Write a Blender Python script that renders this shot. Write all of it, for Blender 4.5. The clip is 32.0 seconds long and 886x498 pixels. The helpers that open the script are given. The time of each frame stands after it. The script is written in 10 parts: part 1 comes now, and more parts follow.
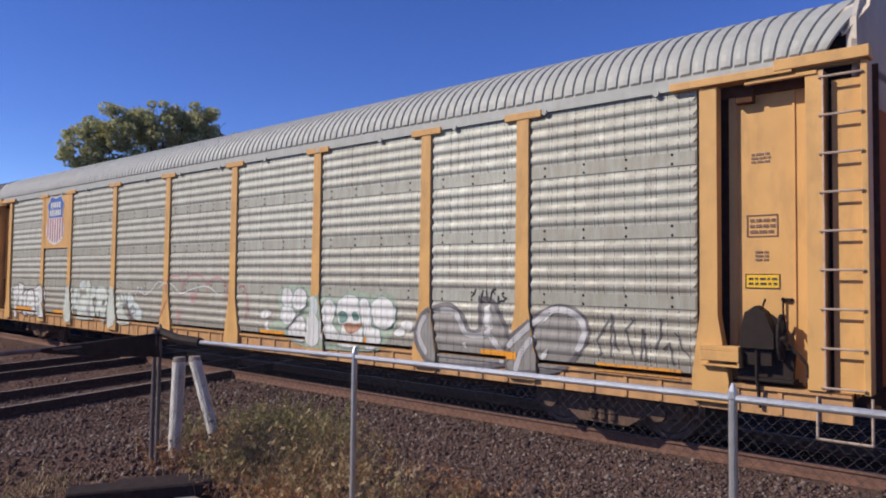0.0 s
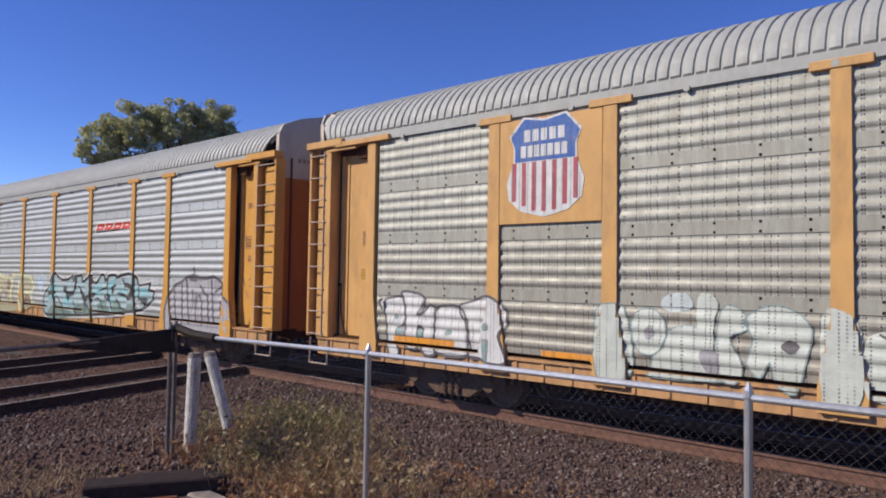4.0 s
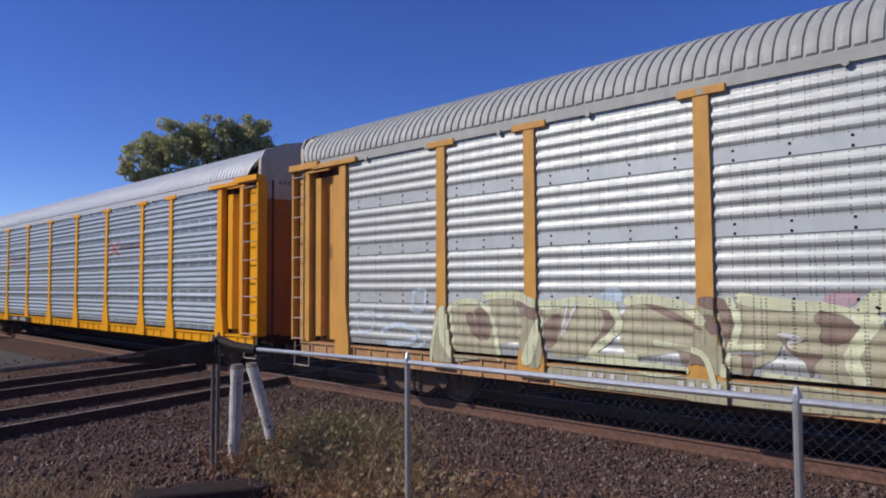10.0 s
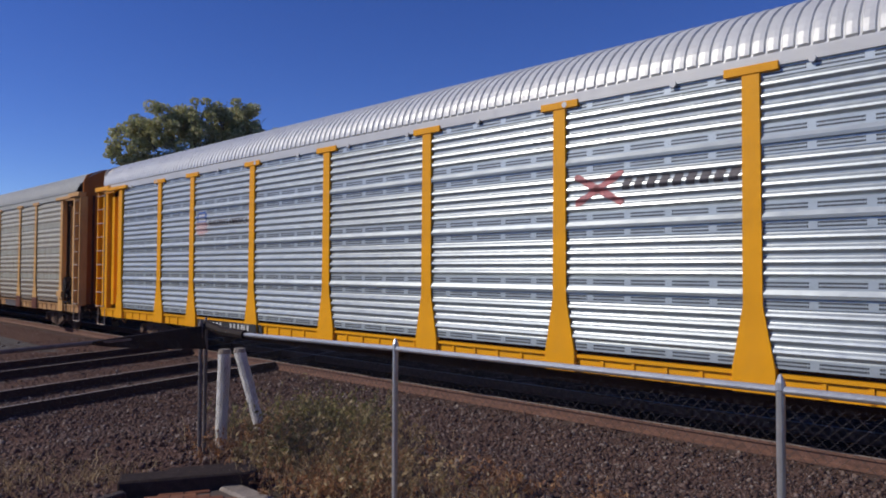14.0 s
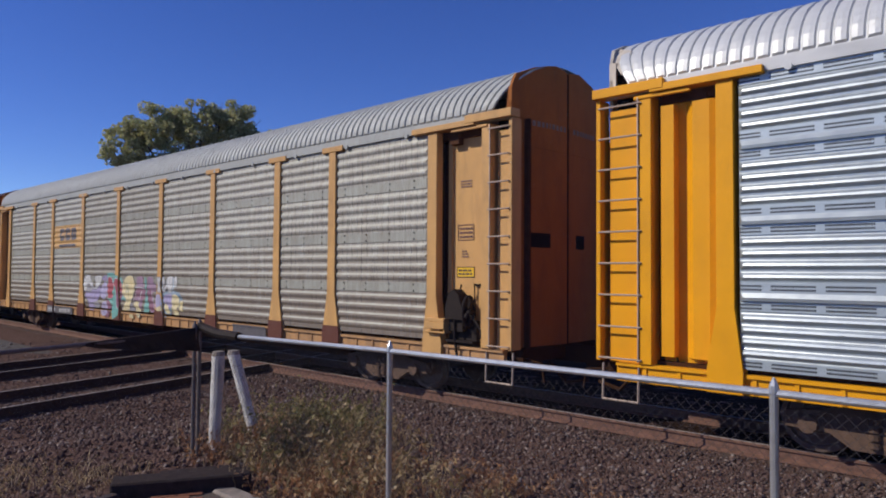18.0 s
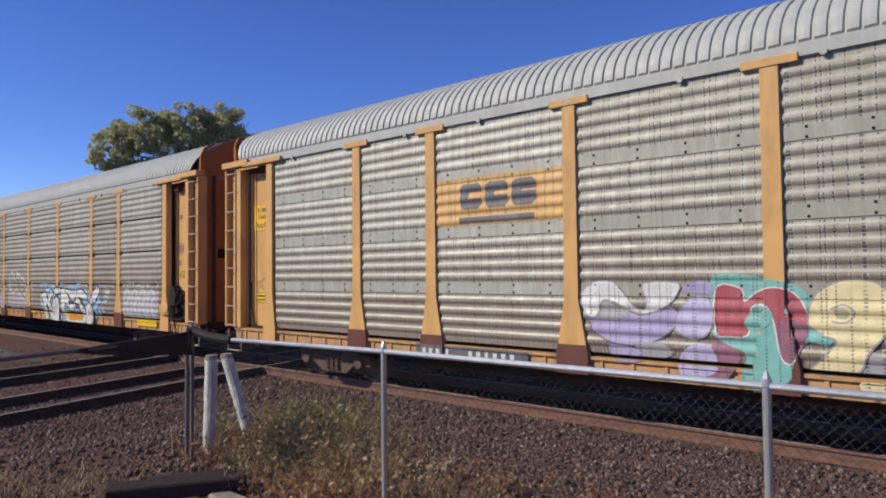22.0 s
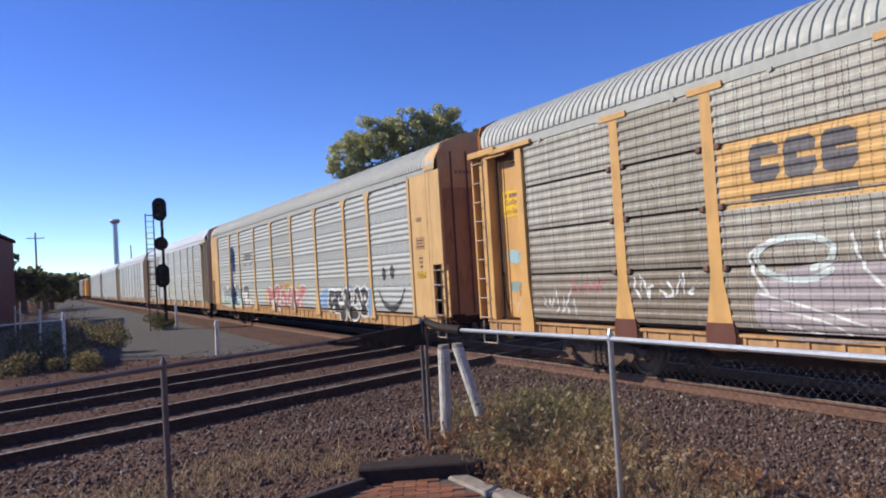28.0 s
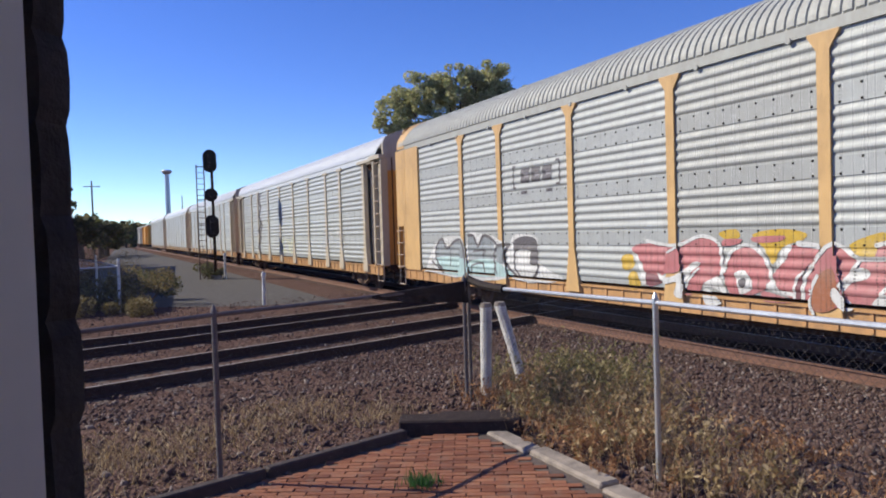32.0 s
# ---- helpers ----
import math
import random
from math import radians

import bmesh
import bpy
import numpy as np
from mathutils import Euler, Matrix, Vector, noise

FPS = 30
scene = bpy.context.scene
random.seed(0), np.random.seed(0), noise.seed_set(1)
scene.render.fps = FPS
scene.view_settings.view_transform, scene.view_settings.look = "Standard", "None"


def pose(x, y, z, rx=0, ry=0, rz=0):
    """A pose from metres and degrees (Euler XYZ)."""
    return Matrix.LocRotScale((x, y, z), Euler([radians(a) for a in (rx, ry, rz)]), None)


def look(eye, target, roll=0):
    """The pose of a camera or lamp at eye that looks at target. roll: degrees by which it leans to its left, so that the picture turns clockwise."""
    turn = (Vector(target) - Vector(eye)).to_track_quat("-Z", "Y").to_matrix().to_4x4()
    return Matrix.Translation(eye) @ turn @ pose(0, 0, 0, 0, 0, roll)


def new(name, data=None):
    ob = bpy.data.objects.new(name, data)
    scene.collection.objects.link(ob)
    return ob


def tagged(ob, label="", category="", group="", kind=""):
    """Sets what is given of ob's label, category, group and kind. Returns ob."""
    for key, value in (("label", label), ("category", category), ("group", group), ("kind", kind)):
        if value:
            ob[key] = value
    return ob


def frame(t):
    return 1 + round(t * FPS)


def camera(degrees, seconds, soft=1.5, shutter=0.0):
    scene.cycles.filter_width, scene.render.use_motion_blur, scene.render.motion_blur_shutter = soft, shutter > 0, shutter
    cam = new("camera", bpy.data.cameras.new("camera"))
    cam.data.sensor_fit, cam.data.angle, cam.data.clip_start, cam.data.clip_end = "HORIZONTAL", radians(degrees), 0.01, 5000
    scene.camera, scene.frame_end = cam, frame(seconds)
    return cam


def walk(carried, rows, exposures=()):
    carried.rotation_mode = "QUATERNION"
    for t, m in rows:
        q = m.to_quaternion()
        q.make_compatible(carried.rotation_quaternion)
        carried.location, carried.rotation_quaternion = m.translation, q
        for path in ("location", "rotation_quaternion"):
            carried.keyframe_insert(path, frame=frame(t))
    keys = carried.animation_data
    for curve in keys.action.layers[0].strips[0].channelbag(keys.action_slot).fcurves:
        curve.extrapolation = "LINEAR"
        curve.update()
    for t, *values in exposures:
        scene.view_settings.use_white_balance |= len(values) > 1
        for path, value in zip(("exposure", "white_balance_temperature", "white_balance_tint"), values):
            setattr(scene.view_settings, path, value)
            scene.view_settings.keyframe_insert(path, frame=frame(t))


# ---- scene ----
cam = camera(63.85, 32.0, 1.9)
EYE = (0.0, -10.38, 2.18)


def aim(yaw, pitch, roll, t):
    """The camera held at the window: yaw to the left from +y, pitch up, roll as in look()."""
    sway = float(np.interp(t, [0, 25.5, 26.5, 28.5, 29.5, 30, 30.5, 31, 31.5, 32], [0, 0, -0.011, 0.016, 0.015, 0.0085, 0.003, 0, 0.003, 0]))
    eye = Vector((EYE[0], EYE[1] + sway, EYE[2]))
    a, b = radians(yaw), radians(pitch)
    ahead = Vector((-math.sin(a) * math.cos(b), math.cos(a) * math.cos(b), math.sin(b)))
    return look(eye, eye + ahead, roll)


walk(cam, [(t, aim(y, p, r, t)) for t, y, p, r in [
    (0.0, 40.53, 2.47, 0.70), (0.5, 40.66, 2.47, 1.18), (1.0, 40.99, 2.38, 1.20), (1.5, 41.19, 2.25, 0.94),
    (2.0, 41.47, 2.15, 0.78), (2.5, 41.54, 2.08, 0.90), (4.5, 41.71, 2.36, 1.02), (5.0, 41.81, 2.30, 1.54),
    (5.5, 41.29, 2.08, 1.68), (6.0, 41.15, 1.65, 1.61), (6.5, 41.93, 3.05, 0.54), (7.0, 44.17, 4.00, 1.18),
    (7.5, 44.82, 4.36, 0.77), (8.0, 45.65, 3.84, 0.65), (8.5, 45.47, 3.69, 0.43), (9.0, 45.89, 3.34, 0.20),
    (9.5, 45.24, 3.13, 0.41), (10.0, 44.58, 2.83, -0.31), (10.5, 44.19, 2.66, 0.29), (11.0, 44.15, 2.45, 0.34),
    (11.5, 44.04, 2.33, 0.61), (12.0, 43.69, 2.22, 1.09), (12.5, 43.51, 2.03, 0.57), (13.0, 43.62, 1.98, 0.32),
    (13.5, 43.64, 1.88, 0.28), (15.5, 43.89, 1.63, 0.10), (16.0, 43.83, 1.65, 0.12), (16.5, 43.82, 1.74, -0.12),
    (17.0, 43.79, 1.95, -0.20), (17.5, 43.54, 1.96, 0.08), (18.0, 43.28, 1.98, 0.42), (18.5, 43.11, 1.97, -0.67),
    (19.0, 43.06, 1.74, -1.34), (19.5, 42.91, 1.57, -1.14), (20.0, 42.85, 1.42, -0.50), (20.5, 42.64, 1.66, -0.46),
    (21.0, 42.65, 1.68, -0.45), (21.5, 42.66, 1.75, -0.62), (22.0, 42.63, 1.93, -0.60), (22.5, 42.59, 1.98, -0.75),
    (23.0, 42.70, 1.94, -1.08), (23.5, 42.59, 1.96, -1.29), (24.0, 42.70, 2.04, -1.28), (24.5, 42.71, 2.01, -1.24),
    (25.0, 42.79, 2.01, -0.92), (25.5, 42.70, 2.02, -1.04), (26.0, 43.45, 1.76, -3.04), (26.5, 57.15, 0.56, -4.66),
    (28.5, 61.08, 1.32, -3.08), (29.0, 62.71, 0.22, -2.89), (29.5, 63.27, -0.13, -2.96), (30.0, 63.85, -0.49, -2.55),
    (30.5, 63.04, -0.85, -2.51), (31.0, 63.21, -1.00, -3.04), (31.5, 63.60, -1.29, -2.45), (32.0, 64.00, -1.61, -1.80),
]], [(t, e + 0.13, 5960 if 6.5 < t < 18.5 else 6230, 11 if t < 19.4 else 8 if t < 25 else 6) for t, e in (
    (0.0, 0.26), (2.5, 0.30), (5.0, 0.28), (6.0, 0.28), (7.0, 0.0), (9.0, -0.02), (13.0, -0.16), (16.5, -0.34), (18.2, -0.03), (19.5, 0.26), (23.0, 0.30), (24.0, 0.42),
    (25.0, 0.56), (26.0, 0.55), (26.5, 0.56), (28.5, 0.56), (30.0, 0.56), (32.0, 0.56))])

# how far the train has rolled along its track: seconds, metres
TRAVEL = [
    (0.0, -3.33), (1.0, 1.03), (2.0, 5.38), (2.5, 7.50), (4.5, 16.28), (5.0, 18.53),
    (6.0, 22.92), (7.0, 27.24), (8.0, 31.60), (9.0, 35.98), (10.0, 40.44), (11.0, 44.90),
    (12.0, 49.52), (13.0, 54.09), (13.5, 56.33), (15.5, 65.52), (16.0, 67.79), (17.0, 72.38),
    (18.0, 77.11), (19.0, 81.85), (20.0, 86.51), (21.0, 91.26), (22.0, 96.03), (23.0, 100.91),
    (24.0, 105.81), (25.0, 110.72), (26.0, 115.71), (26.5, 118.22), (28.5, 128.61), (29.0, 131.29),
    (30.0, 136.70), (31.0, 142.06), (32.0, 147.43),
]

# ---- light ----
SUN_FROM = Vector((-0.62, -0.79, 0.73)).normalized()
world = bpy.data.worlds.new("world")
scene.world = world
world.use_nodes = True
sky = world.node_tree.nodes.new("ShaderNodeTexSky")
sky.sky_type, sky.sun_disc = "NISHITA", False
sky.sun_elevation = math.asin(SUN_FROM.z)
sky.sun_rotation = math.atan2(SUN_FROM.x, SUN_FROM.y)
sky.air_density, sky.dust_density, sky.ozone_density = 0.85, 0.0, 3.5
sky.altitude = 1500
world.node_tree.nodes["Background"].inputs["Strength"].default_value = 0.10
clear = world.node_tree.nodes.new("ShaderNodeHueSaturation")
clear.inputs["Hue"].default_value, clear.inputs["Saturation"].default_value, clear.inputs["Value"].default_value = 0.522, 1.20, 1.13
world.node_tree.links.new(sky.outputs["Color"], clear.inputs["Color"])
world.node_tree.links.new(clear.outputs["Color"], world.node_tree.nodes["Background"].inputs["Color"])
sun_data = bpy.data.lights.new("sun", "SUN")
sun_data.energy, sun_data.angle, sun_data.color = 3.85, radians(0.5), (1.0, 0.88, 0.72)
sun = new("sun", sun_data)
sun.matrix_world = look((0, 0, 40), Vector((0, 0, 40)) - SUN_FROM)
scene.view_settings.exposure = 0.0

# ---- tools ----


def part(name, bm, material, parent, label="", smooth=False):
    """Links a bmesh as one mesh object under a thing or a part."""
    me = bpy.data.meshes.new(name)
    bm.normal_update()
    bm.to_mesh(me)
    bm.free()
    return mesh_part(name, me, material, parent, label, smooth)


def mesh_part(name, me, material, parent, label="", smooth=False):
    if material and not me.materials:
        me.materials.append(material)
    if smooth:
        me.shade_smooth()
    ob = new(name, me)
    if parent:
        ob.parent = parent
    if label:
        ob["label"] = label
    return ob


def box(bm, x0, x1, y0, y1, z0, z1, m=None):
    v = [bm.verts.new((x, y, z)) for x in (x0, x1) for y in (y0, y1) for z in (z0, z1)]
    if m is not None:
        for a in v:
            a.co = m @ a.co
    for f in ((0, 1, 3, 2), (4, 6, 7, 5), (0, 4, 5, 1), (2, 3, 7, 6), (0, 2, 6, 4), (1, 5, 7, 3)):
        bm.faces.new([v[i] for i in f])
    return v


def bevelled(bm, width=0.01):
    bmesh.ops.bevel(bm, geom=bm.edges[:], offset=width, segments=1, affect="EDGES")
    return bm


def prism(bm, pts, y0, y1):
    """A plate with the outline pts (x, z), from y0 to y1."""
    a = [bm.verts.new((x, y0, z)) for x, z in pts]
    b = [bm.verts.new((x, y1, z)) for x, z in pts]
    bm.faces.new(a)
    bm.faces.new(b[::-1])
    n = len(pts)
    for i in range(n):
        bm.faces.new((a[i], b[i], b[(i + 1) % n], a[(i + 1) % n]))


def rod(bm, a, b, r, n=6, r2=None):
    a, b = Vector(a), Vector(b)
    w = (b - a).normalized()
    u = w.orthogonal().normalized()
    v = w.cross(u)
    r2 = r if r2 is None else r2
    ring = [[bm.verts.new(c + q * (u * math.cos(k) + v * math.sin(k))) for k in [2 * math.pi * i / n for i in range(n)]] for c, q in ((a, r), (b, r2))]
    for i in range(n):
        j = (i + 1) % n
        bm.faces.new((ring[0][i], ring[0][j], ring[1][j], ring[1][i]))
    bm.faces.new(ring[0][::-1])
    bm.faces.new(ring[1])


def pipe(bm, pts, r, n=6):
    for a, b in zip(pts, pts[1:]):
        rod(bm, a, b, r, n)


def raw(name, verts, faces, material, parent=None, label="", smooth=False):
    me = bpy.data.meshes.new(name)
    me.from_pydata(verts, [], faces)
    me.update()
    return mesh_part(name, me, material, parent, label, smooth)


def empty(name, m=None, label="", category="", group="", kind=""):
    ob = new(name)
    ob.empty_display_size = 0.2
    if m is not None:
        ob.matrix_world = m
    return tagged(ob, label, category, group, kind)


# ---- materials ----
class Mat:
    """Short hand for node materials in object or world space."""

    def __init__(self, name):
        self.mat = bpy.data.materials.new(name)
        self.mat.use_nodes = True
        self.t = self.mat.node_tree
        self.b = self.t.nodes["Principled BSDF"]
        self.geo = None

    def node(self, kind, **inputs):
        n = self.t.nodes.new(kind)
        for key, value in inputs.items():
            self.put(n.inputs[key.replace("_", " ")], value)
        return n

    def put(self, socket, value):
        if isinstance(value, bpy.types.NodeSocket):
            self.t.links.new(value, socket)
        elif isinstance(value, (tuple, list)) and len(value) == 3 and socket.type == "RGBA":
            socket.default_value = (*value, 1)
        else:
            socket.default_value = value

    def coords(self, world=False):
        if world:
            return self.node("ShaderNodeNewGeometry").outputs["Position"]
        return self.node("ShaderNodeTexCoord").outputs["Object"]

    def mapped(self, scale, world=False):
        m = self.node("ShaderNodeMapping", Vector=self.coords(world))
        m.inputs["Scale"].default_value = scale
        return m.outputs["Vector"]

    def noise(self, scale, detail=4.0, rough=0.6, stretch=None, world=False):
        v = self.mapped(stretch or (1, 1, 1), world)
        return self.node("ShaderNodeTexNoise", Vector=v, Scale=scale, Detail=detail, Roughness=rough).outputs["Fac"]

    def ramp(self, fac, *stops):
        n = self.node("ShaderNodeValToRGB", Fac=fac)
        e = n.color_ramp.elements
        while len(e) < len(stops):
            e.new(0.5)
        for el, (pos, col) in zip(e, stops):
            el.position = pos
            el.color = (*col, 1) if isinstance(col, (tuple, list)) else (col, col, col, 1)
        return n.outputs["Color"]

    def mix(self, fac, a, b, mode="MIX"):
        n = self.t.nodes.new("ShaderNodeMix")
        n.data_type, n.blend_type = "RGBA", mode
        self.put(n.inputs[0], fac)
        self.put(n.inputs[6], a)
        self.put(n.inputs[7], b)
        return n.outputs[2]

    def math(self, op, a, b=0.0, clamp=False):
        n = self.t.nodes.new("ShaderNodeMath")
        n.operation, n.use_clamp = op, clamp
        self.put(n.inputs[0], a)
        self.put(n.inputs[1], b)
        return n.outputs[0]

    def bump(self, height, strength=0.3, distance=0.01):
        n = self.node("ShaderNodeBump", Height=height, Strength=strength, Distance=distance)
        self.put(self.b.inputs["Normal"], n.outputs["Normal"])

    def done(self, color=None, rough=0.6, metal=0.0, spec=0.5):
        if color is not None:
            self.put(self.b.inputs["Base Color"], color)
        self.put(self.b.inputs["Roughness"], rough)
        self.put(self.b.inputs["Metallic"], metal)
        self.put(self.b.inputs["Specular IOR Level"], spec)
        return self.mat


def dark(c, k):
    return tuple(v * k for v in c)


def paint(name, color, rust=0.35, grime=(0.16, 0.11, 0.07), rough=0.5, spec=0.4):
    """Weathered vehicle paint: fading, streaks running down, rust specks."""
    m = Mat(name)
    fade = m.ramp(m.noise(1.3, 3), (0.3, dark(color, 0.86)), (0.7, color))
    streak = m.ramp(m.noise(2.6, 7, 0.72, (1.6, 1.6, 0.5)), (0.46, 0.0), (0.80, 1.0))
    c = m.mix(m.math("MULTIPLY", streak, rust), fade, grime)
    speck = m.ramp(m.noise(38.0, 3, 0.7), (0.64, 0.0), (0.72, 1.0))
    c = m.mix(m.math("MULTIPLY", speck, rust), c, (0.17, 0.07, 0.03))
    m.bump(m.noise(60.0, 3), 0.12, 0.004)
    return m.done(c, rough, 0.0, spec)


def sheet(name, color, dirt, amount, rough, metal, rust=0.0, ticks=0.0, vary=0.4, splash=0.0):
    """Aluminium or galvanised sheet: dull patches, dirt streaks, vents punched in vertical rows."""
    m = Mat(name)
    luck = m.node("ShaderNodeObjectInfo").outputs["Random"]
    far = m.math("MULTIPLY", luck, 60.0)
    spot = m.node("ShaderNodeCombineXYZ", X=far, Y=0.0, Z=far).outputs["Vector"]

    def grain(scale, detail, rough, stretch=(1, 1, 1)):
        v = m.node("ShaderNodeMapping", Vector=m.coords(), Location=spot)
        v.inputs["Scale"].default_value = stretch
        return m.node("ShaderNodeTexNoise", Vector=v.outputs["Vector"], Scale=scale, Detail=detail, Roughness=rough).outputs["Fac"]

    tone = m.ramp(grain(2.2, 4, 0.6, (1, 1, 2)), (0.25, dark(color, 0.82)), (0.75, color))
    st = m.ramp(grain(4.0, 6, 0.72, (2.4, 2.4, 0.35)), (0.32, 0.0), (0.78, 1.0))
    c = m.mix(m.math("MULTIPLY", st, amount), tone, dirt)
    if rust:
        rs = m.ramp(grain(3.1, 7, 0.75, (1.0, 1.0, 0.6)), (0.55, 0.0), (0.8, 1.0))
        c = m.mix(m.math("MULTIPLY", rs, rust), c, (0.20, 0.12, 0.07))
    if splash:
        # brown dust thrown up from the ballast, with a ragged upper edge
        hz = m.node("ShaderNodeSeparateXYZ", Vector=m.coords()).outputs["Z"]
        ragged = m.math("ADD", hz, m.math("MULTIPLY", m.math("SUBTRACT", grain(1.6, 7, 0.75, (1.4, 1.4, 0.5)), 0.5), 3.2))
        cover = m.ramp(m.math("DIVIDE", ragged, 5.0), (0.30, 1.0), (0.62, 0.0))
        c = m.mix(m.math("MULTIPLY", cover, splash), c, (0.175, 0.125, 0.085))
    age = m.ramp(luck, (0.0, (0.70, 0.66, 0.60)), (0.45, (0.92, 0.91, 0.89)), (1.0, (1.06, 1.07, 1.08)))
    c = m.mix(vary, c, age, "MULTIPLY")
    if ticks:
        sx = m.node("ShaderNodeSeparateXYZ", Vector=m.coords())
        wob = m.math("MULTIPLY", m.math("SUBTRACT", m.noise(9.0, 2), 0.5), 0.012)
        x = m.math("ADD", sx.outputs["X"], wob)
        a = m.math("MINIMUM", m.math("PINGPONG", x, 0.075), m.math("PINGPONG", m.math("ADD", x, 0.088), 0.19))
        b = m.math("PINGPONG", sx.outputs["Z"], 0.022)
        slot = m.math("MULTIPLY", m.math("LESS_THAN", a, 0.012), m.math("LESS_THAN", b, 0.0135))
        gate = m.ramp(grain(6.0, 3, 0.6, (1, 0.01, 0.35)), (0.38, 0.45), (0.50, 1.0))
        c = m.mix(m.math("MULTIPLY", m.math("MULTIPLY", slot, gate), ticks), c, (0.05, 0.05, 0.05))
        lip = m.math("MULTIPLY", m.math("LESS_THAN", m.math("ABSOLUTE", m.math("SUBTRACT", a, 0.016)), 0.005), m.math("LESS_THAN", b, 0.013))
        chip = m.ramp(m.noise(45.0, 2), (0.48, 0.0), (0.56, 0.6))
        c = m.mix(m.math("MULTIPLY", lip, chip), c, (0.75, 0.75, 0.73))
    m.bump(m.noise(25.0, 4), 0.12, 0.006)
    r = m.ramp(grain(7.0, 4, 0.6), (0.3, rough * 0.8), (0.7, min(1.0, rough * 1.2)))
    return m.done(c, r, metal)


def plain(name, color, rough=0.6, metal=0.0, var=0.25, scale=8.0, bump=0.15, spec=0.5):
    m = Mat(name)
    c = m.ramp(m.noise(scale, 5), (0.3, dark(color, 1 - var)), (0.7, dark(color, 1 + var)))
    if bump:
        m.bump(m.noise(scale * 5, 4), bump, 0.01)
    return m.done(c, rough, metal, spec)


M_TAN = paint("faded_tan_paint", (0.63, 0.365, 0.13), 0.5, spec=0.2)
M_ORANGE = paint("orange_tan_paint", (0.64, 0.335, 0.072), 0.42, spec=0.2)
M_YELLOW = paint("yellow_paint", (0.82, 0.37, 0.004), 0.14, rough=0.45, spec=0.18)
M_TORN = paint("torn_cream_sheet", (0.62, 0.55, 0.44), 0.3)
M_GRIMY = paint("grimy_pale_end", (0.42, 0.24, 0.12), 0.8, grime=(0.10, 0.06, 0.045))
M_FOOT = paint("brown_foot_paint", (0.13, 0.045, 0.028), 0.3)
M_END = paint("rusty_end_paint", (0.37, 0.135, 0.034), 0.6, grime=(0.13, 0.06, 0.03), rough=0.75, spec=0.08)
M_ENDTOP = paint("grey_end_paint", (0.46, 0.43, 0.38), 0.4, rough=0.7, spec=0.15)
M_DIRTY = sheet("weathered_sheet", (0.47, 0.485, 0.43), (0.26, 0.245, 0.19), 0.85, 0.62, 0.15, 0.25, 0.85, 0.75, 0.4)
M_GREY = sheet("brown_weathered_sheet", (0.45, 0.445, 0.385), (0.21, 0.17, 0.125), 0.85, 0.62, 0.15, 0.35, 0.9, 0.9, 0.75)
M_PALEBAND = sheet("pale_band_sheet", (0.55, 0.59, 0.58), (0.40, 0.41, 0.38), 0.5, 0.5, 0.1)
M_SILVER = sheet("bright_sheet", (0.465, 0.49, 0.475), (0.33, 0.33, 0.30), 0.6, 0.5, 0.3, 0.0, 0.6)
M_GALV = sheet("new_galvanised_sheet", (0.46, 0.51, 0.53), (0.36, 0.40, 0.41), 0.3, 0.38, 0.55)
M_SILL = paint("grimy_sill_paint", (0.52, 0.29, 0.12), 0.95, grime=(0.12, 0.085, 0.06))
M_PALETAN = paint("pale_tan_paint", (0.62, 0.40, 0.175), 0.4, spec=0.2)
M_PALE = paint("pale_cream_paint", (0.52, 0.45, 0.33), 0.25)
M_CLEAN = sheet("grey_sheet", (0.40, 0.42, 0.41), (0.30, 0.305, 0.28), 0.6, 0.6, 0.1, 0.0, 0.35)


def perforated(name, color, first, step, band):
    """Bright sheet with two staggered rows of holes along both edges of each lapped band."""
    m = Mat(name)
    tone = m.ramp(m.noise(2.2, 4, 0.6, (1, 1, 2)), (0.25, dark(color, 0.8)), (0.75, color))
    sx = m.node("ShaderNodeSeparateXYZ", Vector=m.coords())
    z = m.math("MODULO", m.math("SUBTRACT", sx.outputs["Z"], first - step), step)
    edge = m.math("SUBTRACT", m.math("PINGPONG", z, band / 2), 0.022)
    inside = m.math("MULTIPLY", m.math("GREATER_THAN", edge, 0.0), m.math("LESS_THAN", edge, 0.088))
    row = m.math("FLOOR", m.math("DIVIDE", edge, 0.044))
    dz = m.math("SUBTRACT", m.math("SUBTRACT", edge, m.math("MULTIPLY", row, 0.044)), 0.022)
    dx = m.math("SUBTRACT", m.math("PINGPONG", m.math("ADD", sx.outputs["X"], m.math("MULTIPLY", row, 0.029)), 0.029), 0.0145)
    far = m.math("ADD", m.math("MULTIPLY", dx, dx), m.math("MULTIPLY", dz, dz))
    group = m.math("LESS_THAN", m.math("PINGPONG", sx.outputs["X"], 0.30), 0.25)
    hole = m.math("MULTIPLY", m.math("MULTIPLY", m.math("LESS_THAN", far, 0.00021), inside), group)
    c = m.mix(m.math("MULTIPLY", hole, 0.92), tone, (0.02, 0.024, 0.03))
    return m.done(c, 0.42, m.math("SUBTRACT", 0.45, m.math("MULTIPLY", hole, 0.45)))


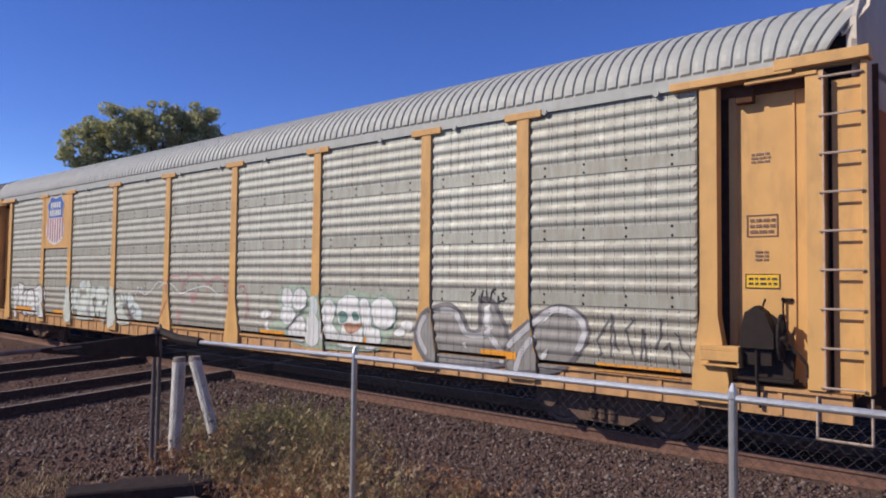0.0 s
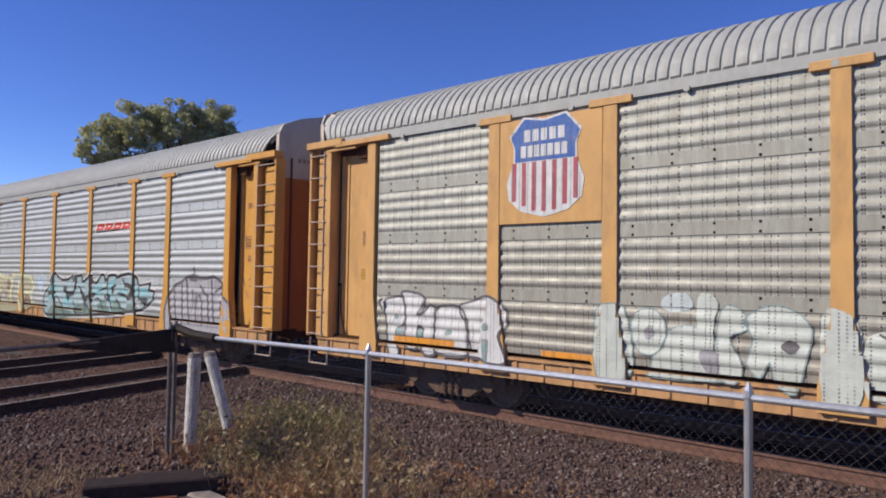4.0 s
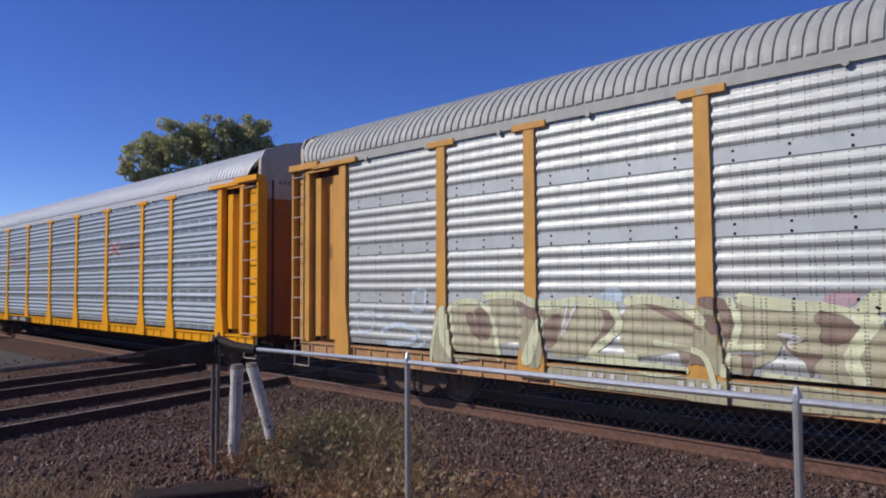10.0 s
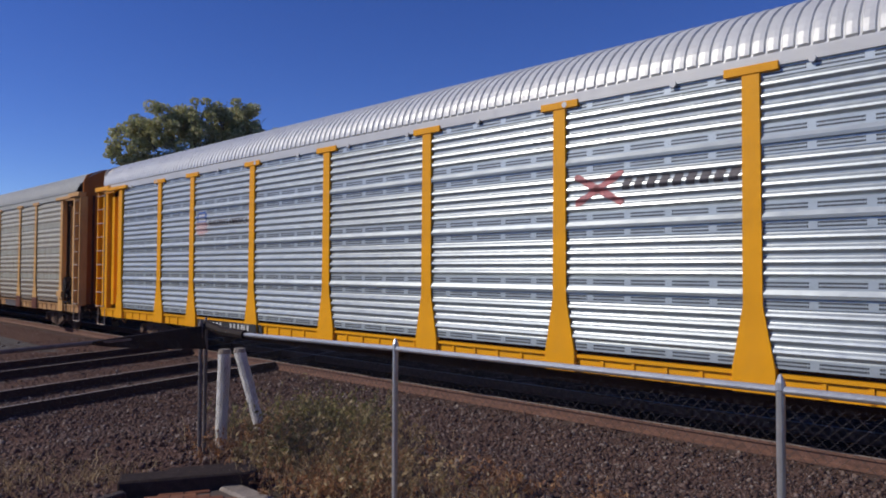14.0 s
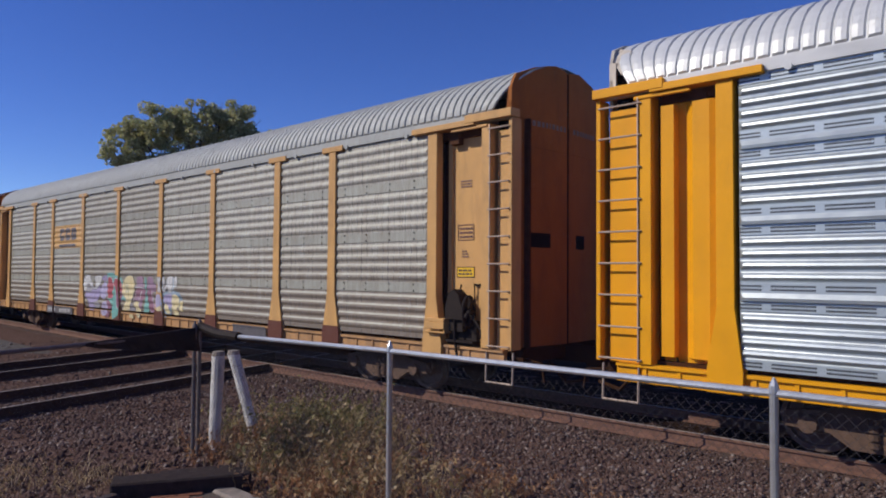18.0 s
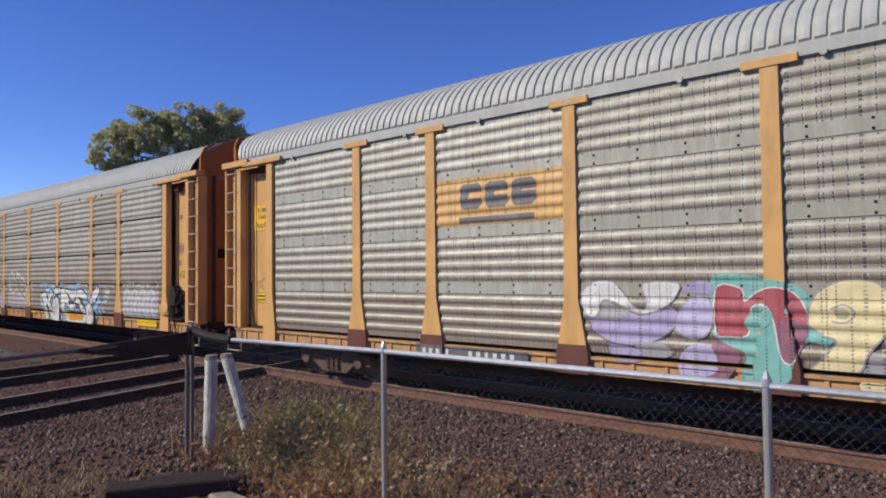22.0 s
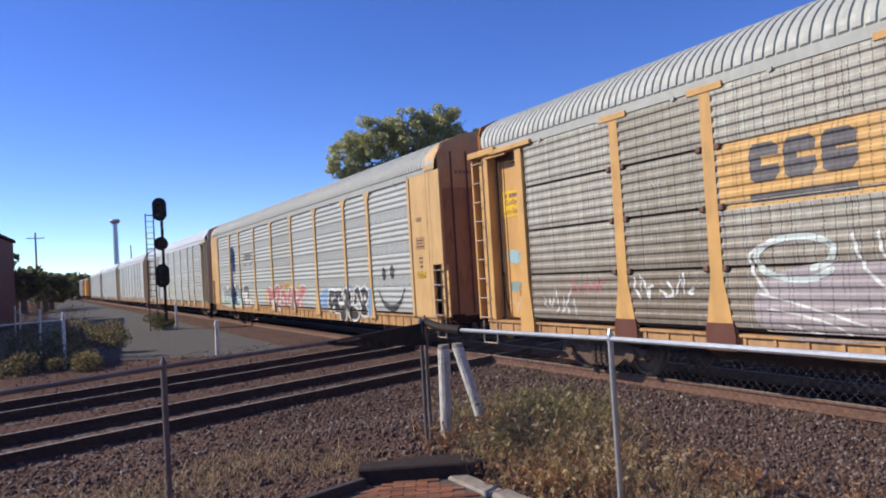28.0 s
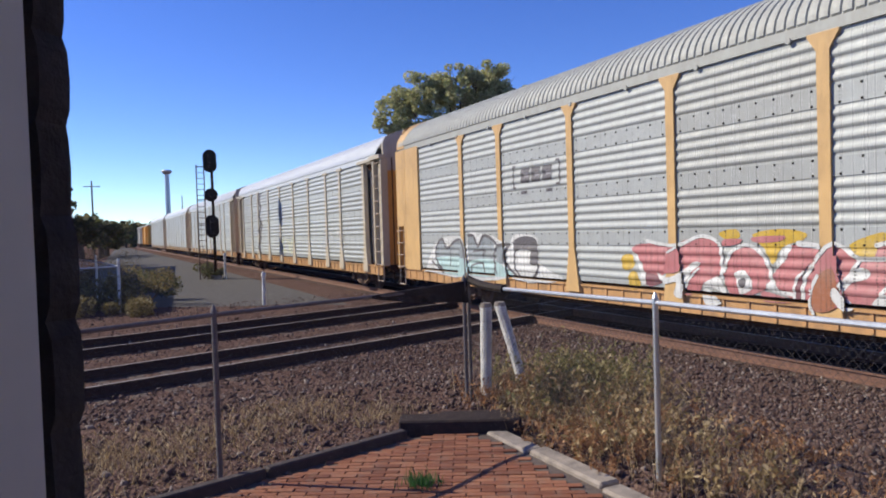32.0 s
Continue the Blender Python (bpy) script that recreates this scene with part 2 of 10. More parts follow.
M_BAND = sheet("flat_band_sheet", (0.44, 0.45, 0.385), (0.24, 0.21, 0.155), 0.8, 0.6, 0.2, 0.2, 0.0, 0.8)
M_ROOF = sheet("galvanised_roof", (0.42, 0.435, 0.405), (0.28, 0.26, 0.22), 0.6, 0.65, 0.05)
M_ROOFNEW = sheet("bright_roof", (0.66, 0.675, 0.66), (0.57, 0.56, 0.53), 0.35, 0.42, 0.15)
# Dark brown that paints shade into the door gaps and under the track.
M_RECESS_SHADE = plain("brown_recess_shade", (0.085, 0.042, 0.024), 0.9, 0, spec=0.0)
M_FAINT = plain("worn_grey_lettering", (0.24, 0.20, 0.17), 0.9, 0, spec=0.1)
# Near-black for dark fittings; also paints shade into the roof-end hollows.
M_GAP = plain("black_iron_gap_shade", (0.012, 0.009, 0.008), 0.9, 0, spec=0.05)
M_STEEL = plain("dark_running_gear", (0.040, 0.020, 0.010), 0.85, 0.0, spec=0.0)
M_IRON = plain("cast_truck_iron", (0.11, 0.066, 0.042), 0.75, 0.2)
M_WHEEL = plain("wheel_steel", (0.14, 0.10, 0.08), 0.55, 0.6)
M_UNDER = plain("rusty_underframe", (0.055, 0.026, 0.012), 0.9, 0.0, spec=0.0)
M_BLACK = plain("black_fittings", (0.024, 0.017, 0.013), 0.7, spec=0.15)
M_GRAB = plain("galvanised_grab_iron", (0.42, 0.33, 0.26), 0.55, 0.3)
M_RAIL = plain("rusty_rail", (0.15, 0.078, 0.054), 0.75, 0.2, 0.35, 12)
# Darker copy of the rail colour, holding the shade on the crossing rails' sides.
M_RAILSHADE = plain("shade_dark_rail", (0.055, 0.034, 0.027), 0.85, 0.0, 0.3, 12, spec=0.05)
M_RAILTOP = plain("worn_rail_head", (0.30, 0.26, 0.24), 0.7, 0.0, spec=0.1)
M_TIE = plain("creosote_timber", (0.075, 0.048, 0.036), 0.9, 0, 0.4, 14, 0.5)
M_OLDPIPE = plain("dull_dark_pipe", (0.14, 0.12, 0.115), 0.7, 0.2, 0.3)
M_FENCE = plain("galvanised_pipe", (0.50, 0.51, 0.52), 0.4, 0.7, 0.12)
M_WIRE = plain("chain_wire", (0.045, 0.038, 0.038), 0.8, 0.0, spec=0.15)
M_WHITE = plain("chalky_white_paint", (0.60, 0.58, 0.54), 0.8, 0, 0.35, 9, 0.4)
M_CONC = plain("kerb_concrete", (0.26, 0.22, 0.18), 0.9, 0, 0.35, 9, 0.6)


def ground_mat():
    m = Mat("gravel_ground")
    big = m.ramp(m.noise(0.5, 5, 0.6, world=True), (0.3, (0.100, 0.053, 0.040)), (0.7, (0.150, 0.092, 0.070)))
    cell = m.node("ShaderNodeTexVoronoi", Vector=m.coords(True), Scale=26.0)
    c = m.mix(0.65, big, m.ramp(cell.outputs["Color"], (0.1, (0.035, 0.021, 0.017)), (0.9, (0.19, 0.132, 0.110))), "MIX")
    m.bump(cell.outputs["Distance"], 0.9, 0.03)
    return m.done(c, 0.95, 0.0, 0.0)


def stone_mat():
    m = Mat("ballast_stone")
    r = m.node("ShaderNodeNewGeometry").outputs["Random Per Island"]
    c = m.ramp(r, (0.0, (0.055, 0.030, 0.024)), (0.5, (0.140, 0.080, 0.064)), (0.82, (0.23, 0.16, 0.135)), (1.0, (0.42, 0.36, 0.32)))
    c = m.mix(m.noise(30.0, 3), c, (0.06, 0.042, 0.034))
    return m.done(c, 0.9, 0.0, 0.2)


def brick_mat():
    m = Mat("paving_brick")
    r = m.node("ShaderNodeObjectInfo").outputs["Random"]
    g = m.node("ShaderNodeNewGeometry").outputs["Random Per Island"]
    c = m.ramp(m.math("FRACT", m.math("ADD", r, g)), (0.0, (0.15, 0.055, 0.028)), (0.5, (0.22, 0.082, 0.042)), (1.0, (0.29, 0.125, 0.065)))
    c = m.mix(m.ramp(m.noise(9.0, 5, world=True), (0.5, 0.0), (0.8, 0.6)), c, (0.2, 0.15, 0.11))
    m.bump(m.noise(70.0, 4, world=True), 0.3, 0.006)
    return m.done(c, 0.85, 0.0, 0.3)


def leaf_mat(name, a, b, c):
    m = Mat(name)
    r = m.node("ShaderNodeNewGeometry").outputs["Random Per Island"]
    col = m.ramp(r, (0.0, a), (0.55, b), (1.0, c))
    m.done(col, 0.6, 0.0, 0.3)
    thin = m.node("ShaderNodeBsdfTranslucent", Color=col)
    both = m.node("ShaderNodeMixShader", Fac=0.4)
    m.t.links.new(m.b.outputs["BSDF"], both.inputs[1])
    m.t.links.new(thin.outputs["BSDF"], both.inputs[2])
    m.t.links.new(both.outputs["Shader"], m.t.nodes["Material Output"].inputs["Surface"])
    return m.mat


M_GROUND, M_STONE, M_BRICK = ground_mat(), stone_mat(), brick_mat()
M_LEAF = leaf_mat("cottonwood_leaves", (0.31, 0.33, 0.14), (0.49, 0.48, 0.22), (0.66, 0.60, 0.34))
M_BUSH = leaf_mat("scrub_leaves", (0.07, 0.08, 0.03), (0.13, 0.125, 0.05), (0.22, 0.18, 0.08))
M_WEED = leaf_mat("dry_weeds", (0.17, 0.13, 0.05), (0.36, 0.26, 0.12), (0.62, 0.49, 0.29))
M_BARK = plain("bark", (0.12, 0.09, 0.065), 0.9, 0, 0.3, 20, 0.5)
M_WALLBRICK = plain("dark_wall_brick", (0.13, 0.075, 0.055), 0.9, 0, 0.3, 10, 0.4)
M_CASING = plain("grey_window_casing", (0.80, 0.77, 0.76), 0.5, 0, 0.06, 6, 0.05)
M_PLASTER = plain("room_plaster", (0.75, 0.72, 0.68), 0.85, 0, 0.06, 4, 0.1)

# ---- the train: car-carrying wagons ----
PITCH, CENTRE = 28.6, -11.65
POSTS = (-8.95, -7.0, -4.2, -1.4, 1.4, 4.2, 7.0, 8.95)
NEW_POSTS = (-9.12, -7.23, -4.33, -1.50, 1.4, 4.2, 7.0, 8.95)
LONG_POSTS = (-9.2, -7.18, -4.32, -1.48, 1.38, 4.2, 7.03, 8.98)
FORK_POSTS = (-9.15, -7.16, -4.28, -1.42, 1.42, 4.28, 7.16, 9.15)
JAMB = 11.65
SIDE, Z0, Z1 = -1.50, 1.04, 4.66


def profile(kind):
    """The side sheets' section from bottom to top: (z, how far it stands out)."""
    pts, h = [], Z1 - Z0
    if kind == "seamed":
        rows = 4
        for k in range(rows):
            a = Z0 + h * k / rows
            pts += [(a, 0.0), (a + 0.034, 0.0), (a + 0.036, 0.03)]
            n, lo, hi = 5, a + 0.06, a + h / rows - 0.03
            p = (hi - lo) / n
            for i in range(n):
                b = lo + p * i
                pts += [(b, 0.03), (b + p * 0.25, 0.03), (b + p * 0.45, 0.052), (b + p * 0.75, 0.052), (b + p * 0.95, 0.03)]
            pts += [(a + h / rows - 0.012, 0.03), (a + h / rows - 0.01, 0.0)]
        return pts
    band = {"banded": 0.21, "wide": 0.36, "clean": 0.30}[kind]
    lift = {"banded": 0.024, "wide": 0.040, "clean": 0.025}[kind]
    edge = 0.13 if kind == "wide" else 0.07
    rows = 4
    span = (h - 2 * edge - 3 * band) / rows
    pts += [(Z0, 0.012), (Z0 + 0.125, 0.012)] if kind == "wide" else [(Z0, 0.0)]
    for k in range(rows):
        a = Z0 + edge + k * (span + band)
        p = span / 4
        for i in range(4):
            b = a + p * i
            pts += [(b + p * 0.09, 0.0), (b + p * 0.27, lift * 0.7), (b + p * 0.42, lift), (b + p * 0.62, lift * 0.8), (b + p * 0.82, lift * 0.2), (b + p * 0.93, 0.0)]
        if k < 3 and kind == "wide":
            c = a + span
            pts += [(c + 0.004, 0.0), (c + 0.008, 0.012), (c + 0.125, 0.012), (c + 0.135, 0.045), (c + 0.175, 0.050), (c + 0.232, 0.018), (c + 0.235, 0.012), (c + band - 0.008, 0.012), (c + band - 0.004, 0.0)]
        elif k < 3:
            pts += [(a + span + 0.012, 0.0), (a + span + 0.016, 0.012), (a + span + band - 0.016, 0.012), (a + span + band - 0.012, 0.0)]
    pts += [(Z1 - 0.125, 0.012), (Z1, 0.012)] if kind == "wide" else [(Z1, 0.0)]
    return pts


PROFILES = {k: profile(k) for k in ("seamed", "banded", "wide", "clean")}
MESHES = {}


def lift_at(kind, z):
    p = PROFILES[kind]
    return float(np.interp(z, [a for a, _ in p], [b for _, b in p]))


def panel_mesh(kind, width, mats):
    key = ("panel", kind, round(width, 2), mats)
    if key in MESHES:
        return MESHES[key]
    pts = PROFILES[kind]
    verts, faces, idx = [], [], []
    for z, d in pts:
        inset = 0.03 if d > 0.02 else 0.0
        for x in (-width / 2, -width / 2 + 0.02 + inset, width / 2 - 0.02 - inset, width / 2):
            verts.append((x, 0.0 if abs(x) == width / 2 else -d, z))
    for i in range(len(pts) - 1):
        for j in range(3):
            a = 4 * i + j
            faces.append((a, a + 1, a + 5, a + 4))
            mid = (pts[i][1] + pts[i + 1][1]) / 2
            idx.append(1 if kind != "seamed" and 0.010 < mid < 0.013 else (2 if kind == "seamed" and mid < 0.002 else 0))
    n = len(verts)
    back = [(-width / 2, 0.03, Z0), (width / 2, 0.03, Z0), (width / 2, 0.03, Z1), (-width / 2, 0.03, Z1)]
    verts += back
    faces.append((n, n + 3, n + 2, n + 1))
    idx.append(0)
    # bolts along the flat bands
    if kind in ("banded", "clean"):
        bands = [z for z, d in pts if abs(d - 0.012) < 1e-6]
        step = 0.55 if kind == "banded" else 0.30
        k = max(2, int(width / step))
        for zlo, zhi in zip(bands[::2], bands[1::2]):
            for i in range(k):
                x = (i + 0.5) * width / k - width / 2
                for z in (zlo + 0.03, zhi - 0.03):
                    n = len(verts)
                    r = 0.016
                    for dx, dz in ((-r, -r), (r, -r), (r, r), (-r, r)):
                        verts.append((x + dx, -0.013, z + dz))
                    for dx, dz in ((-r, -r), (r, -r), (r, r), (-r, r)):
                        verts.append((x + dx * 0.6, -0.026, z + dz * 0.6))
                    faces += [(n + 4, n + 5, n + 6, n + 7)] + [(n + q, n + (q + 1) % 4, n + 4 + (q + 1) % 4, n + 4 + q) for q in range(4)]
                    idx += [2] * 5
    me = bpy.data.meshes.new("side_panel")
    me.from_pydata(verts, [], faces)
    for m in mats:
        me.materials.append(m)
    for p, i in zip(me.polygons, idx):
        p.material_index = i
    me.update()
    MESHES[key] = me
    return me


def post_mesh(style, mat):
    key = ("post", style, mat)
    if key not in MESHES:
        bm = bmesh.new()
        w = 0.11
        foot = [(-0.26, 0.72), (0.26, 0.72), (0.26, 1.0), (w, 1.78)]
        if style == "straight":
            foot = [(-w, 0.95), (w, 0.95), (w, 1.0), (w, 1.78)]
        outline = foot + [(w, 4.60), (-w, 4.60), (-w, 1.78)] + ([(-0.26, 1.0)] if style != "straight" else [])
        if style == "fork":
            outline = [(-0.24, 0.80), (0.24, 0.80), (w * 0.8, 1.75), (w * 0.8, 4.42), (0.24, 4.62), (0.24, 4.66), (-0.24, 4.66), (-0.24, 4.62), (-w * 0.8, 4.42), (-w * 0.8, 1.75)]
        prism(bm, outline, SIDE - 0.055, SIDE + 0.04)
        if style != "fork":
            prism(bm, [(-0.33, 4.60), (0.33, 4.60), (0.33, 4.71), (-0.33, 4.71)], SIDE - 0.068, SIDE + 0.04)
        bevelled(bm, 0.008)
        me = bpy.data.meshes.new("post")
        bm.to_mesh(me)
        bm.free()
        me.materials.append(mat)
        MESHES[key] = me
    return MESHES[key]


ROOF_ARC = [(-1.53, 4.72), (-1.53, 4.815)] + [(-1.525 * math.cos(radians(a)), 4.84 + 0.89 * math.sin(radians(a)) ** 1.1) for a in (0, 6, 12, 19, 26, 34, 42, 51, 60, 70, 80, 90)]
ROOF_ARC = ROOF_ARC + [(-y, z) for y, z in ROOF_ARC[-2::-1]]


def roof_mesh(mat, length, ribs=0.168):
    key = ("roof", mat, length)
    if key not in MESHES:
        xs, n = [], int(2 * length / ribs)
        for i in range(n):
            a = -length + 2 * length * i / n
            p = 2 * length / n
            xs += [(a, 0.0), (a + 0.13 * p, 0.0), (a + 0.22 * p, 0.026), (a + 0.58 * p, 0.030), (a + 0.92 * p, 0.026)]
        xs.append((length, 0.0))
        verts, faces, k = [], [], len(ROOF_ARC)
        for x, d in xs:
            for j, (y, z) in enumerate(ROOF_ARC):
                e = d if 1 < j < k - 2 else 0.0
                u = Vector((y, (z - 4.4) * 0.8)).normalized()
                if length < 13.4 and abs(x) > 12.4:
                    # the ends are cut on the slant: short at the eaves, long at the ridge
                    grow = 0.84 + 0.45 * min(1.0, max(0.0, (z - 4.84) / 0.62))
                    x1 = math.copysign(12.4 + (abs(x) - 12.4) * grow, x)
                else:
                    x1 = x
                verts.append((x1, y + u.x * e, z + u.y * e))
        for i in range(len(xs) - 1):
            for j in range(k - 1):
                a = i * k + j
                faces.append((a, a + k, a + k + 1, a + 1))
        me = bpy.data.meshes.new("roof")
        me.from_pydata(verts, [], faces)
        me.materials.append(mat)
        me.update()
        MESHES[key] = me
    return MESHES[key]


def shared(key, name, mat, make):
    """One mesh for alike parts."""
    if key not in MESHES:
        bm = bmesh.new()
        make(bm)
        bm.normal_update()
        me = bpy.data.meshes.new(name)
        bm.to_mesh(me)
        bm.free()
        me.materials.append(mat)
        MESHES[key] = me
    return MESHES[key]


def put_part(name, me, parent, m=None, label=""):
    ob = new(name, me)
    ob.parent = parent
    if m is not None:
        ob.matrix_local = m
    if label:
        ob["label"] = label
    return ob


def wheel_bm(bm):
    r = 0.42
    for s in (-1, 1):
        y = 0.74 * s
        ring = [(0.10, 0.09), (0.16, 0.085), (0.20, 0.03), (0.34, 0.03), (0.36, 0.065), (r, 0.065), (r, -0.045), (r + 0.028, -0.05), (r + 0.028, -0.075), (0.34, -0.075), (0.10, -0.06)]
        n = 20
        rows = [[bm.verts.new((a * math.cos(2 * math.pi * i / n), y + s * b, a * math.sin(2 * math.pi * i / n))) for a, b in ring] for i in range(n)]
        for i in range(n):
            for j in range(len(ring) - 1):
                bm.faces.new((rows[i][j], rows[i][j + 1], rows[(i + 1) % n][j + 1], rows[(i + 1) % n][j]))
        # lightening marks, so that the turning shows
        for i in range(3):
            a = 2 * math.pi * i / 3
            box(bm, 0.24, 0.30, y + s * 0.03 - 0.008, y + s * 0.03 + 0.012, -0.05, 0.05, pose(0, 0, 0, 0, math.degrees(a), 0))
    rod(bm, (0, -0.95, 0), (0, 0.95, 0), 0.085, 10)


def truck_frame_bm(bm):
    for s in (-1, 1):
        y0, y1 = sorted((1.0 * s, 1.12 * s))
        prism(bm, [(-1.12, 0.36), (-0.62, 0.34), (-0.38, 0.18), (0.38, 0.18), (0.62, 0.34), (1.12, 0.36), (1.12, 0.55), (0.70, 0.60), (0.42, 0.72), (-0.42, 0.72), (-0.70, 0.60), (-1.12, 0.55)], y0, y1)
        for x in (-0.84, 0.84):
            rod(bm, (x, s * 0.96, 0.42), (x, s * 1.20, 0.42), 0.11, 10)
        for x in (-0.15, 0.0, 0.15):
            for k in range(4):
                rod(bm, (x, s * 1.13, 0.24 + 0.09 * k), (x, s * 1.13, 0.30 + 0.09 * k), 0.062, 8)
    box(bm, -0.22, 0.22, -1.05, 1.05, 0.45, 0.70)


def end_recess(car, side, spec):
    """One end of the near side: jamb, sunken door leaf, post, ladder and top track. side +1 or -1 along the car."""
    mat, key = spec["paint"], (spec["paint"], side)
    ribbed = mat is M_YELLOW or (mat is M_ORANGE and side < 0)
    q = 0.17 if mat is not M_YELLOW and side < 0 else 0.12 if mat is M_TAN and side > 0 else 0.0
    e = -0.09 if mat is M_TAN and side > 0 else 0.0
    key = key + (q,)
    la, lb = (11.94, 12.75 + q) if side > 0 else (11.70, 12.68 + q)

    def xs(a, b):
        return (a, b) if side > 0 else (-b, -a)

    def bx(bm, a, b, *rest):
        box(bm, *xs(a, b), *rest)

    def leaf(bm):
        bx(bm, la, lb, -1.29, -1.23, 0.98, 4.50)
        if ribbed:
            bx(bm, lb - 0.20, lb - 0.02, -1.44, -1.285, 1.10, 4.46)
            prism_x = [(11.70, -1.29), (12.0, -1.44), (12.22, -1.44), (12.36, -1.29)]
            lo = [bm.verts.new((side * x, y, 1.10)) for x, y in prism_x]
            hi = [bm.verts.new((side * x, y, 4.46)) for x, y in prism_x]
            for k in range(3):
                bm.faces.new((lo[k], lo[k + 1], hi[k + 1], hi[k]))
            bm.faces.new(lo)
            bm.faces.new(hi)
            bmesh.ops.recalc_face_normals(bm, faces=bm.faces[:])
        else:
            edge = lb - 0.09 if side < 0 else la
            bx(bm, edge, edge + 0.09, -1.325, -1.285, 1.0, 4.50)
            bx(bm, lb - 0.20, lb - 0.17, -1.31, -1.285, 1.0, 4.50)

    def handle(bm):
        # a bent locking bar low on the leaf
        a = lb - 0.05 if side < 0 else la + 0.62
        pipe(bm, [(side * a, -1.335, 2.02), (side * a, -1.335, 1.46), (side * (a - 0.16), -1.335, 1.02)], 0.012, 5)
        bx(bm, a - 0.02, a + 0.10, -1.34, -1.28, 1.98, 2.01)

    jamb = [(11.65, 1.78), (11.65, 4.62), (11.87, 4.62), (11.87, 1.78), (12.0, 1.0), (12.0, 0.72), (11.55, 0.72), (11.55, 1.0)]
    put_part("door_jamb", shared(("jamb",) + key, "door_jamb", mat, lambda bm: (prism(bm, [(side * x, z) for x, z in jamb], SIDE - 0.06, SIDE + 0.10), bevelled(bm, 0.008))), car)
    put_part("door_leaf", shared(("leaf", ribbed) + key, "door_leaf", mat, leaf), car)
    put_part("locking_bar", shared(("bar",) + key, "locking_bar", M_GAP, handle), car, None, "dark bent locking bar")
    # A dark sheet gives the open gap its shade by colour.
    put_part("door_gap", shared(("gap", side, q), "door_gap", M_RECESS_SHADE, lambda bm: bx(bm, 11.66, 13.53, -1.12, -1.08, 0.98, 4.70)), car, None, "dark brown sheet painting the shade behind the door leaf")
    put_part("door_post", shared(("dpost",) + key, "door_post", mat, lambda bm: (bx(bm, 12.75 + q, 12.94 + q, SIDE - 0.05, SIDE + 0.20, 0.98, 4.62), bevelled(bm, 0.008))), car)
    put_part("end_post", shared(("epost",) + key, "end_post", mat, lambda bm: (bx(bm, 13.52 + e, 13.59 + e, SIDE - 0.05, SIDE + 0.20, 0.98, 4.66), bevelled(bm, 0.008))), car)
    ba, bb = (13.0 + q, 13.52 + e) if side > 0 else (12.94 + q, 13.43)
    put_part("ladder_backing", shared(("lback",) + key, "ladder_backing", mat, lambda bm: bx(bm, ba, bb, -1.43, -1.38, 0.98, 4.50)), car)
    put_part("door_track", shared(("track",) + key, "door_track", mat, lambda bm: (bx(bm, 11.28, 12.75, SIDE - 0.11, SIDE + 0.12, 4.63, 4.73), bx(bm, 12.55, 13.62 + e, SIDE - 0.12, SIDE + 0.12, 4.665, 4.80), bx(bm, 12.2, 13.0, SIDE - 0.07, SIDE - 0.02, 4.57, 4.62), bevelled(bm, 0.008))), car)
    # Hanger and a long dark block that paints the track's shadow above the leaf.
    put_part("track_hanger", shared(("hanger", side, q), "track_hanger", M_RECESS_SHADE, lambda bm: (bx(bm, 11.75, lb, -1.36, -1.20, 4.50, 4.64), bx(bm, 12.05, 12.25, -1.42, -1.28, 4.40, 4.56))), car, None, "dark hanger blocks with the shade under the track painted in")
    lad = put_part("ladder", shared(("lad", side, q), "ladder", M_GRAB, lambda bm: (bx(bm, 12.93 + q, 12.945 + q, SIDE - 0.075, SIDE - 0.05, 1.0, 4.6))), car, None, "galvanised side ladder")
    rung = shared(("rung", side, q), "rung", M_GRAB, lambda bm: pipe(bm, [(side * (12.90 + q), SIDE - 0.045, 0.0), (side * (12.90 + q), SIDE - 0.07, 0.0), (side * (13.54 + e), SIDE - 0.07, 0.0), (side * (13.54 + e), SIDE - 0.045, 0.0)], 0.014, 6))
    for k in range(9):
        put_part("rung", rung, lad, pose(0, 0, 1.03 + 0.437 * k))
    put_part("stirrup", shared(("stir", side), "stirrup", M_GRAB, lambda bm: pipe(bm, [(side * 12.96, SIDE, 0.95), (side * 12.96, SIDE - 0.02, 0.45), (side * 13.5, SIDE - 0.02, 0.45), (side * 13.5, SIDE, 0.95)], 0.016, 6)), car)


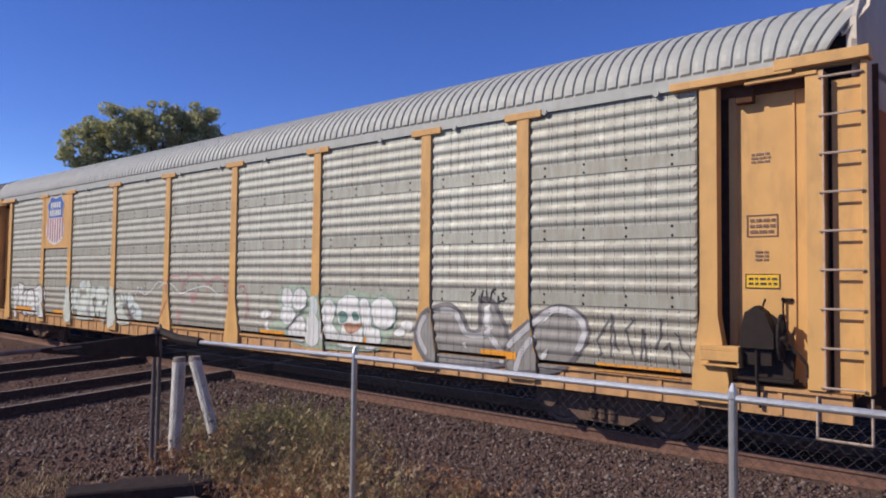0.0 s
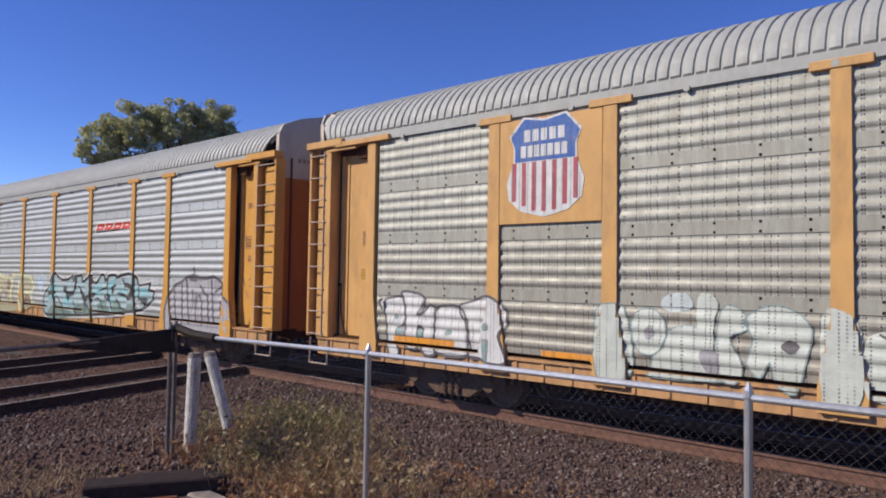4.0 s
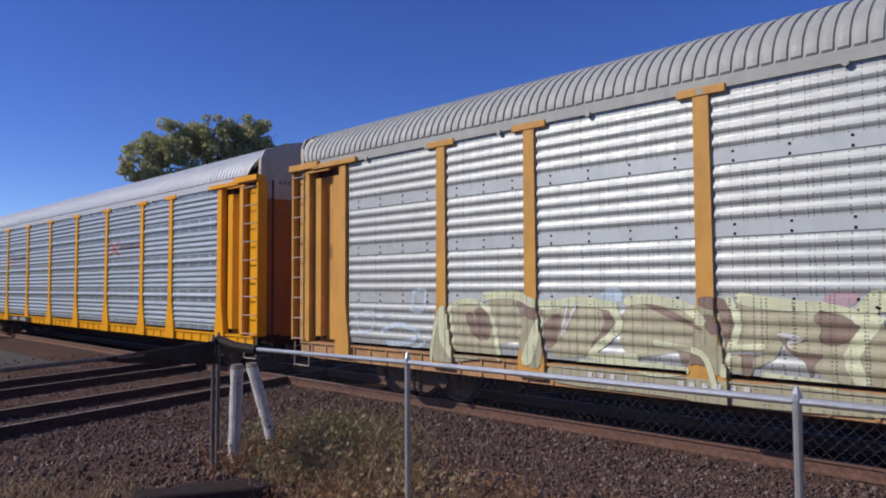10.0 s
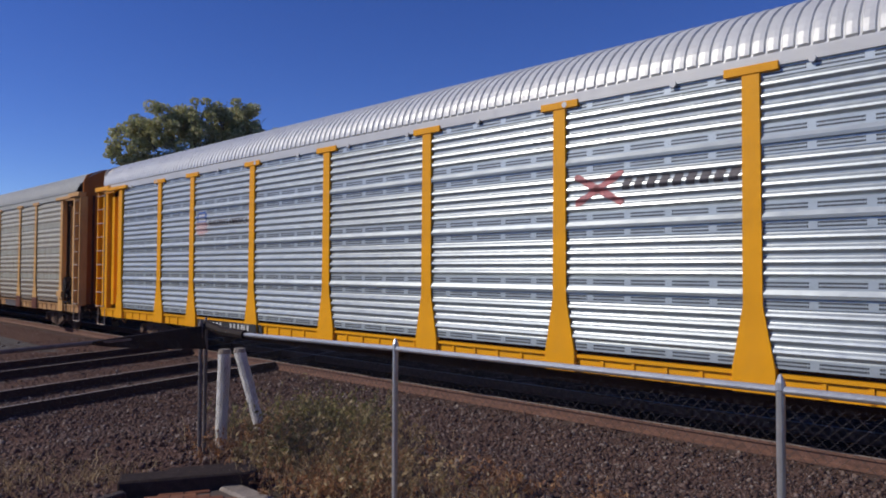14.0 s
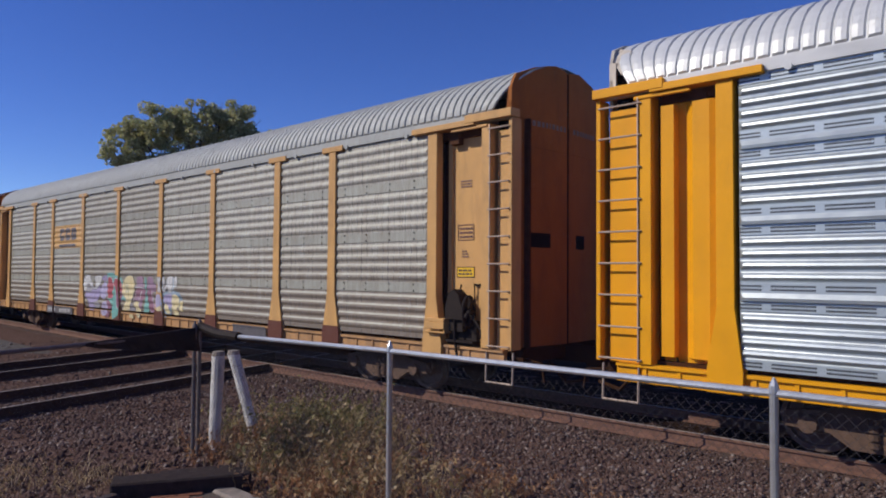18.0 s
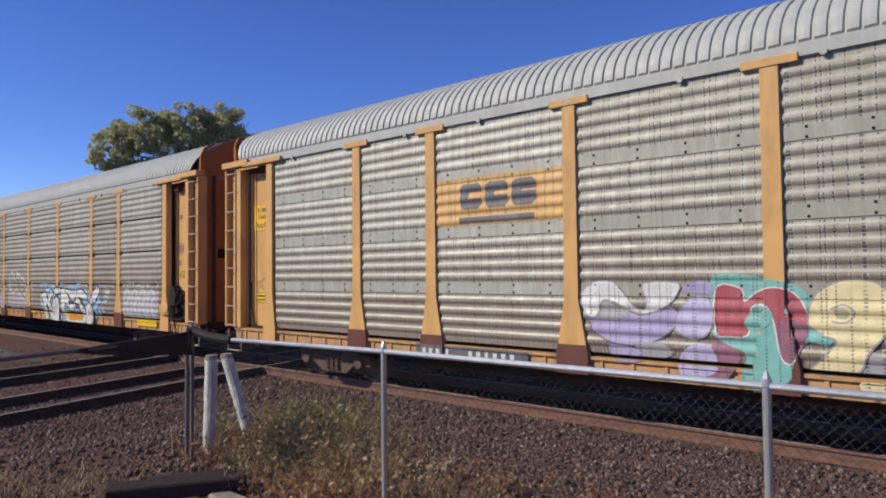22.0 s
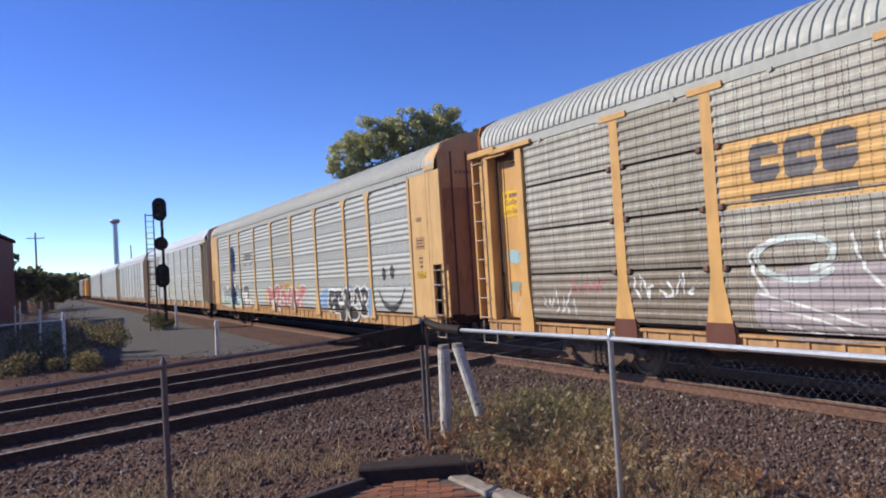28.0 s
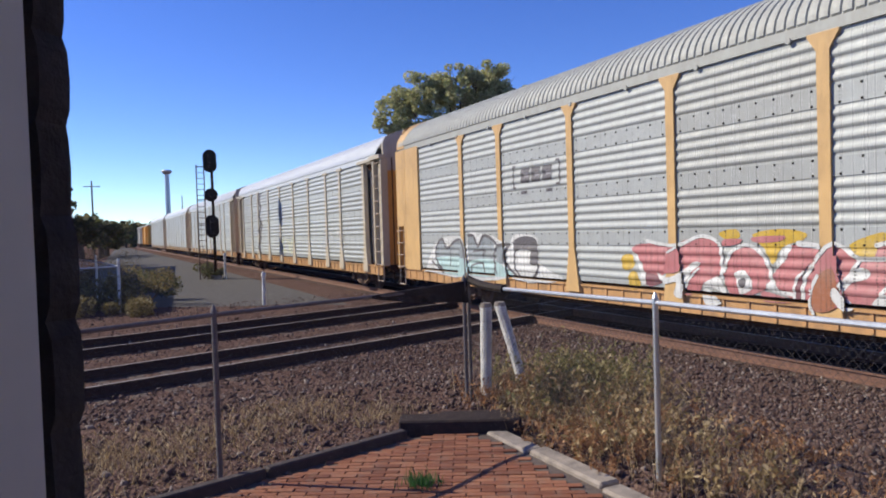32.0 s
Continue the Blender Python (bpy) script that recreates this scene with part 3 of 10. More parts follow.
def closed_end(car, side, spec):
    """The full-height flush end panel of the smooth-ended wagon."""
    mat, key = spec["paint"], (spec["paint"], side)

    def bx(bm, a, b, *rest):
        box(bm, *((a, b) if side > 0 else (-b, -a)), *rest)

    put_part("end_panel", shared(("flush",) + key, "end_panel", mat, lambda bm: (bx(bm, 11.95, 12.985, SIDE - 0.03, SIDE + 0.05, 0.95, 4.72), bx(bm, 11.92, 12.06, SIDE - 0.06, SIDE + 0.02, 0.95, 4.70), bevelled(bm, 0.01))), car)
    put_part("corner_panel", shared(("corner",) + key, "corner_panel", mat, lambda bm: (bx(bm, 12.995, 13.16, SIDE - 0.03, SIDE + 0.05, 0.95, 4.72), bx(bm, 13.165, 13.70, SIDE - 0.03, SIDE + 0.05, 2.30, 4.72), bx(bm, 13.60, 13.70, SIDE - 0.03, SIDE + 0.05, 0.95, 2.295), bevelled(bm, 0.008))), car)
    put_part("ladder_recess", shared(("recess",) + key, "ladder_recess", mat, lambda bm: bx(bm, 13.16, 13.60, SIDE + 0.16, SIDE + 0.20, 0.95, 2.30)), car)
    lad = put_part("ladder", shared(("lad2", side), "ladder", M_GRAB, lambda bm: bx(bm, 13.17, 13.19, SIDE - 0.05, SIDE - 0.031, 1.0, 2.2)), car, None, "short ladder by the end")
    rung = shared(("rung2", side), "rung", M_GRAB, lambda bm: pipe(bm, [(side * 13.13, SIDE - 0.03, 0.0), (side * 13.13, SIDE - 0.09, 0.0), (side * 13.64, SIDE - 0.09, 0.0), (side * 13.64, SIDE - 0.03, 0.0)], 0.014, 6))
    for k in range(4):
        put_part("rung", rung, lad, pose(0, 0, 1.02 + 0.38 * k))
    put_part("stirrup", shared(("stir2", side), "stirrup", M_GRAB, lambda bm: pipe(bm, [(side * 13.2, SIDE, 0.95), (side * 13.2, SIDE - 0.02, 0.45), (side * 13.62, SIDE - 0.02, 0.45), (side * 13.62, SIDE, 0.95)], 0.016, 6)), car)


def hand_brake(car, x):
    def make(bm):
        # gear housing with a sloped hood
        prism(bm, [(-0.20, 1.42), (0.18, 1.42), (0.18, 1.60), (0.08, 1.84), (-0.02, 1.92), (-0.14, 1.84), (-0.20, 1.62)], -1.62, -1.40)
        # wheel, seen nearly edge on
        for i in range(18):
            a, b = 2 * math.pi * i / 18, 2 * math.pi * (i + 1) / 18
            rod(bm, (0.24, -1.52 + 0.15 * math.cos(a), 1.55 + 0.26 * math.sin(a)), (0.24, -1.52 + 0.15 * math.cos(b), 1.55 + 0.26 * math.sin(b)), 0.024, 6)
        for i in range(5):
            a = 2 * math.pi * i / 5
            rod(bm, (0.22, -1.52, 1.55), (0.24, -1.52 + 0.15 * math.cos(a), 1.55 + 0.26 * math.sin(a)), 0.03, 5)
        rod(bm, (0.10, -1.52, 1.55), (0.30, -1.52, 1.55), 0.05, 8)
        prism(bm, [(-0.28, 1.05), (0.34, 1.05), (0.36, 1.40), (-0.24, 1.44)], -1.44, -1.36)
        box(bm, -0.16, 0.14, -1.56, -1.42, 1.22, 1.42)
        pipe(bm, [(0.28, -1.52, 1.50), (0.44, -1.54, 1.36), (0.52, -1.54, 1.26), (0.52, -1.54, 1.12)], 0.02)
        pipe(bm, [(-0.02, -1.58, 1.42), (-0.02, -1.58, 1.10), (0.0, -1.52, 0.72)], 0.022)
        pipe(bm, [(0.02, -1.5, 1.88), (0.06, -1.5, 2.0)], 0.014)
        box(bm, -0.24, 0.38, -1.58, -1.36, 1.04, 1.075)
    put_part("hand_brake", shared(("brake",), "hand_brake", M_BLACK, make), car, pose(x, 0, 0), "black hand brake wheel and chain box")
    put_part("brake_step", shared(("bstep", M_TAN), "brake_step", M_TAN, lambda bm: (box(bm, -0.66, -0.20, -1.66, -1.45, 1.36, 1.42), box(bm, -0.66, -0.20, -1.66, -1.64, 1.24, 1.36), box(bm, -0.23, -0.20, -1.64, -1.45, 1.20, 1.36), box(bm, -0.66, -0.20, -1.64, -1.45, 1.17, 1.20), bevelled(bm, 0.006))), car, pose(x, 0, 0))


END_TOP = [(0.03, 5.67), (0.36, 5.72), (0.88, 5.60), (1.30, 5.42), (1.385, 5.24), (1.40, 4.95)]


def end_x(y):
    """How far out the bowed end doors stand."""
    return 13.46 + 0.15 * (1 - (y / 1.4) ** 2)


def bowed_leaf(bm, side, s, lo, hi):
    """One bowed door leaf between the heights lo and hi (None: up to the gabled top)."""
    ys = [y for y, _ in END_TOP]
    outer, inner = [], []
    for y, z in END_TOP:
        top = z if hi is None else hi
        for rows, d in ((outer, 0.0), (inner, 0.05)):
            x = side * (end_x(y) - d)
            rows.append([bm.verts.new((x, s * y, lo)), bm.verts.new((x, s * y, top))])
    n = len(ys)
    for k in range(n - 1):
        for rows in (outer, inner):
            bm.faces.new((rows[k][0], rows[k + 1][0], rows[k + 1][1], rows[k][1]))
        for e in (0, 1):
            bm.faces.new((outer[k][e], outer[k + 1][e], inner[k + 1][e], inner[k][e]))
    for k in (0, n - 1):
        bm.faces.new((outer[k][0], outer[k][1], inner[k][1], inner[k][0]))
    bmesh.ops.recalc_face_normals(bm, faces=bm.faces[:])


def end_wall(car, side, spec):
    a, b = spec["end"], spec["endtop"]
    for s in (-1, 1):
        put_part("end_door", shared(("endlow", side, s, a), "end_door", a, lambda bm: bowed_leaf(bm, side, s, 0.95, 4.258)), car)
        put_part("end_door_top", shared(("endtop", side, s, b), "end_door_top", b, lambda bm: bowed_leaf(bm, side, s, 4.262, None)), car)
        edge = M_TORN if b is M_ENDTOP else b
        put_part("door_flange", shared(("flange", side, s, edge), "door_flange", edge, lambda bm: box(bm, *sorted((side * 13.36, side * 13.462)), *sorted((s * 1.40, s * 1.365)), 4.82, 5.20)), car)
    put_part("door_seam", shared(("seam", side), "door_seam", M_GAP, lambda bm: box(bm, *sorted((side * 13.53, side * 13.60)), -0.05, 0.05, 0.95, 5.66)), car)

    def slot(bm):
        for s, y0, y1 in ((-1, 0.50, 0.98), (1, 0.25, 0.55)):
            for u, v in ((y0, (y0 + y1) / 2), ((y0 + y1) / 2, y1)):
                vs = [(side * (end_x(y) + 0.004), s * y, z) for y, z in ((u, 2.62), (v, 2.62), (v, 2.86), (u, 2.86))]
                bm.faces.new([bm.verts.new(p) for p in vs])
    if b is M_END:
        put_part("door_slot", shared(("slot", side), "door_slot", M_GAP, slot), car, None, "dark slots across the end doors")

    def lettering(bm):
        r = random.Random(side + 5)
        y = -0.95
        while y < 0.9:
            w = r.uniform(0.04, 0.09)
            if abs(y) > 0.12:
                vs = [(side * (end_x(q) + 0.004), q, z) for q, z in ((y, 4.62), (y + w, 4.62), (y + w, 4.71), (y, 4.71))]
                bm.faces.new([bm.verts.new(p) for p in vs])
            y += w + 0.035
    put_part("end_lettering", shared(("endtext", side), "end_lettering", M_FAINT, lettering), car, None, "small dark lettering bars")["kind"] = "stuff"
    # Solid black box painted dark to stand in for the shaded roof-end cavity.
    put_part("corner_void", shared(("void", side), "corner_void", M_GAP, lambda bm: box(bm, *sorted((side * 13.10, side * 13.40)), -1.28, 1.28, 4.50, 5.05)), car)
    if spec["post"] == "fork":
        rib = shared(("endrib", side), "door_rib", M_IRON, lambda bm: box(bm, -0.012, 0.03, -0.014, 0.014, 1.0, 5.2))
        for y in (-1.05, -0.62, -0.30, 0.35, 0.75, 1.1):
            put_part("door_rib", rib, car, pose(side * end_x(y), y, 0))
    put_part("corner_post", shared(("cpost", side, a), "corner_post", a, lambda bm: box(bm, *sorted((side * 13.59, side * 13.36)), 1.42, 1.52, 0.95, 4.66)), car)


def coupler(car, side):
    def make(bm):
        s = side
        box(bm, *sorted((s * 13.3, s * 14.05)), -0.12, 0.12, 0.72, 0.98)
        box(bm, *sorted((s * 14.0, s * 14.28)), -0.18, 0.16, 0.68, 1.0)
        box(bm, *sorted((s * 13.30, s * 13.55)), -1.30, 1.30, 0.78, 1.0)
        pipe(bm, [(s * 13.5, -0.5, 0.75), (s * 13.8, -0.5, 0.42), (s * 14.2, -0.45, 0.5)], 0.03)
        pipe(bm, [(s * 13.45, -1.25, 0.85), (s * 13.9, -1.3, 0.80), (s * 13.95, -1.3, 0.52)], 0.018)
    put_part("coupler", shared(("coup", side), "coupler", M_STEEL, make), car)


END_PARTS = ("end_door", "end_door_top", "door_flange", "door_seam", "door_slot", "end_lettering", "corner_void", "corner_post")


def autorack(spec, index):
    """One enclosed wagon; its origin is on the track under its middle."""
    car = empty("autorack", None, spec["label"], "train car", "autorack wagons of the passing train")
    mats, kind, mat = spec["sheet"], spec["kind"], spec["paint"]
    posts, jamb = (FORK_POSTS, 11.95) if spec["post"] == "fork" else (POSTS, JAMB)
    if spec.get("long"):
        posts = LONG_POSTS
    if kind == "wide":
        posts = NEW_POSTS
    extra = 0.27 if spec.get("long") else 0.0
    aside = 0.09 if kind == "banded" and spec.get("foot") else 0.0
    edges = [-jamb - extra - aside] + list(posts) + [jamb]
    for i, (a, b) in enumerate(zip(edges, edges[1:])):
        put_part("side_panel", panel_mesh(kind, b - a - 0.10, mats), car, pose((a + b) / 2, SIDE, 0))
    for x in posts:
        put_part("post", post_mesh(spec["post"], M_PALETAN if spec["post"] == "fork" else mat), car, pose(x, 0, 0))
    put_part("roof", roof_mesh(spec["roof"], 13.45 if spec["post"] == "fork" else 13.24), car, None, spec.get("rooflabel", "ribbed metal roof"))
    for side in (-1, 1):
        before = set(car.children)
        (closed_end if spec["post"] == "fork" else end_recess)(car, side, spec)
        end_wall(car, side, spec)
        coupler(car, side)
        truck = empty("truck")
        truck.parent = car
        truck.location = (10.1 * side, 0, 0)
        put_part("truck_frame", shared(("tframe",), "truck_frame", M_IRON, truck_frame_bm), truck)
        for x in (-0.84, 0.84):
            w = put_part("wheelset", shared(("wheel",), "wheelset", M_WHEEL, wheel_bm), truck, pose(x, 0, 0.448))
            WHEELS.append((index, w))
        for ob in set(car.children) - before:
            if side < 0 and extra:
                ob.location.x -= extra
            elif side < 0 and aside:
                ob.location.x -= aside
            elif side > 0 and mat is M_TAN and ob.name.split(".")[0] in END_PARTS:
                ob.location.x -= 0.09
    cap = [(y * 1.012, z + 0.012) for y, z in ROOF_ARC]
    def roof_cap(bm):
        rows = [[bm.verts.new((x, y, z + d)) for y, z in cap] for x, d in ((12.95, -0.004), (12.97, 0.022), (13.52, 0.022), (13.52, -0.02))]
        for p, q in zip(rows, rows[1:]):
            for i in range(len(cap) - 1):
                bm.faces.new((p[i], q[i], q[i + 1], p[i + 1]))
    def torn(bm, s):
        # a cream triangle bent up from the roof's last rib to the top of the end door
        pts = [(13.16, -1.36, 5.20), (13.22, -1.20, 5.38), (13.47, -1.12, 5.47), (13.49, -1.31, 5.30), (13.24, -1.44, 4.98)]
        lo = [bm.verts.new((s * x, y, z)) for x, y, z in pts]
        hi = [bm.verts.new((s * x, y - 0.012, z + 0.012)) for x, y, z in pts]
        bm.faces.new(lo)
        bm.faces.new(hi)
        for k in range(5):
            bm.faces.new((lo[k], lo[(k + 1) % 5], hi[(k + 1) % 5], hi[k]))
        bmesh.ops.recalc_face_normals(bm, faces=bm.faces[:])
    for s in (-1, 1) if spec["endtop"] is M_ENDTOP else ():
        put_part("torn_flap", shared(("torn", s), "torn_flap", M_TORN, lambda bm: torn(bm, s)), car, pose(-extra if s < 0 else 0, 0, 0), "torn cream roof flap")
    tone = mat if spec["post"] == "fork" else M_ROOF
    if spec["post"] == "fork":
        for turn in (0, 180):
            put_part("roof_cap", shared(("cap", tone), "roof_cap", tone, roof_cap), car, pose(-extra if turn else 0, 0, 0, 0, 0, turn))
    reach = 11.94 if spec["post"] == "fork" else 13.45
    def eave(bm):
        box(bm, -reach, reach, SIDE - 0.045, SIDE + 0.05, 4.655, 4.80)
        for i in range(14):
            x = -11 + i * 1.7
            rod(bm, (x, SIDE - 0.03, 4.655), (x, SIDE - 0.07, 4.655), 0.045, 8)
    put_part("eave_rail", shared(("eave", spec["roof"], reach), "eave_rail", spec["roof"], eave), car)
    deep = 0.64 if spec["sill"] is M_SILL and not spec.get("foot") else 0.72
    def sill(bm):
        box(bm, -13.3, 13.3, SIDE + 0.02, SIDE + 0.10, deep, 0.95)
        box(bm, -13.3, 13.3, SIDE - 0.02, SIDE + 0.12, 0.93, 0.975)
        for i in range(54):
            x = -12.9 + i * 0.48
            box(bm, x, x + 0.05, SIDE - 0.0, SIDE + 0.03, deep + 0.02, 0.93)
    put_part("side_sill", shared(("sill", spec["sill"], deep), "side_sill", spec["sill"], sill), car)
    if spec.get("foot"):
        foot = shared(("foot", spec["foot"]), "post_foot", spec["foot"], lambda bm: (prism(bm, [(-0.265, 0.715), (0.265, 0.715), (0.265, 1.0), (0.24, 1.13), (-0.24, 1.13), (-0.265, 1.0)], SIDE - 0.060, SIDE - 0.03)))
        for x in posts:
            put_part("post_foot", foot, car, pose(x, 0, 0), "brown repainted post foot")
    if kind == "seamed":
        lug = shared(("lug",), "seam_bracket", M_RAIL, lambda bm: (box(bm, -0.05, 0.05, SIDE - 0.085, SIDE - 0.02, -0.05, 0.05), bevelled(bm, 0.015)))
        for x in posts:
            for k in (1, 2, 3):
                for q in (-0.17, 0.17):
                    put_part("seam_bracket", lug, car, pose(x + q, 0, Z0 + (Z1 - Z0) * k / 4))
    def under(bm):
        box(bm, -13.35, 13.35, -1.38, 1.38, 0.96, 1.03)
        box(bm, -13.3, 13.3, -0.38, 0.38, 0.72, 0.97)
        prism(bm, [(-8.8, 0.74), (-8.0, 0.36), (8.0, 0.36), (8.8, 0.74)], -0.40, 0.40)
        for x in (-6.5, -2.2, 2.2, 6.5):
            box(bm, x - 0.1, x + 0.1, -1.36, 1.36, 0.66, 0.97)
        rod(bm, (-1.4, -0.85, 0.70), (0.0, -0.85, 0.70), 0.20, 12)
        rod(bm, (2.6, -0.7, 0.74), (3.2, -0.7, 0.74), 0.16, 12)
        pipe(bm, [(-9, -1.1, 0.72), (0, -1.1, 0.66), (9, -1.1, 0.72)], 0.025)
    put_part("underframe", shared(("under",), "underframe", M_UNDER, under), car)
    put_part("far_side", shared(("far", mats[0]), "far_side", mats[0], lambda bm: box(bm, -13.3, 13.3, 1.42, 1.48, 0.95, 4.72)), car)
    for ob in car.children:
        if extra and ob.name.split(".")[0] in ("roof", "eave_rail", "side_sill", "underframe", "far_side"):
            ob.scale.x, ob.location.x = 1.01, -0.13
    if spec.get("brake"):
        hand_brake(car, 12.35)
    return car


WIDE_SPAN = (Z1 - Z0 - 0.26 - 3 * 0.36) / 4
M_PERF = perforated("perforated_band", (0.50, 0.56, 0.58), Z0 + 0.13 + WIDE_SPAN, WIDE_SPAN + 0.36, 0.36)
WHEELS = []
SPECS = {
    "weathered": dict(kind="banded", sheet=(M_DIRTY, M_BAND, M_BLACK), paint=M_TAN, post="flare", roof=M_ROOF, end=M_END, endtop=M_ENDTOP, sill=M_SILL, brake=True),
    "silver": dict(kind="banded", sheet=(M_SILVER, M_PALEBAND, M_BLACK), paint=M_ORANGE, post="flare", roof=M_ROOF, end=M_END, endtop=M_ENDTOP, sill=M_SILL),
    "new": dict(kind="wide", sheet=(M_GALV, M_PERF, M_BLACK), paint=M_YELLOW, post="flare", roof=M_ROOFNEW, end=M_END, endtop=M_ENDTOP, sill=M_YELLOW),
    "brown": dict(kind="banded", sheet=(M_GREY, M_BAND, M_BLACK), paint=M_TAN, post="flare", roof=M_ROOF, end=M_END, endtop=M_END, sill=M_SILL, brake=True, foot=M_FOOT),
    "seamed": dict(kind="seamed", sheet=(M_GREY, M_BAND, M_BLACK), paint=M_TAN, post="flare", roof=M_ROOF, end=M_END, endtop=M_END, sill=M_SILL, brake=True, foot=M_FOOT),
    "far": dict(kind="banded", sheet=(M_SILVER, M_PALEBAND, M_BLACK), paint=M_PALE, post="flare", roof=M_ROOFNEW, end=M_ORANGE, endtop=M_ENDTOP, sill=M_SILL),
    "clean": dict(kind="clean", sheet=(M_CLEAN, M_CLEAN, M_BLACK), paint=M_PALETAN, post="fork", roof=M_ROOF, end=M_GRIMY, endtop=M_PALETAN, sill=M_SILL),
}
TRAIN = [
    ("weathered", "weathered aluminium autorack with faded tan posts"),
    ("weathered", "weathered aluminium autorack, tan posts, shield emblem, white graffiti"),
    ("silver", "silver autorack, tan posts, blue and grey graffiti lettering"),
    ("new", "clean galvanised autorack with bright yellow posts and sill"),
    ("brown", "grimy aluminium autorack with tan posts and pastel graffiti"),
    ("seamed", "grimy seamed autorack with blue and white graffiti"),
    ("clean", "light grey autorack with smiling face and red graffiti"),
    ("far", "light grey autorack with a tall dark tag"),
    ("far", "silver autorack with scattered white tags"),
    ("far", "silver autorack, dusty, far down the train"),
    ("far", "pale grey autorack, dusty, far down the train"),
]
CARS = []
for n, (style, label) in enumerate(TRAIN):
    spec = dict(SPECS[style], label=label)
    if n in (0,):
        spec["brake"] = False
    spec["long"] = n == 1
    # the smooth-ended wagon is longer, and the wagons behind it sit further back
    CARS.append((n - 1 + (0.019 if n > 5 else 0.0), autorack(spec, n - 1)))


def boxcar(label, mat):
    car = empty("boxcar", None, label, "train car")
    bm = bmesh.new()
    box(bm, -8.6, 8.6, -1.5, 1.5, 1.0, 4.55)
    for i in range(24):
        x = -8.4 + i * 0.72
        if abs(x) > 1.9:
            box(bm, x, x + 0.08, -1.56, -1.49, 1.0, 4.5)
    part("body", bm, mat, car)
    bm = bmesh.new()
    box(bm, -1.7, 1.7, -1.60, -1.52, 1.05, 4.2)
    part("door", bm, mat, car)
    bm = bmesh.new()
    prism(bm, [(-8.65, 4.55), (8.65, 4.55), (8.65, 4.72), (-8.65, 4.72)], -1.52, 1.52)
    part("roof", bm, M_ROOF, car)
    for side in (-1, 1):
        truck = empty("truck")
        truck.parent = car
        truck.location = (6.5 * side, 0, 0)
        put_part("truck_frame", MESHES[("tframe",)], truck)
        for x in (-0.84, 0.84):
            put_part("wheelset", MESHES[("wheel",)], truck, pose(x, 0, 0.448))
    bm = bmesh.new()
    box(bm, -8.6, 8.6, -0.4, 0.4, 0.65, 1.0)
    box(bm, -9.2, 9.2, -0.14, 0.14, 0.7, 0.95)
    part("underframe", bm, M_STEEL, car)
    return car


CARS.append((10.10, boxcar("orange boxcar near the end of the train", M_ORANGE)))
CARS.append((10.78, boxcar("pale grey boxcar at the end of the train", M_ENDTOP)))


def track_x(index, s):
    return s + CENTRE - PITCH * index


def motions():
    """The train rolls along the track and its wheels turn."""
    # the fifth wagon is a little longer than the rest
    for ob in CARS[5][1].children:
        ob.location.x = ob.location.x * 1.015 - 0.06
        if ob.type == "MESH" and ob.name.split(".")[0] not in ("post", "post_foot", "seam_bracket", "hand_brake", "brake_step"):
            ob.scale.x *= 1.015
    for index, car in CARS:
        walk(car, [(t, pose(track_x(index, s), 0, 0)) for t, s in TRAVEL])
    ts = np.array([t for t, _ in TRAVEL])
    ss = np.array([s for _, s in TRAVEL])
    ticks = np.arange(0, 32.01, 0.1)
    rolled = np.interp(ticks, ts, ss)
    for index, wheel in WHEELS:
        if -1 <= index <= 6:
            x = wheel.matrix_basis.translation.x
            walk(wheel, [(float(t), pose(x, 0, 0.448, 0, math.degrees(float(s) / 0.42), 0)) for t, s in zip(ticks, rolled)])

# ---- ground ----
PATIO_Z = 0.36


def smooth01(v):
    v = np.clip(v, 0, 1)
    return v * v * (3 - 2 * v)


def ground_z(x, y):
    """Ballast level by the rails, rising to the garden by the window."""
    x, y = np.asarray(x, float), np.asarray(y, float)
    u = (-y - 2.3) / 3.9
    v = (x + 11.4) / 4.2
    return -0.19 + 0.53 * smooth01(np.minimum(u, v))


def make_ground():
    ax = np.unique(np.concatenate([np.linspace(-4200, -80, 14), np.linspace(-80, -24, 40), np.linspace(-24, 6, 260), np.linspace(6, 60, 20), np.linspace(60, 4200, 12)]))
    ay = np.unique(np.concatenate([np.linspace(-4200, -60, 12), np.linspace(-60, -14, 16), np.linspace(-14, 4, 170), np.linspace(4, 60, 24), np.linspace(60, 4200, 14)]))
    gx, gy = np.meshgrid(ax, ay, indexing="ij")
    gz = ground_z(gx, gy)
    rng = np.random.default_rng(3)
    near = (gx > -24) & (gx < 6) & (gy > -14) & (gy < 4)
    gz = gz + near * rng.normal(0, 0.011, gz.shape)
    inside = (gx > -6.4) & (gy < -7.0)
    gz = np.where(inside & (gx - (-5.75) > -0.46 * (gy + 8.05)), np.minimum(gz, 0.26), gz)
    n, m = gx.shape
    verts = np.stack([gx, gy, gz], -1).reshape(-1, 3).tolist()
    i, j = np.meshgrid(np.arange(n - 1), np.arange(m - 1), indexing="ij")
    a = (i * m + j).ravel()
    faces = np.stack([a, a + m, a + m + 1, a + 1], -1).tolist()
    return tagged(raw("ground", verts, faces, M_GROUND, smooth=True), "brown gravel ground along the railway", "ground", kind="structure")


ground = make_ground()


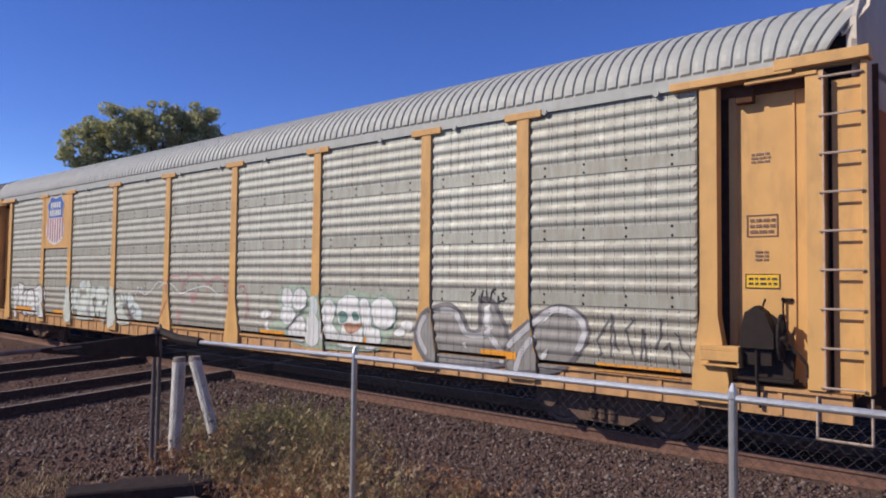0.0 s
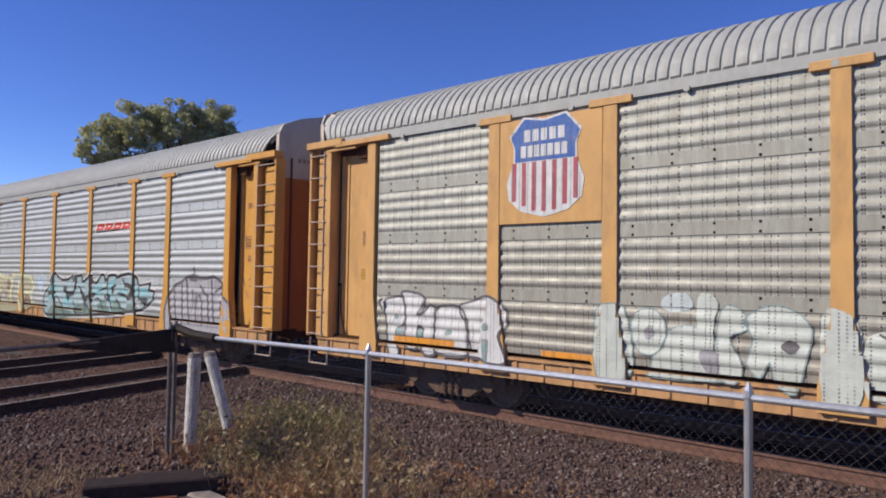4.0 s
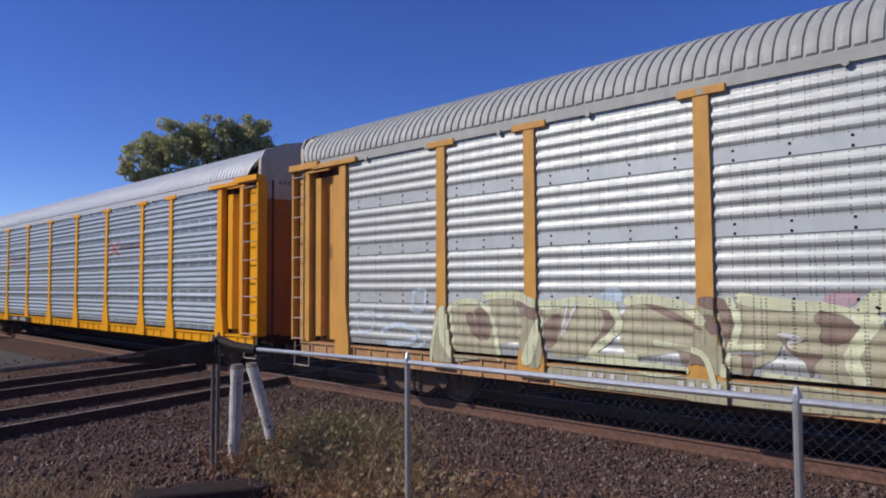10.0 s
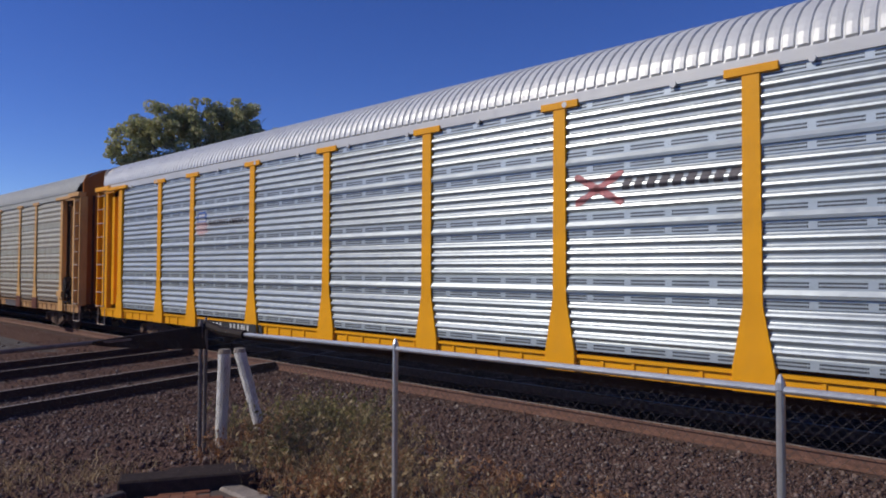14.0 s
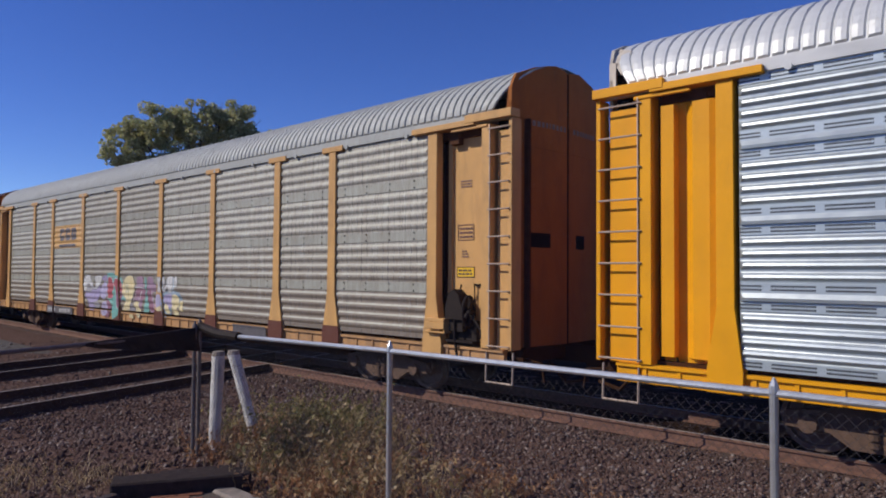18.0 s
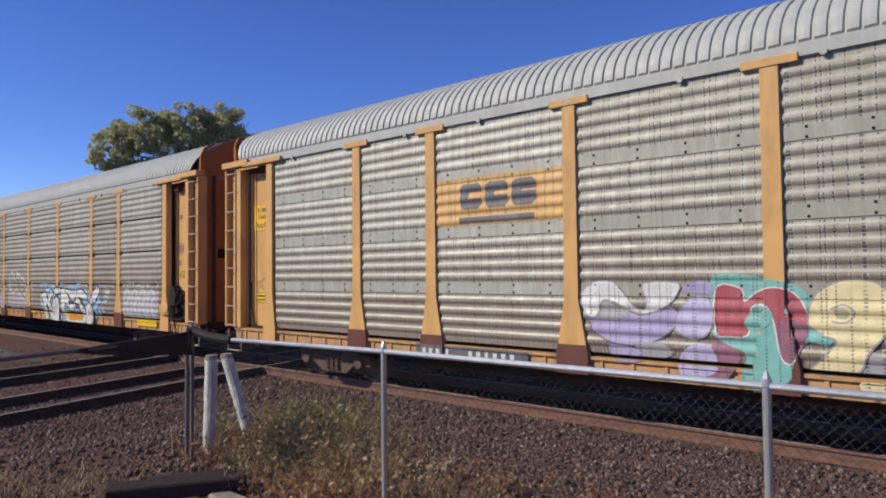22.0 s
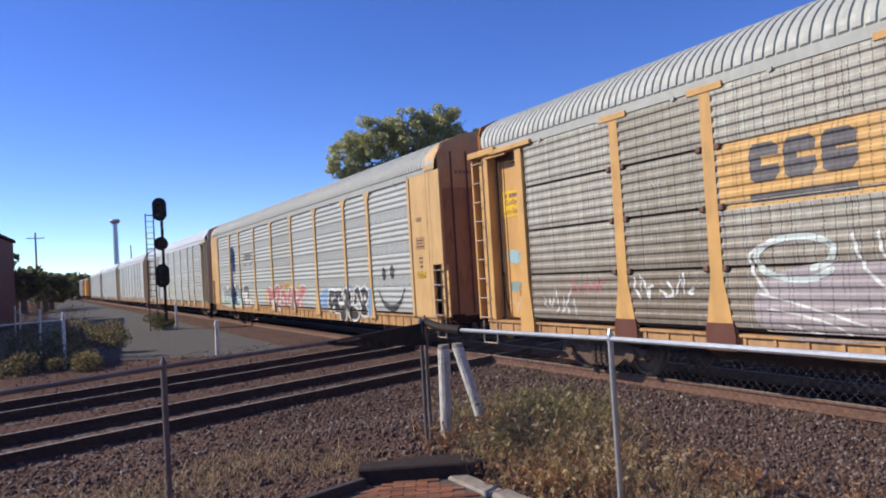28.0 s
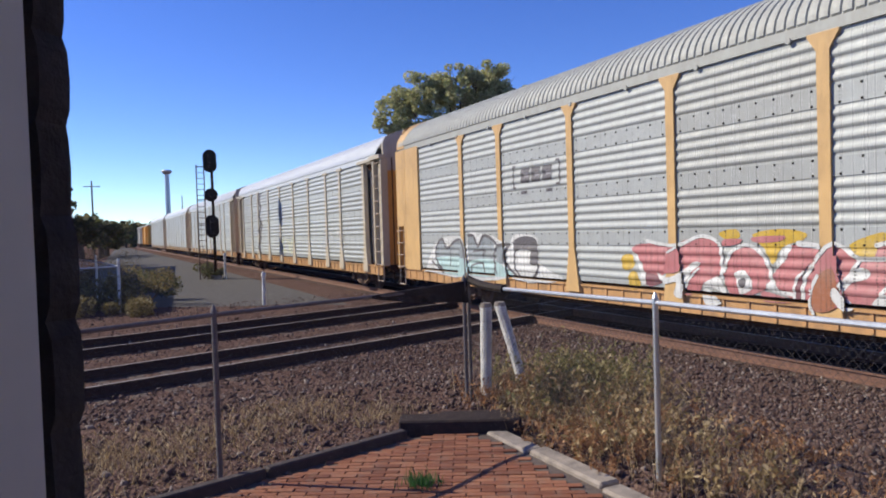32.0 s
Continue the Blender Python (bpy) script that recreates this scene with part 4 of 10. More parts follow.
def rocks(name, centres, sizes, mat, label, seed):
    """Many small angular stones in one mesh."""
    rng = np.random.default_rng(seed)
    base = np.array([(1, 0, 0), (-1, 0, 0), (0, 1, 0), (0, -1, 0), (0, 0, 1), (0, 0, -1)], float)
    tris = np.array([(0, 2, 4), (2, 1, 4), (1, 3, 4), (3, 0, 4), (2, 0, 5), (1, 2, 5), (3, 1, 5), (0, 3, 5)])
    n = len(centres)
    q = rng.normal(size=(n, 4))
    q /= np.linalg.norm(q, axis=1)[:, None]
    w, x, y, z = q.T
    rot = np.stack([np.stack([1 - 2 * (y * y + z * z), 2 * (x * y - z * w), 2 * (x * z + y * w)], -1),
                    np.stack([2 * (x * y + z * w), 1 - 2 * (x * x + z * z), 2 * (y * z - x * w)], -1),
                    np.stack([2 * (x * z - y * w), 2 * (y * z + x * w), 1 - 2 * (x * x + y * y)], -1)], 1)
    pts = base[None] * rng.uniform(0.55, 1.25, (n, 6, 1)) * sizes[:, None, None] * rng.uniform(0.6, 1.2, (n, 1, 3))
    pts = np.einsum("nij,nkj->nki", rot, pts) + centres[:, None, :]
    faces = (tris[None] + 6 * np.arange(n)[:, None, None]).reshape(-1, 3)
    me = bpy.data.meshes.new(name)
    me.vertices.add(n * 6)
    me.vertices.foreach_set("co", pts.reshape(-1))
    me.loops.add(len(faces) * 3)
    me.loops.foreach_set("vertex_index", faces.reshape(-1).astype(np.int32))
    me.polygons.add(len(faces))
    me.polygons.foreach_set("loop_start", np.arange(0, len(faces) * 3, 3, dtype=np.int32))
    me.update(calc_edges=True)
    return tagged(mesh_part(name, me, mat, None), label, "gravel", kind="stuff")


def in_patio(x, y):
    return (y < -7.18) & (x > -5.78) & (x + 5.75 > -0.46 * (y + 8.05))


def ballast():
    rng = np.random.default_rng(11)
    x = np.concatenate([rng.uniform(-15, 1.5, 36000), rng.uniform(-12.5, -5, 9000), rng.uniform(-26, -15, 6000), rng.uniform(-12, 0, 7000)])
    y = np.concatenate([rng.uniform(-7, -0.9, 36000), rng.uniform(-11.5, -5, 9000), rng.uniform(-11, 1, 6000), rng.uniform(-3.2, -1.0, 7000)])
    keep = ~in_patio(x, y) & ~((np.abs(y) < 0.9) & (x > -14))
    x, y = x[keep], y[keep]
    size = rng.gamma(4.0, 0.0054, len(x)).clip(0.008, 0.060)
    z = ground_z(x, y) + size * 0.25
    rocks("ballast", np.stack([x, y, z], -1), size, M_STONE, "loose brown and grey ballast stones", 12)


ballast()


# ---- tracks ----
def rail_section(bm, a, b, side_mat=None):
    """A flat-bottomed rail from a to b along the ground plan, its head at z 0."""
    a, b = Vector((*a, 0)), Vector((*b, 0))
    w = (b - a).normalized()
    u = Vector((-w.y, w.x, 0))
    sec = [(-0.07, -0.18), (0.07, -0.18), (0.07, -0.165), (0.012, -0.14), (0.012, -0.045), (0.037, -0.035), (0.037, -0.004), (0.03, 0.0), (-0.03, 0.0), (-0.037, -0.004), (-0.037, -0.035), (-0.012, -0.045), (-0.012, -0.14), (-0.07, -0.165)]
    r0 = [bm.verts.new(a + u * s + Vector((0, 0, z))) for s, z in sec]
    r1 = [bm.verts.new(b + u * s + Vector((0, 0, z))) for s, z in sec]
    n = len(sec)
    for i in range(n):
        f = bm.faces.new((r0[i], r1[i], r1[(i + 1) % n], r0[(i + 1) % n]))
        f.material_index = 1 if i == 7 else 0
    bm.faces.new(r0[::-1])
    bm.faces.new(r1)


def track(name, origin, angle, lo, hi, label, skip=None):
    """A track through origin at angle degrees; ties and rails from lo to hi metres along it."""
    t = empty(name, pose(*origin, 0, 0, 0, angle), label, "railway track", kind="structure")
    for s in (-1, 1):
        bm = bmesh.new()
        rail_section(bm, (lo, s * 0.755), (hi, s * 0.755))
        r = part("rail", bm, M_RAIL if angle == 0 else M_RAILSHADE, t)
        r.data.materials.append(M_RAILTOP)
    tie = shared(("tie",), "tie", M_TIE, lambda bm: (box(bm, -0.115, 0.115, -1.3, 1.3, -0.36, -0.182), bevelled(bm, 0.012)))
    rng = random.Random(len(name) + int(abs(origin[0])))
    k = int((hi - lo) / 0.52)
    for i in range(k):
        x = lo + 0.26 + i * 0.52
        if -30 < x < 30 or i % 1 == 0 and abs(x) < 45:
            put_part("tie", tie, t, pose(x + rng.uniform(-0.03, 0.03), rng.uniform(-0.05, 0.05), rng.uniform(-0.008, 0.004), 0, 0, rng.uniform(-1, 1)))
    return t


def shade_dark_bed():
    """A ballast bed whose near-black brown paints in the shade under the train."""
    m = Mat("shade_painted_ballast")
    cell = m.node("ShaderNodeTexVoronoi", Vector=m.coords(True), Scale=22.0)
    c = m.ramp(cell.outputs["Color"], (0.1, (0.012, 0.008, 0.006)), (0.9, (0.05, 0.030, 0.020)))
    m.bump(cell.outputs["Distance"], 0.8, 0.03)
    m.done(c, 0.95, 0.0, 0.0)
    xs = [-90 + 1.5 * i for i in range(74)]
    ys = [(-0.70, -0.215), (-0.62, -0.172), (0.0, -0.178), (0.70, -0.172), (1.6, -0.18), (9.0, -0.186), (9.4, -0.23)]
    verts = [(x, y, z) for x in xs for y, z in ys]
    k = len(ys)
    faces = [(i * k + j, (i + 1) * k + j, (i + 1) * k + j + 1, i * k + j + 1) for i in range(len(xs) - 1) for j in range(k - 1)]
    return tagged(raw("ballast_bed", verts, faces, m.mat), "ballast bed under the train with shade painted into its colour", "ballast", kind="structure")


shade_dark_bed()
CROSS = 107.0
main_track = track("main_track", (-14, 0), 0, -420, 60, "rusty main line track on brown ballast")
near_cross = track("crossing_track", (-13.63, -7.0), CROSS, -26, 22, "dark crossing track on timber ties")
far_cross = track("crossing_track", (-17.8, -7.0), CROSS, -26, 22, "dark crossing track on timber ties")


# ---- fence ----
def chain_link(parent, a, b, z0a, z0b, h):
    """Diamond wire netting between two posts."""
    a, b = Vector((a[0], a[1], z0a)), Vector((b[0], b[1], z0b))
    length = (b - a).xy.length
    d = (b - a) / length
    nrm = Vector((-d.y, d.x, 0)).normalized()
    p = 0.0565
    verts, faces = [], []
    def strand(s0, t0, s1, t1):
        p0 = a + d * s0 + Vector((0, 0, t0))
        p1 = a + d * s1 + Vector((0, 0, t1))
        w = (p1 - p0).normalized()
        u = w.cross(nrm) * 0.0011
        v = nrm * 0.0011
        n = len(verts)
        for c in (p0, p1):
            verts.extend([tuple(c + u), tuple(c - 0.5 * u + 0.87 * v), tuple(c - 0.5 * u - 0.87 * v)])
        faces.extend([(n, n + 1, n + 4, n + 3), (n + 1, n + 2, n + 5, n + 4), (n + 2, n, n + 3, n + 5)])
    k = int((length + h) / p)
    for i in range(k):
        s = i * p - h
        for sg in (1, -1):
            s0, t0, s1, t1 = (s, 0.0, s + h, h) if sg > 0 else (s + h, 0.0, s, h)
            pts = sorted([(s0, t0), (s1, t1)])
            (sa, ta), (sb, tb) = pts
            if sb <= 0 or sa >= length:
                continue
            slope = (tb - ta) / (sb - sa)
            if sa < 0:
                ta, sa = ta - slope * sa, 0.0
            if sb > length:
                tb, sb = tb - slope * (sb - length), length
            if sb - sa > 0.02:
                strand(sa, ta, sb, tb)
    raw("netting", verts, faces, M_WIRE, parent, "galvanised diamond netting")


CORNER = (-6.75, -6.80)
RIGHT_POSTS = [(-3.87, -6.83), (-1.19, -6.80), (1.6, -6.78)]
LEFT_POSTS = [(-5.45, -9.62), (-4.15, -12.45)]
TOP = 1.63


def fence(name, posts, tops, label, pipe_mat):
    f = empty(name, None, label, "fence")
    for (x, y), z in zip(posts, tops):
        g = float(ground_z(x, y))
        bm = bmesh.new()
        rod(bm, (x, y, g - 0.3), (x, y, z), 0.021, 10)
        p = part("fence_post", bm, M_OLDPIPE if x < -6 else pipe_mat, f, smooth=False)
        bm = bmesh.new()
        rod(bm, (x, y, z), (x, y, z + 0.035), 0.027, 10, 0.023)
        rod(bm, (x, y, z + 0.035), (x, y, z + 0.075), 0.022, 10, 0.006)
        part("post_cap", bm, M_OLDPIPE if x < -6 else pipe_mat, p)
    for (p, q), (zp, zq) in zip(zip(posts, posts[1:]), zip(tops, tops[1:])):
        gp, gq = float(ground_z(*p)) + 0.05, float(ground_z(*q)) + 0.05
        chain_link(f, p, q, gp, gq, min(zp - gp, zq - gq) - 0.06)
    return f


right_fence = fence("chain_link_fence", [CORNER] + RIGHT_POSTS, [TOP, TOP - 0.02, TOP - 0.01, TOP], "galvanised chain-link fence beside the track", M_FENCE)
left_fence = fence("chain_link_fence", [(CORNER[0] + 0.03, CORNER[1] - 0.07)] + LEFT_POSTS, [TOP - 0.02, TOP - 0.03, TOP - 0.03], "dull chain-link fence round the brick patio", M_OLDPIPE)
run = [(CORNER[0] + 0.55, CORNER[1], TOP - 0.06), (RIGHT_POSTS[0][0], RIGHT_POSTS[0][1], TOP - 0.02), (RIGHT_POSTS[1][0], RIGHT_POSTS[1][1], TOP - 0.01), (2.4, -6.78, TOP)]
for a, b in zip(run, run[1:]):
    bm = bmesh.new()
    rod(bm, a, b, 0.019, 10)
    part("top_rail", bm, M_FENCE, right_fence)
run = [(CORNER[0] + 0.32, CORNER[1] - 0.70, TOP - 0.06), (LEFT_POSTS[0][0], LEFT_POSTS[0][1], TOP - 0.03), (LEFT_POSTS[1][0], LEFT_POSTS[1][1], TOP - 0.03)]
for a, b in zip(run, run[1:]):
    bm = bmesh.new()
    rod(bm, a, b, 0.018, 10)
    part("top_rail", bm, M_OLDPIPE, left_fence)
bm = bmesh.new()
pipe(bm, [(CORNER[0], CORNER[1], TOP - 0.0), (CORNER[0] + 0.35, CORNER[1], TOP - 0.05), (CORNER[0] + 0.75, CORNER[1], TOP - 0.06)], 0.045, 8)
part("rail_sleeve", bm, M_BLACK, right_fence, "black padded sleeve on the top rail")

# ---- patio corner ----
M_BEAM = plain("old_dark_beam", (0.035, 0.024, 0.02), 0.9, 0, 0.4, 14, 0.5, 0.2)
timber = empty("timber_sleeper", None, "dark weathered timber block at the patio corner", "timber")
bm = bmesh.new()
a, b = Vector((-5.86, -8.02)), Vector((-5.34, -7.05))
d = (b - a).normalized()
nn = Vector((-d.y, d.x))
base = [a, b, b + nn * 0.26, a + nn * 0.26]
lo = [bm.verts.new((p.x, p.y, 0.26)) for p in base]
hi = [bm.verts.new((p.x, p.y, 0.475)) for p in base]
bm.faces.new(lo[::-1])
bm.faces.new(hi)
for i in range(4):
    bm.faces.new((lo[i], lo[(i + 1) % 4], hi[(i + 1) % 4], hi[i]))
bevelled(bm, 0.015)
part("beam", bm, M_BEAM, timber)
bm = bmesh.new()
base = [a + d * 0.30 + nn * 0.275, b - d * 0.12 + nn * 0.275, b - d * 0.16 + nn * 0.50, a + d * 0.36 + nn * 0.47]
lo = [bm.verts.new((p.x, p.y, 0.25)) for p in base]
hi = [bm.verts.new((p.x, p.y, 0.44)) for p in base]
bm.faces.new(lo[::-1])
bm.faces.new(hi)
for i in range(4):
    bm.faces.new((lo[i], lo[(i + 1) % 4], hi[(i + 1) % 4], hi[i]))
bevelled(bm, 0.015)
part("beam", bm, M_BEAM, timber)

for x, y, lean, h in ((-6.80, -6.56, (-0.02, -0.02), 0.98), (-7.03, -6.25, (0.27, 0.17), 0.95)):
    g = float(ground_z(x, y))
    post = empty("bollard", pose(x, y, g), "chalky white wooden post leaning by the fence corner", "post", "white posts by the fence")
    bm = bmesh.new()
    k = 7
    ring = []
    rr = random.Random(int(-x * 100))
    for i in range(k + 1):
        t = i / k
        c = (lean[0] * (1 - t), lean[1] * (1 - t), -0.1 + (h + 0.1) * t)
        ring.append([bm.verts.new((c[0] + (0.058 + 0.008 * t) * rr.uniform(0.93, 1.06) * math.cos(a), c[1] + (0.058 + 0.008 * t) * rr.uniform(0.93, 1.06) * math.sin(a), c[2])) for a in [2 * math.pi * q / 12 for q in range(12)]])
    for a, b in zip(ring, ring[1:]):
        for q in range(12):
            bm.faces.new((a[q], a[(q + 1) % 12], b[(q + 1) % 12], b[q]))
    part("shaft", bm, M_WHITE, post)
    bm = bmesh.new()
    rod(bm, (0, 0, h - 0.01), (0.0, 0, h + 0.035), 0.070, 12, 0.058)
    part("cap", bm, M_CONC, post)

# ---- distance ----
def leaf_cloud(name, blobs, count, size, mat, parent, seed, label=""):
    """A crown of many small leaf clumps spread through several lobes."""
    rng = np.random.default_rng(seed)
    w = np.array([b[3] ** 2 for b in blobs])
    pick = rng.choice(len(blobs), count, p=w / w.sum())
    d = rng.normal(size=(count, 3))
    d /= np.linalg.norm(d, axis=1)[:, None]
    rad = rng.uniform(0.35, 1.0, count) ** 0.5
    c = np.array([b[:3] for b in blobs])[pick]
    r = np.array([b[3] for b in blobs])[pick]
    p = c + d * (rad * r)[:, None] * np.array([1, 1, 0.85])
    u = rng.normal(size=(count, 3))
    u /= np.linalg.norm(u, axis=1)[:, None]
    v = np.cross(u, rng.normal(size=(count, 3)))
    v /= np.linalg.norm(v, axis=1)[:, None]
    s = (size * rng.uniform(0.5, 1.4, count))[:, None]
    quad = np.stack([p - u * s, p - v * s * 0.6, p + u * s, p + v * s * 0.6], 1).reshape(-1, 3)
    faces = np.arange(count * 4).reshape(-1, 4)
    return raw(name, quad.tolist(), faces.tolist(), mat, parent, label)


def tree(x, y, h, spread, seed, leaves, label, mat=None, size=0.24, lobes=None):
    t = empty("tree", pose(x, y, -0.2), label, "tree")
    rng = random.Random(seed)
    bm = bmesh.new()
    rod(bm, (0, 0, 0), (0.2, 0, h * 0.4), 0.4, 10, 0.28)
    blobs = list(lobes or [])
    for i in range(0 if lobes else 14):
        a = rng.uniform(0, 6.28)
        rr = spread * rng.uniform(0.15, 0.75)
        z = h * rng.uniform(0.35, 0.84)
        rr *= 1.15 - abs(z / h - 0.6)
        blobs.append((rr * math.cos(a), rr * math.sin(a), z, spread * rng.uniform(0.22, 0.42)))
    for bx, by, bz, br in blobs:
        rod(bm, (0.2, 0, h * rng.uniform(0.22, 0.38)), (bx, by, bz), 0.16, 7, 0.04)
        for _ in range(3):
            rod(bm, (bx * 0.8, by * 0.8, bz * 0.92), (bx + br * rng.uniform(-0.7, 0.7), by + br * rng.uniform(-0.7, 0.7), bz + br * rng.uniform(-0.2, 0.8)), 0.05, 5, 0.015)
    part("trunk", bm, M_BARK, t)
    sub = []
    for bx, by, bz, br in blobs:
        for _ in range(15):
            d = Vector((rng.gauss(0, 1), rng.gauss(0, 1), rng.gauss(0, 1))).normalized() * br * rng.uniform(0.35, 1.1)
            sub.append((bx + d.x, by + d.y, bz + d.z * 0.85, br * rng.uniform(0.2, 0.5)))
    leaf_cloud("crown", sub, leaves, size, mat or M_LEAF, t, seed)
    return t


def signal_mast(x, y):
    s = empty("signal_mast", pose(x, y, -0.2), "black railway signal mast with ladder and three lamp heads", "railway signal")
    bm = bmesh.new()
    rod(bm, (0, 0, 0), (0, 0, 6.9), 0.075, 10)
    part("mast", bm, M_STEEL, s)
    bm = bmesh.new()
    box(bm, -0.25, 0.25, -0.25, 0.25, 0, 0.25)
    part("base", bm, M_CONC, s)
    for z, tall in ((6.45, 0.62), (4.62, 0.36), (2.92, 0.62)):
        bm = bmesh.new()
        disc = [(0.36 * math.cos(a), max(-tall, min(tall, 0.36 * math.sin(a) + (tall - 0.36) * (1 if math.sin(a) > 0 else -1)))) for a in [2 * math.pi * k / 24 for k in range(24)]]
        lo = [bm.verts.new((0.20, -0.12 + u, z + v)) for u, v in disc]
        hi = [bm.verts.new((0.25, -0.12 + u, z + v)) for u, v in disc]
        bm.faces.new(lo[::-1])
        bm.faces.new(hi)
        for k in range(24):
            bm.faces.new((lo[k], lo[(k + 1) % 24], hi[(k + 1) % 24], hi[k]))
        box(bm, -0.12, 0.20, -0.34, 0.10, z - tall * 0.7, z + tall * 0.7)
        for v in ((-0.3, 0.0, 0.3) if tall > 0.5 else (0.0,)):
            rod(bm, (0.25, -0.12, z + v), (0.50, -0.12, z + v + 0.02), 0.13, 10)
        rod(bm, (-0.05, -0.02, z - 0.1), (0.2, -0.12, z - 0.1), 0.05, 6)
        part("signal_head", bm, M_BLACK, s)
    bm = bmesh.new()
    for q in (-0.2, 0.2):
        pipe(bm, [(-0.5, q - 0.55, 0), (-0.45, q - 0.55, 6.3)], 0.035)
    for k in range(20):
        rod(bm, (-0.48, -0.75, 0.3 + k * 0.31), (-0.48, -0.35, 0.3 + k * 0.31), 0.018)
    for z in (1.4, 3.0, 4.4, 6.2):
        pipe(bm, [(-0.48, -0.75, z), (0, 0, z), (-0.48, -0.35, z)], 0.025)
    part("ladder", bm, M_IRON, s)
    return s


signal_mast(-40.4, -4.55)

# ---- paint on the wagons: graffiti, emblems, stencils ----
PAINTS = {}


def spray(name, color, rough=0.6):
    """Sprayed paint, thin and blotchy: the sheet's vents and dirt show through."""
    if name not in PAINTS:
        m = Mat("spray_" + name)
        c = m.ramp(m.noise(5.0, 5, 0.7), (0.25, dark(color, 0.74)), (0.75, dark(color, 1.06)))
        thin = m.ramp(m.noise(1.7, 5, 0.65), (0.48, 0.0), (0.78, 0.25))
        c = m.mix(thin, c, (0.40, 0.39, 0.35))
        speck = m.ramp(m.noise(30.0, 3, 0.7, (1.6, 1, 0.5)), (0.58, 0.0), (0.75, 0.6))
        c = m.mix(speck, c, (0.33, 0.30, 0.26))
        sx = m.node("ShaderNodeSeparateXYZ", Vector=m.coords())
        a = m.math("MINIMUM", m.math("PINGPONG", sx.outputs["X"], 0.075), m.math("PINGPONG", m.math("ADD", sx.outputs["X"], 0.088), 0.19))
        slot = m.math("MULTIPLY", m.math("LESS_THAN", a, 0.011), m.math("LESS_THAN", m.math("PINGPONG", sx.outputs["Z"], 0.022), 0.0125))
        gate = m.ramp(m.noise(6.0, 3, 0.6, (1, 0.01, 0.35)), (0.40, 0.1), (0.52, 0.7))
        c = m.mix(m.math("MULTIPLY", slot, gate), c, (0.06, 0.055, 0.05))
        PAINTS[name] = m.done(c, rough, 0.0, 0.3)
    return PAINTS[name]


W = spray("white", (0.66, 0.66, 0.63))
K = spray("black", (0.03, 0.03, 0.032))
DG = spray("dark_grey", (0.12, 0.11, 0.115))
GR = spray("grey", (0.33, 0.32, 0.33))
LIL = spray("grey_lilac", (0.42, 0.41, 0.43))
PALEBLUE = spray("pale_blue", (0.33, 0.50, 0.54))
GREYGREEN = spray("grey_green", (0.25, 0.33, 0.31))
TEAL = spray("teal", (0.26, 0.52, 0.55))
GREEN = spray("dull_green", (0.13, 0.24, 0.20))
CREAM = spray("cream_green", (0.69, 0.71, 0.45))
OLIVE = spray("khaki", (0.44, 0.41, 0.26))
BROWN = spray("brown", (0.20, 0.11, 0.085))
TAUPE = spray("taupe", (0.25, 0.175, 0.13))
ROSEPALE = spray("pale_rose", (0.52, 0.36, 0.38))
SKY = spray("light_blue", (0.27, 0.50, 0.72))
BLUE = spray("blue", (0.05, 0.13, 0.40))
RED = spray("red", (0.40, 0.08, 0.10))
ROSE = spray("dull_red", (0.47, 0.17, 0.17))
PURPLE = spray("purple", (0.37, 0.32, 0.50))
MAROON = spray("maroon", (0.27, 0.12, 0.17))
AQUA = spray("aqua", (0.20, 0.46, 0.41))
BUTTER = spray("butter", (0.72, 0.62, 0.34))
OCHRE = spray("ochre", (0.55, 0.36, 0.04))
VERM = spray("orange_red", (0.60, 0.05, 0.015))
TANP = spray("tan", (0.62, 0.37, 0.13))
AMBER = spray("amber", (0.75, 0.30, 0.015))
MAUVE = spray("mauve", (0.34, 0.22, 0.30))
MAUVEGREY = spray("mauve_grey", (0.36, 0.31, 0.32))
LAV = spray("lavender", (0.46, 0.42, 0.60))
GREYBLUE = spray("grey_blue", (0.22, 0.30, 0.37))
SKYPALE = spray("pale_sky", (0.55, 0.66, 0.72))
MINTW = spray("mint_grey_white", (0.54, 0.60, 0.57))
SOFTBLUE = spray("soft_blue", (0.20, 0.34, 0.56))
GREENISH = spray("pale_green_overspray", (0.33, 0.40, 0.30))
TERRA = spray("terracotta", (0.42, 0.23, 0.14))
SMOKE = spray("smoky_grey", (0.25, 0.235, 0.215))
ASH = spray("ash_grey", (0.46, 0.455, 0.45))
AQUAGREY = spray("aqua_grey", (0.36, 0.48, 0.49))
SEAGREEN = spray("sea_green", (0.19, 0.28, 0.23))
SIGN = paint("sign_yellow", (0.80, 0.48, 0.012), 0.25)


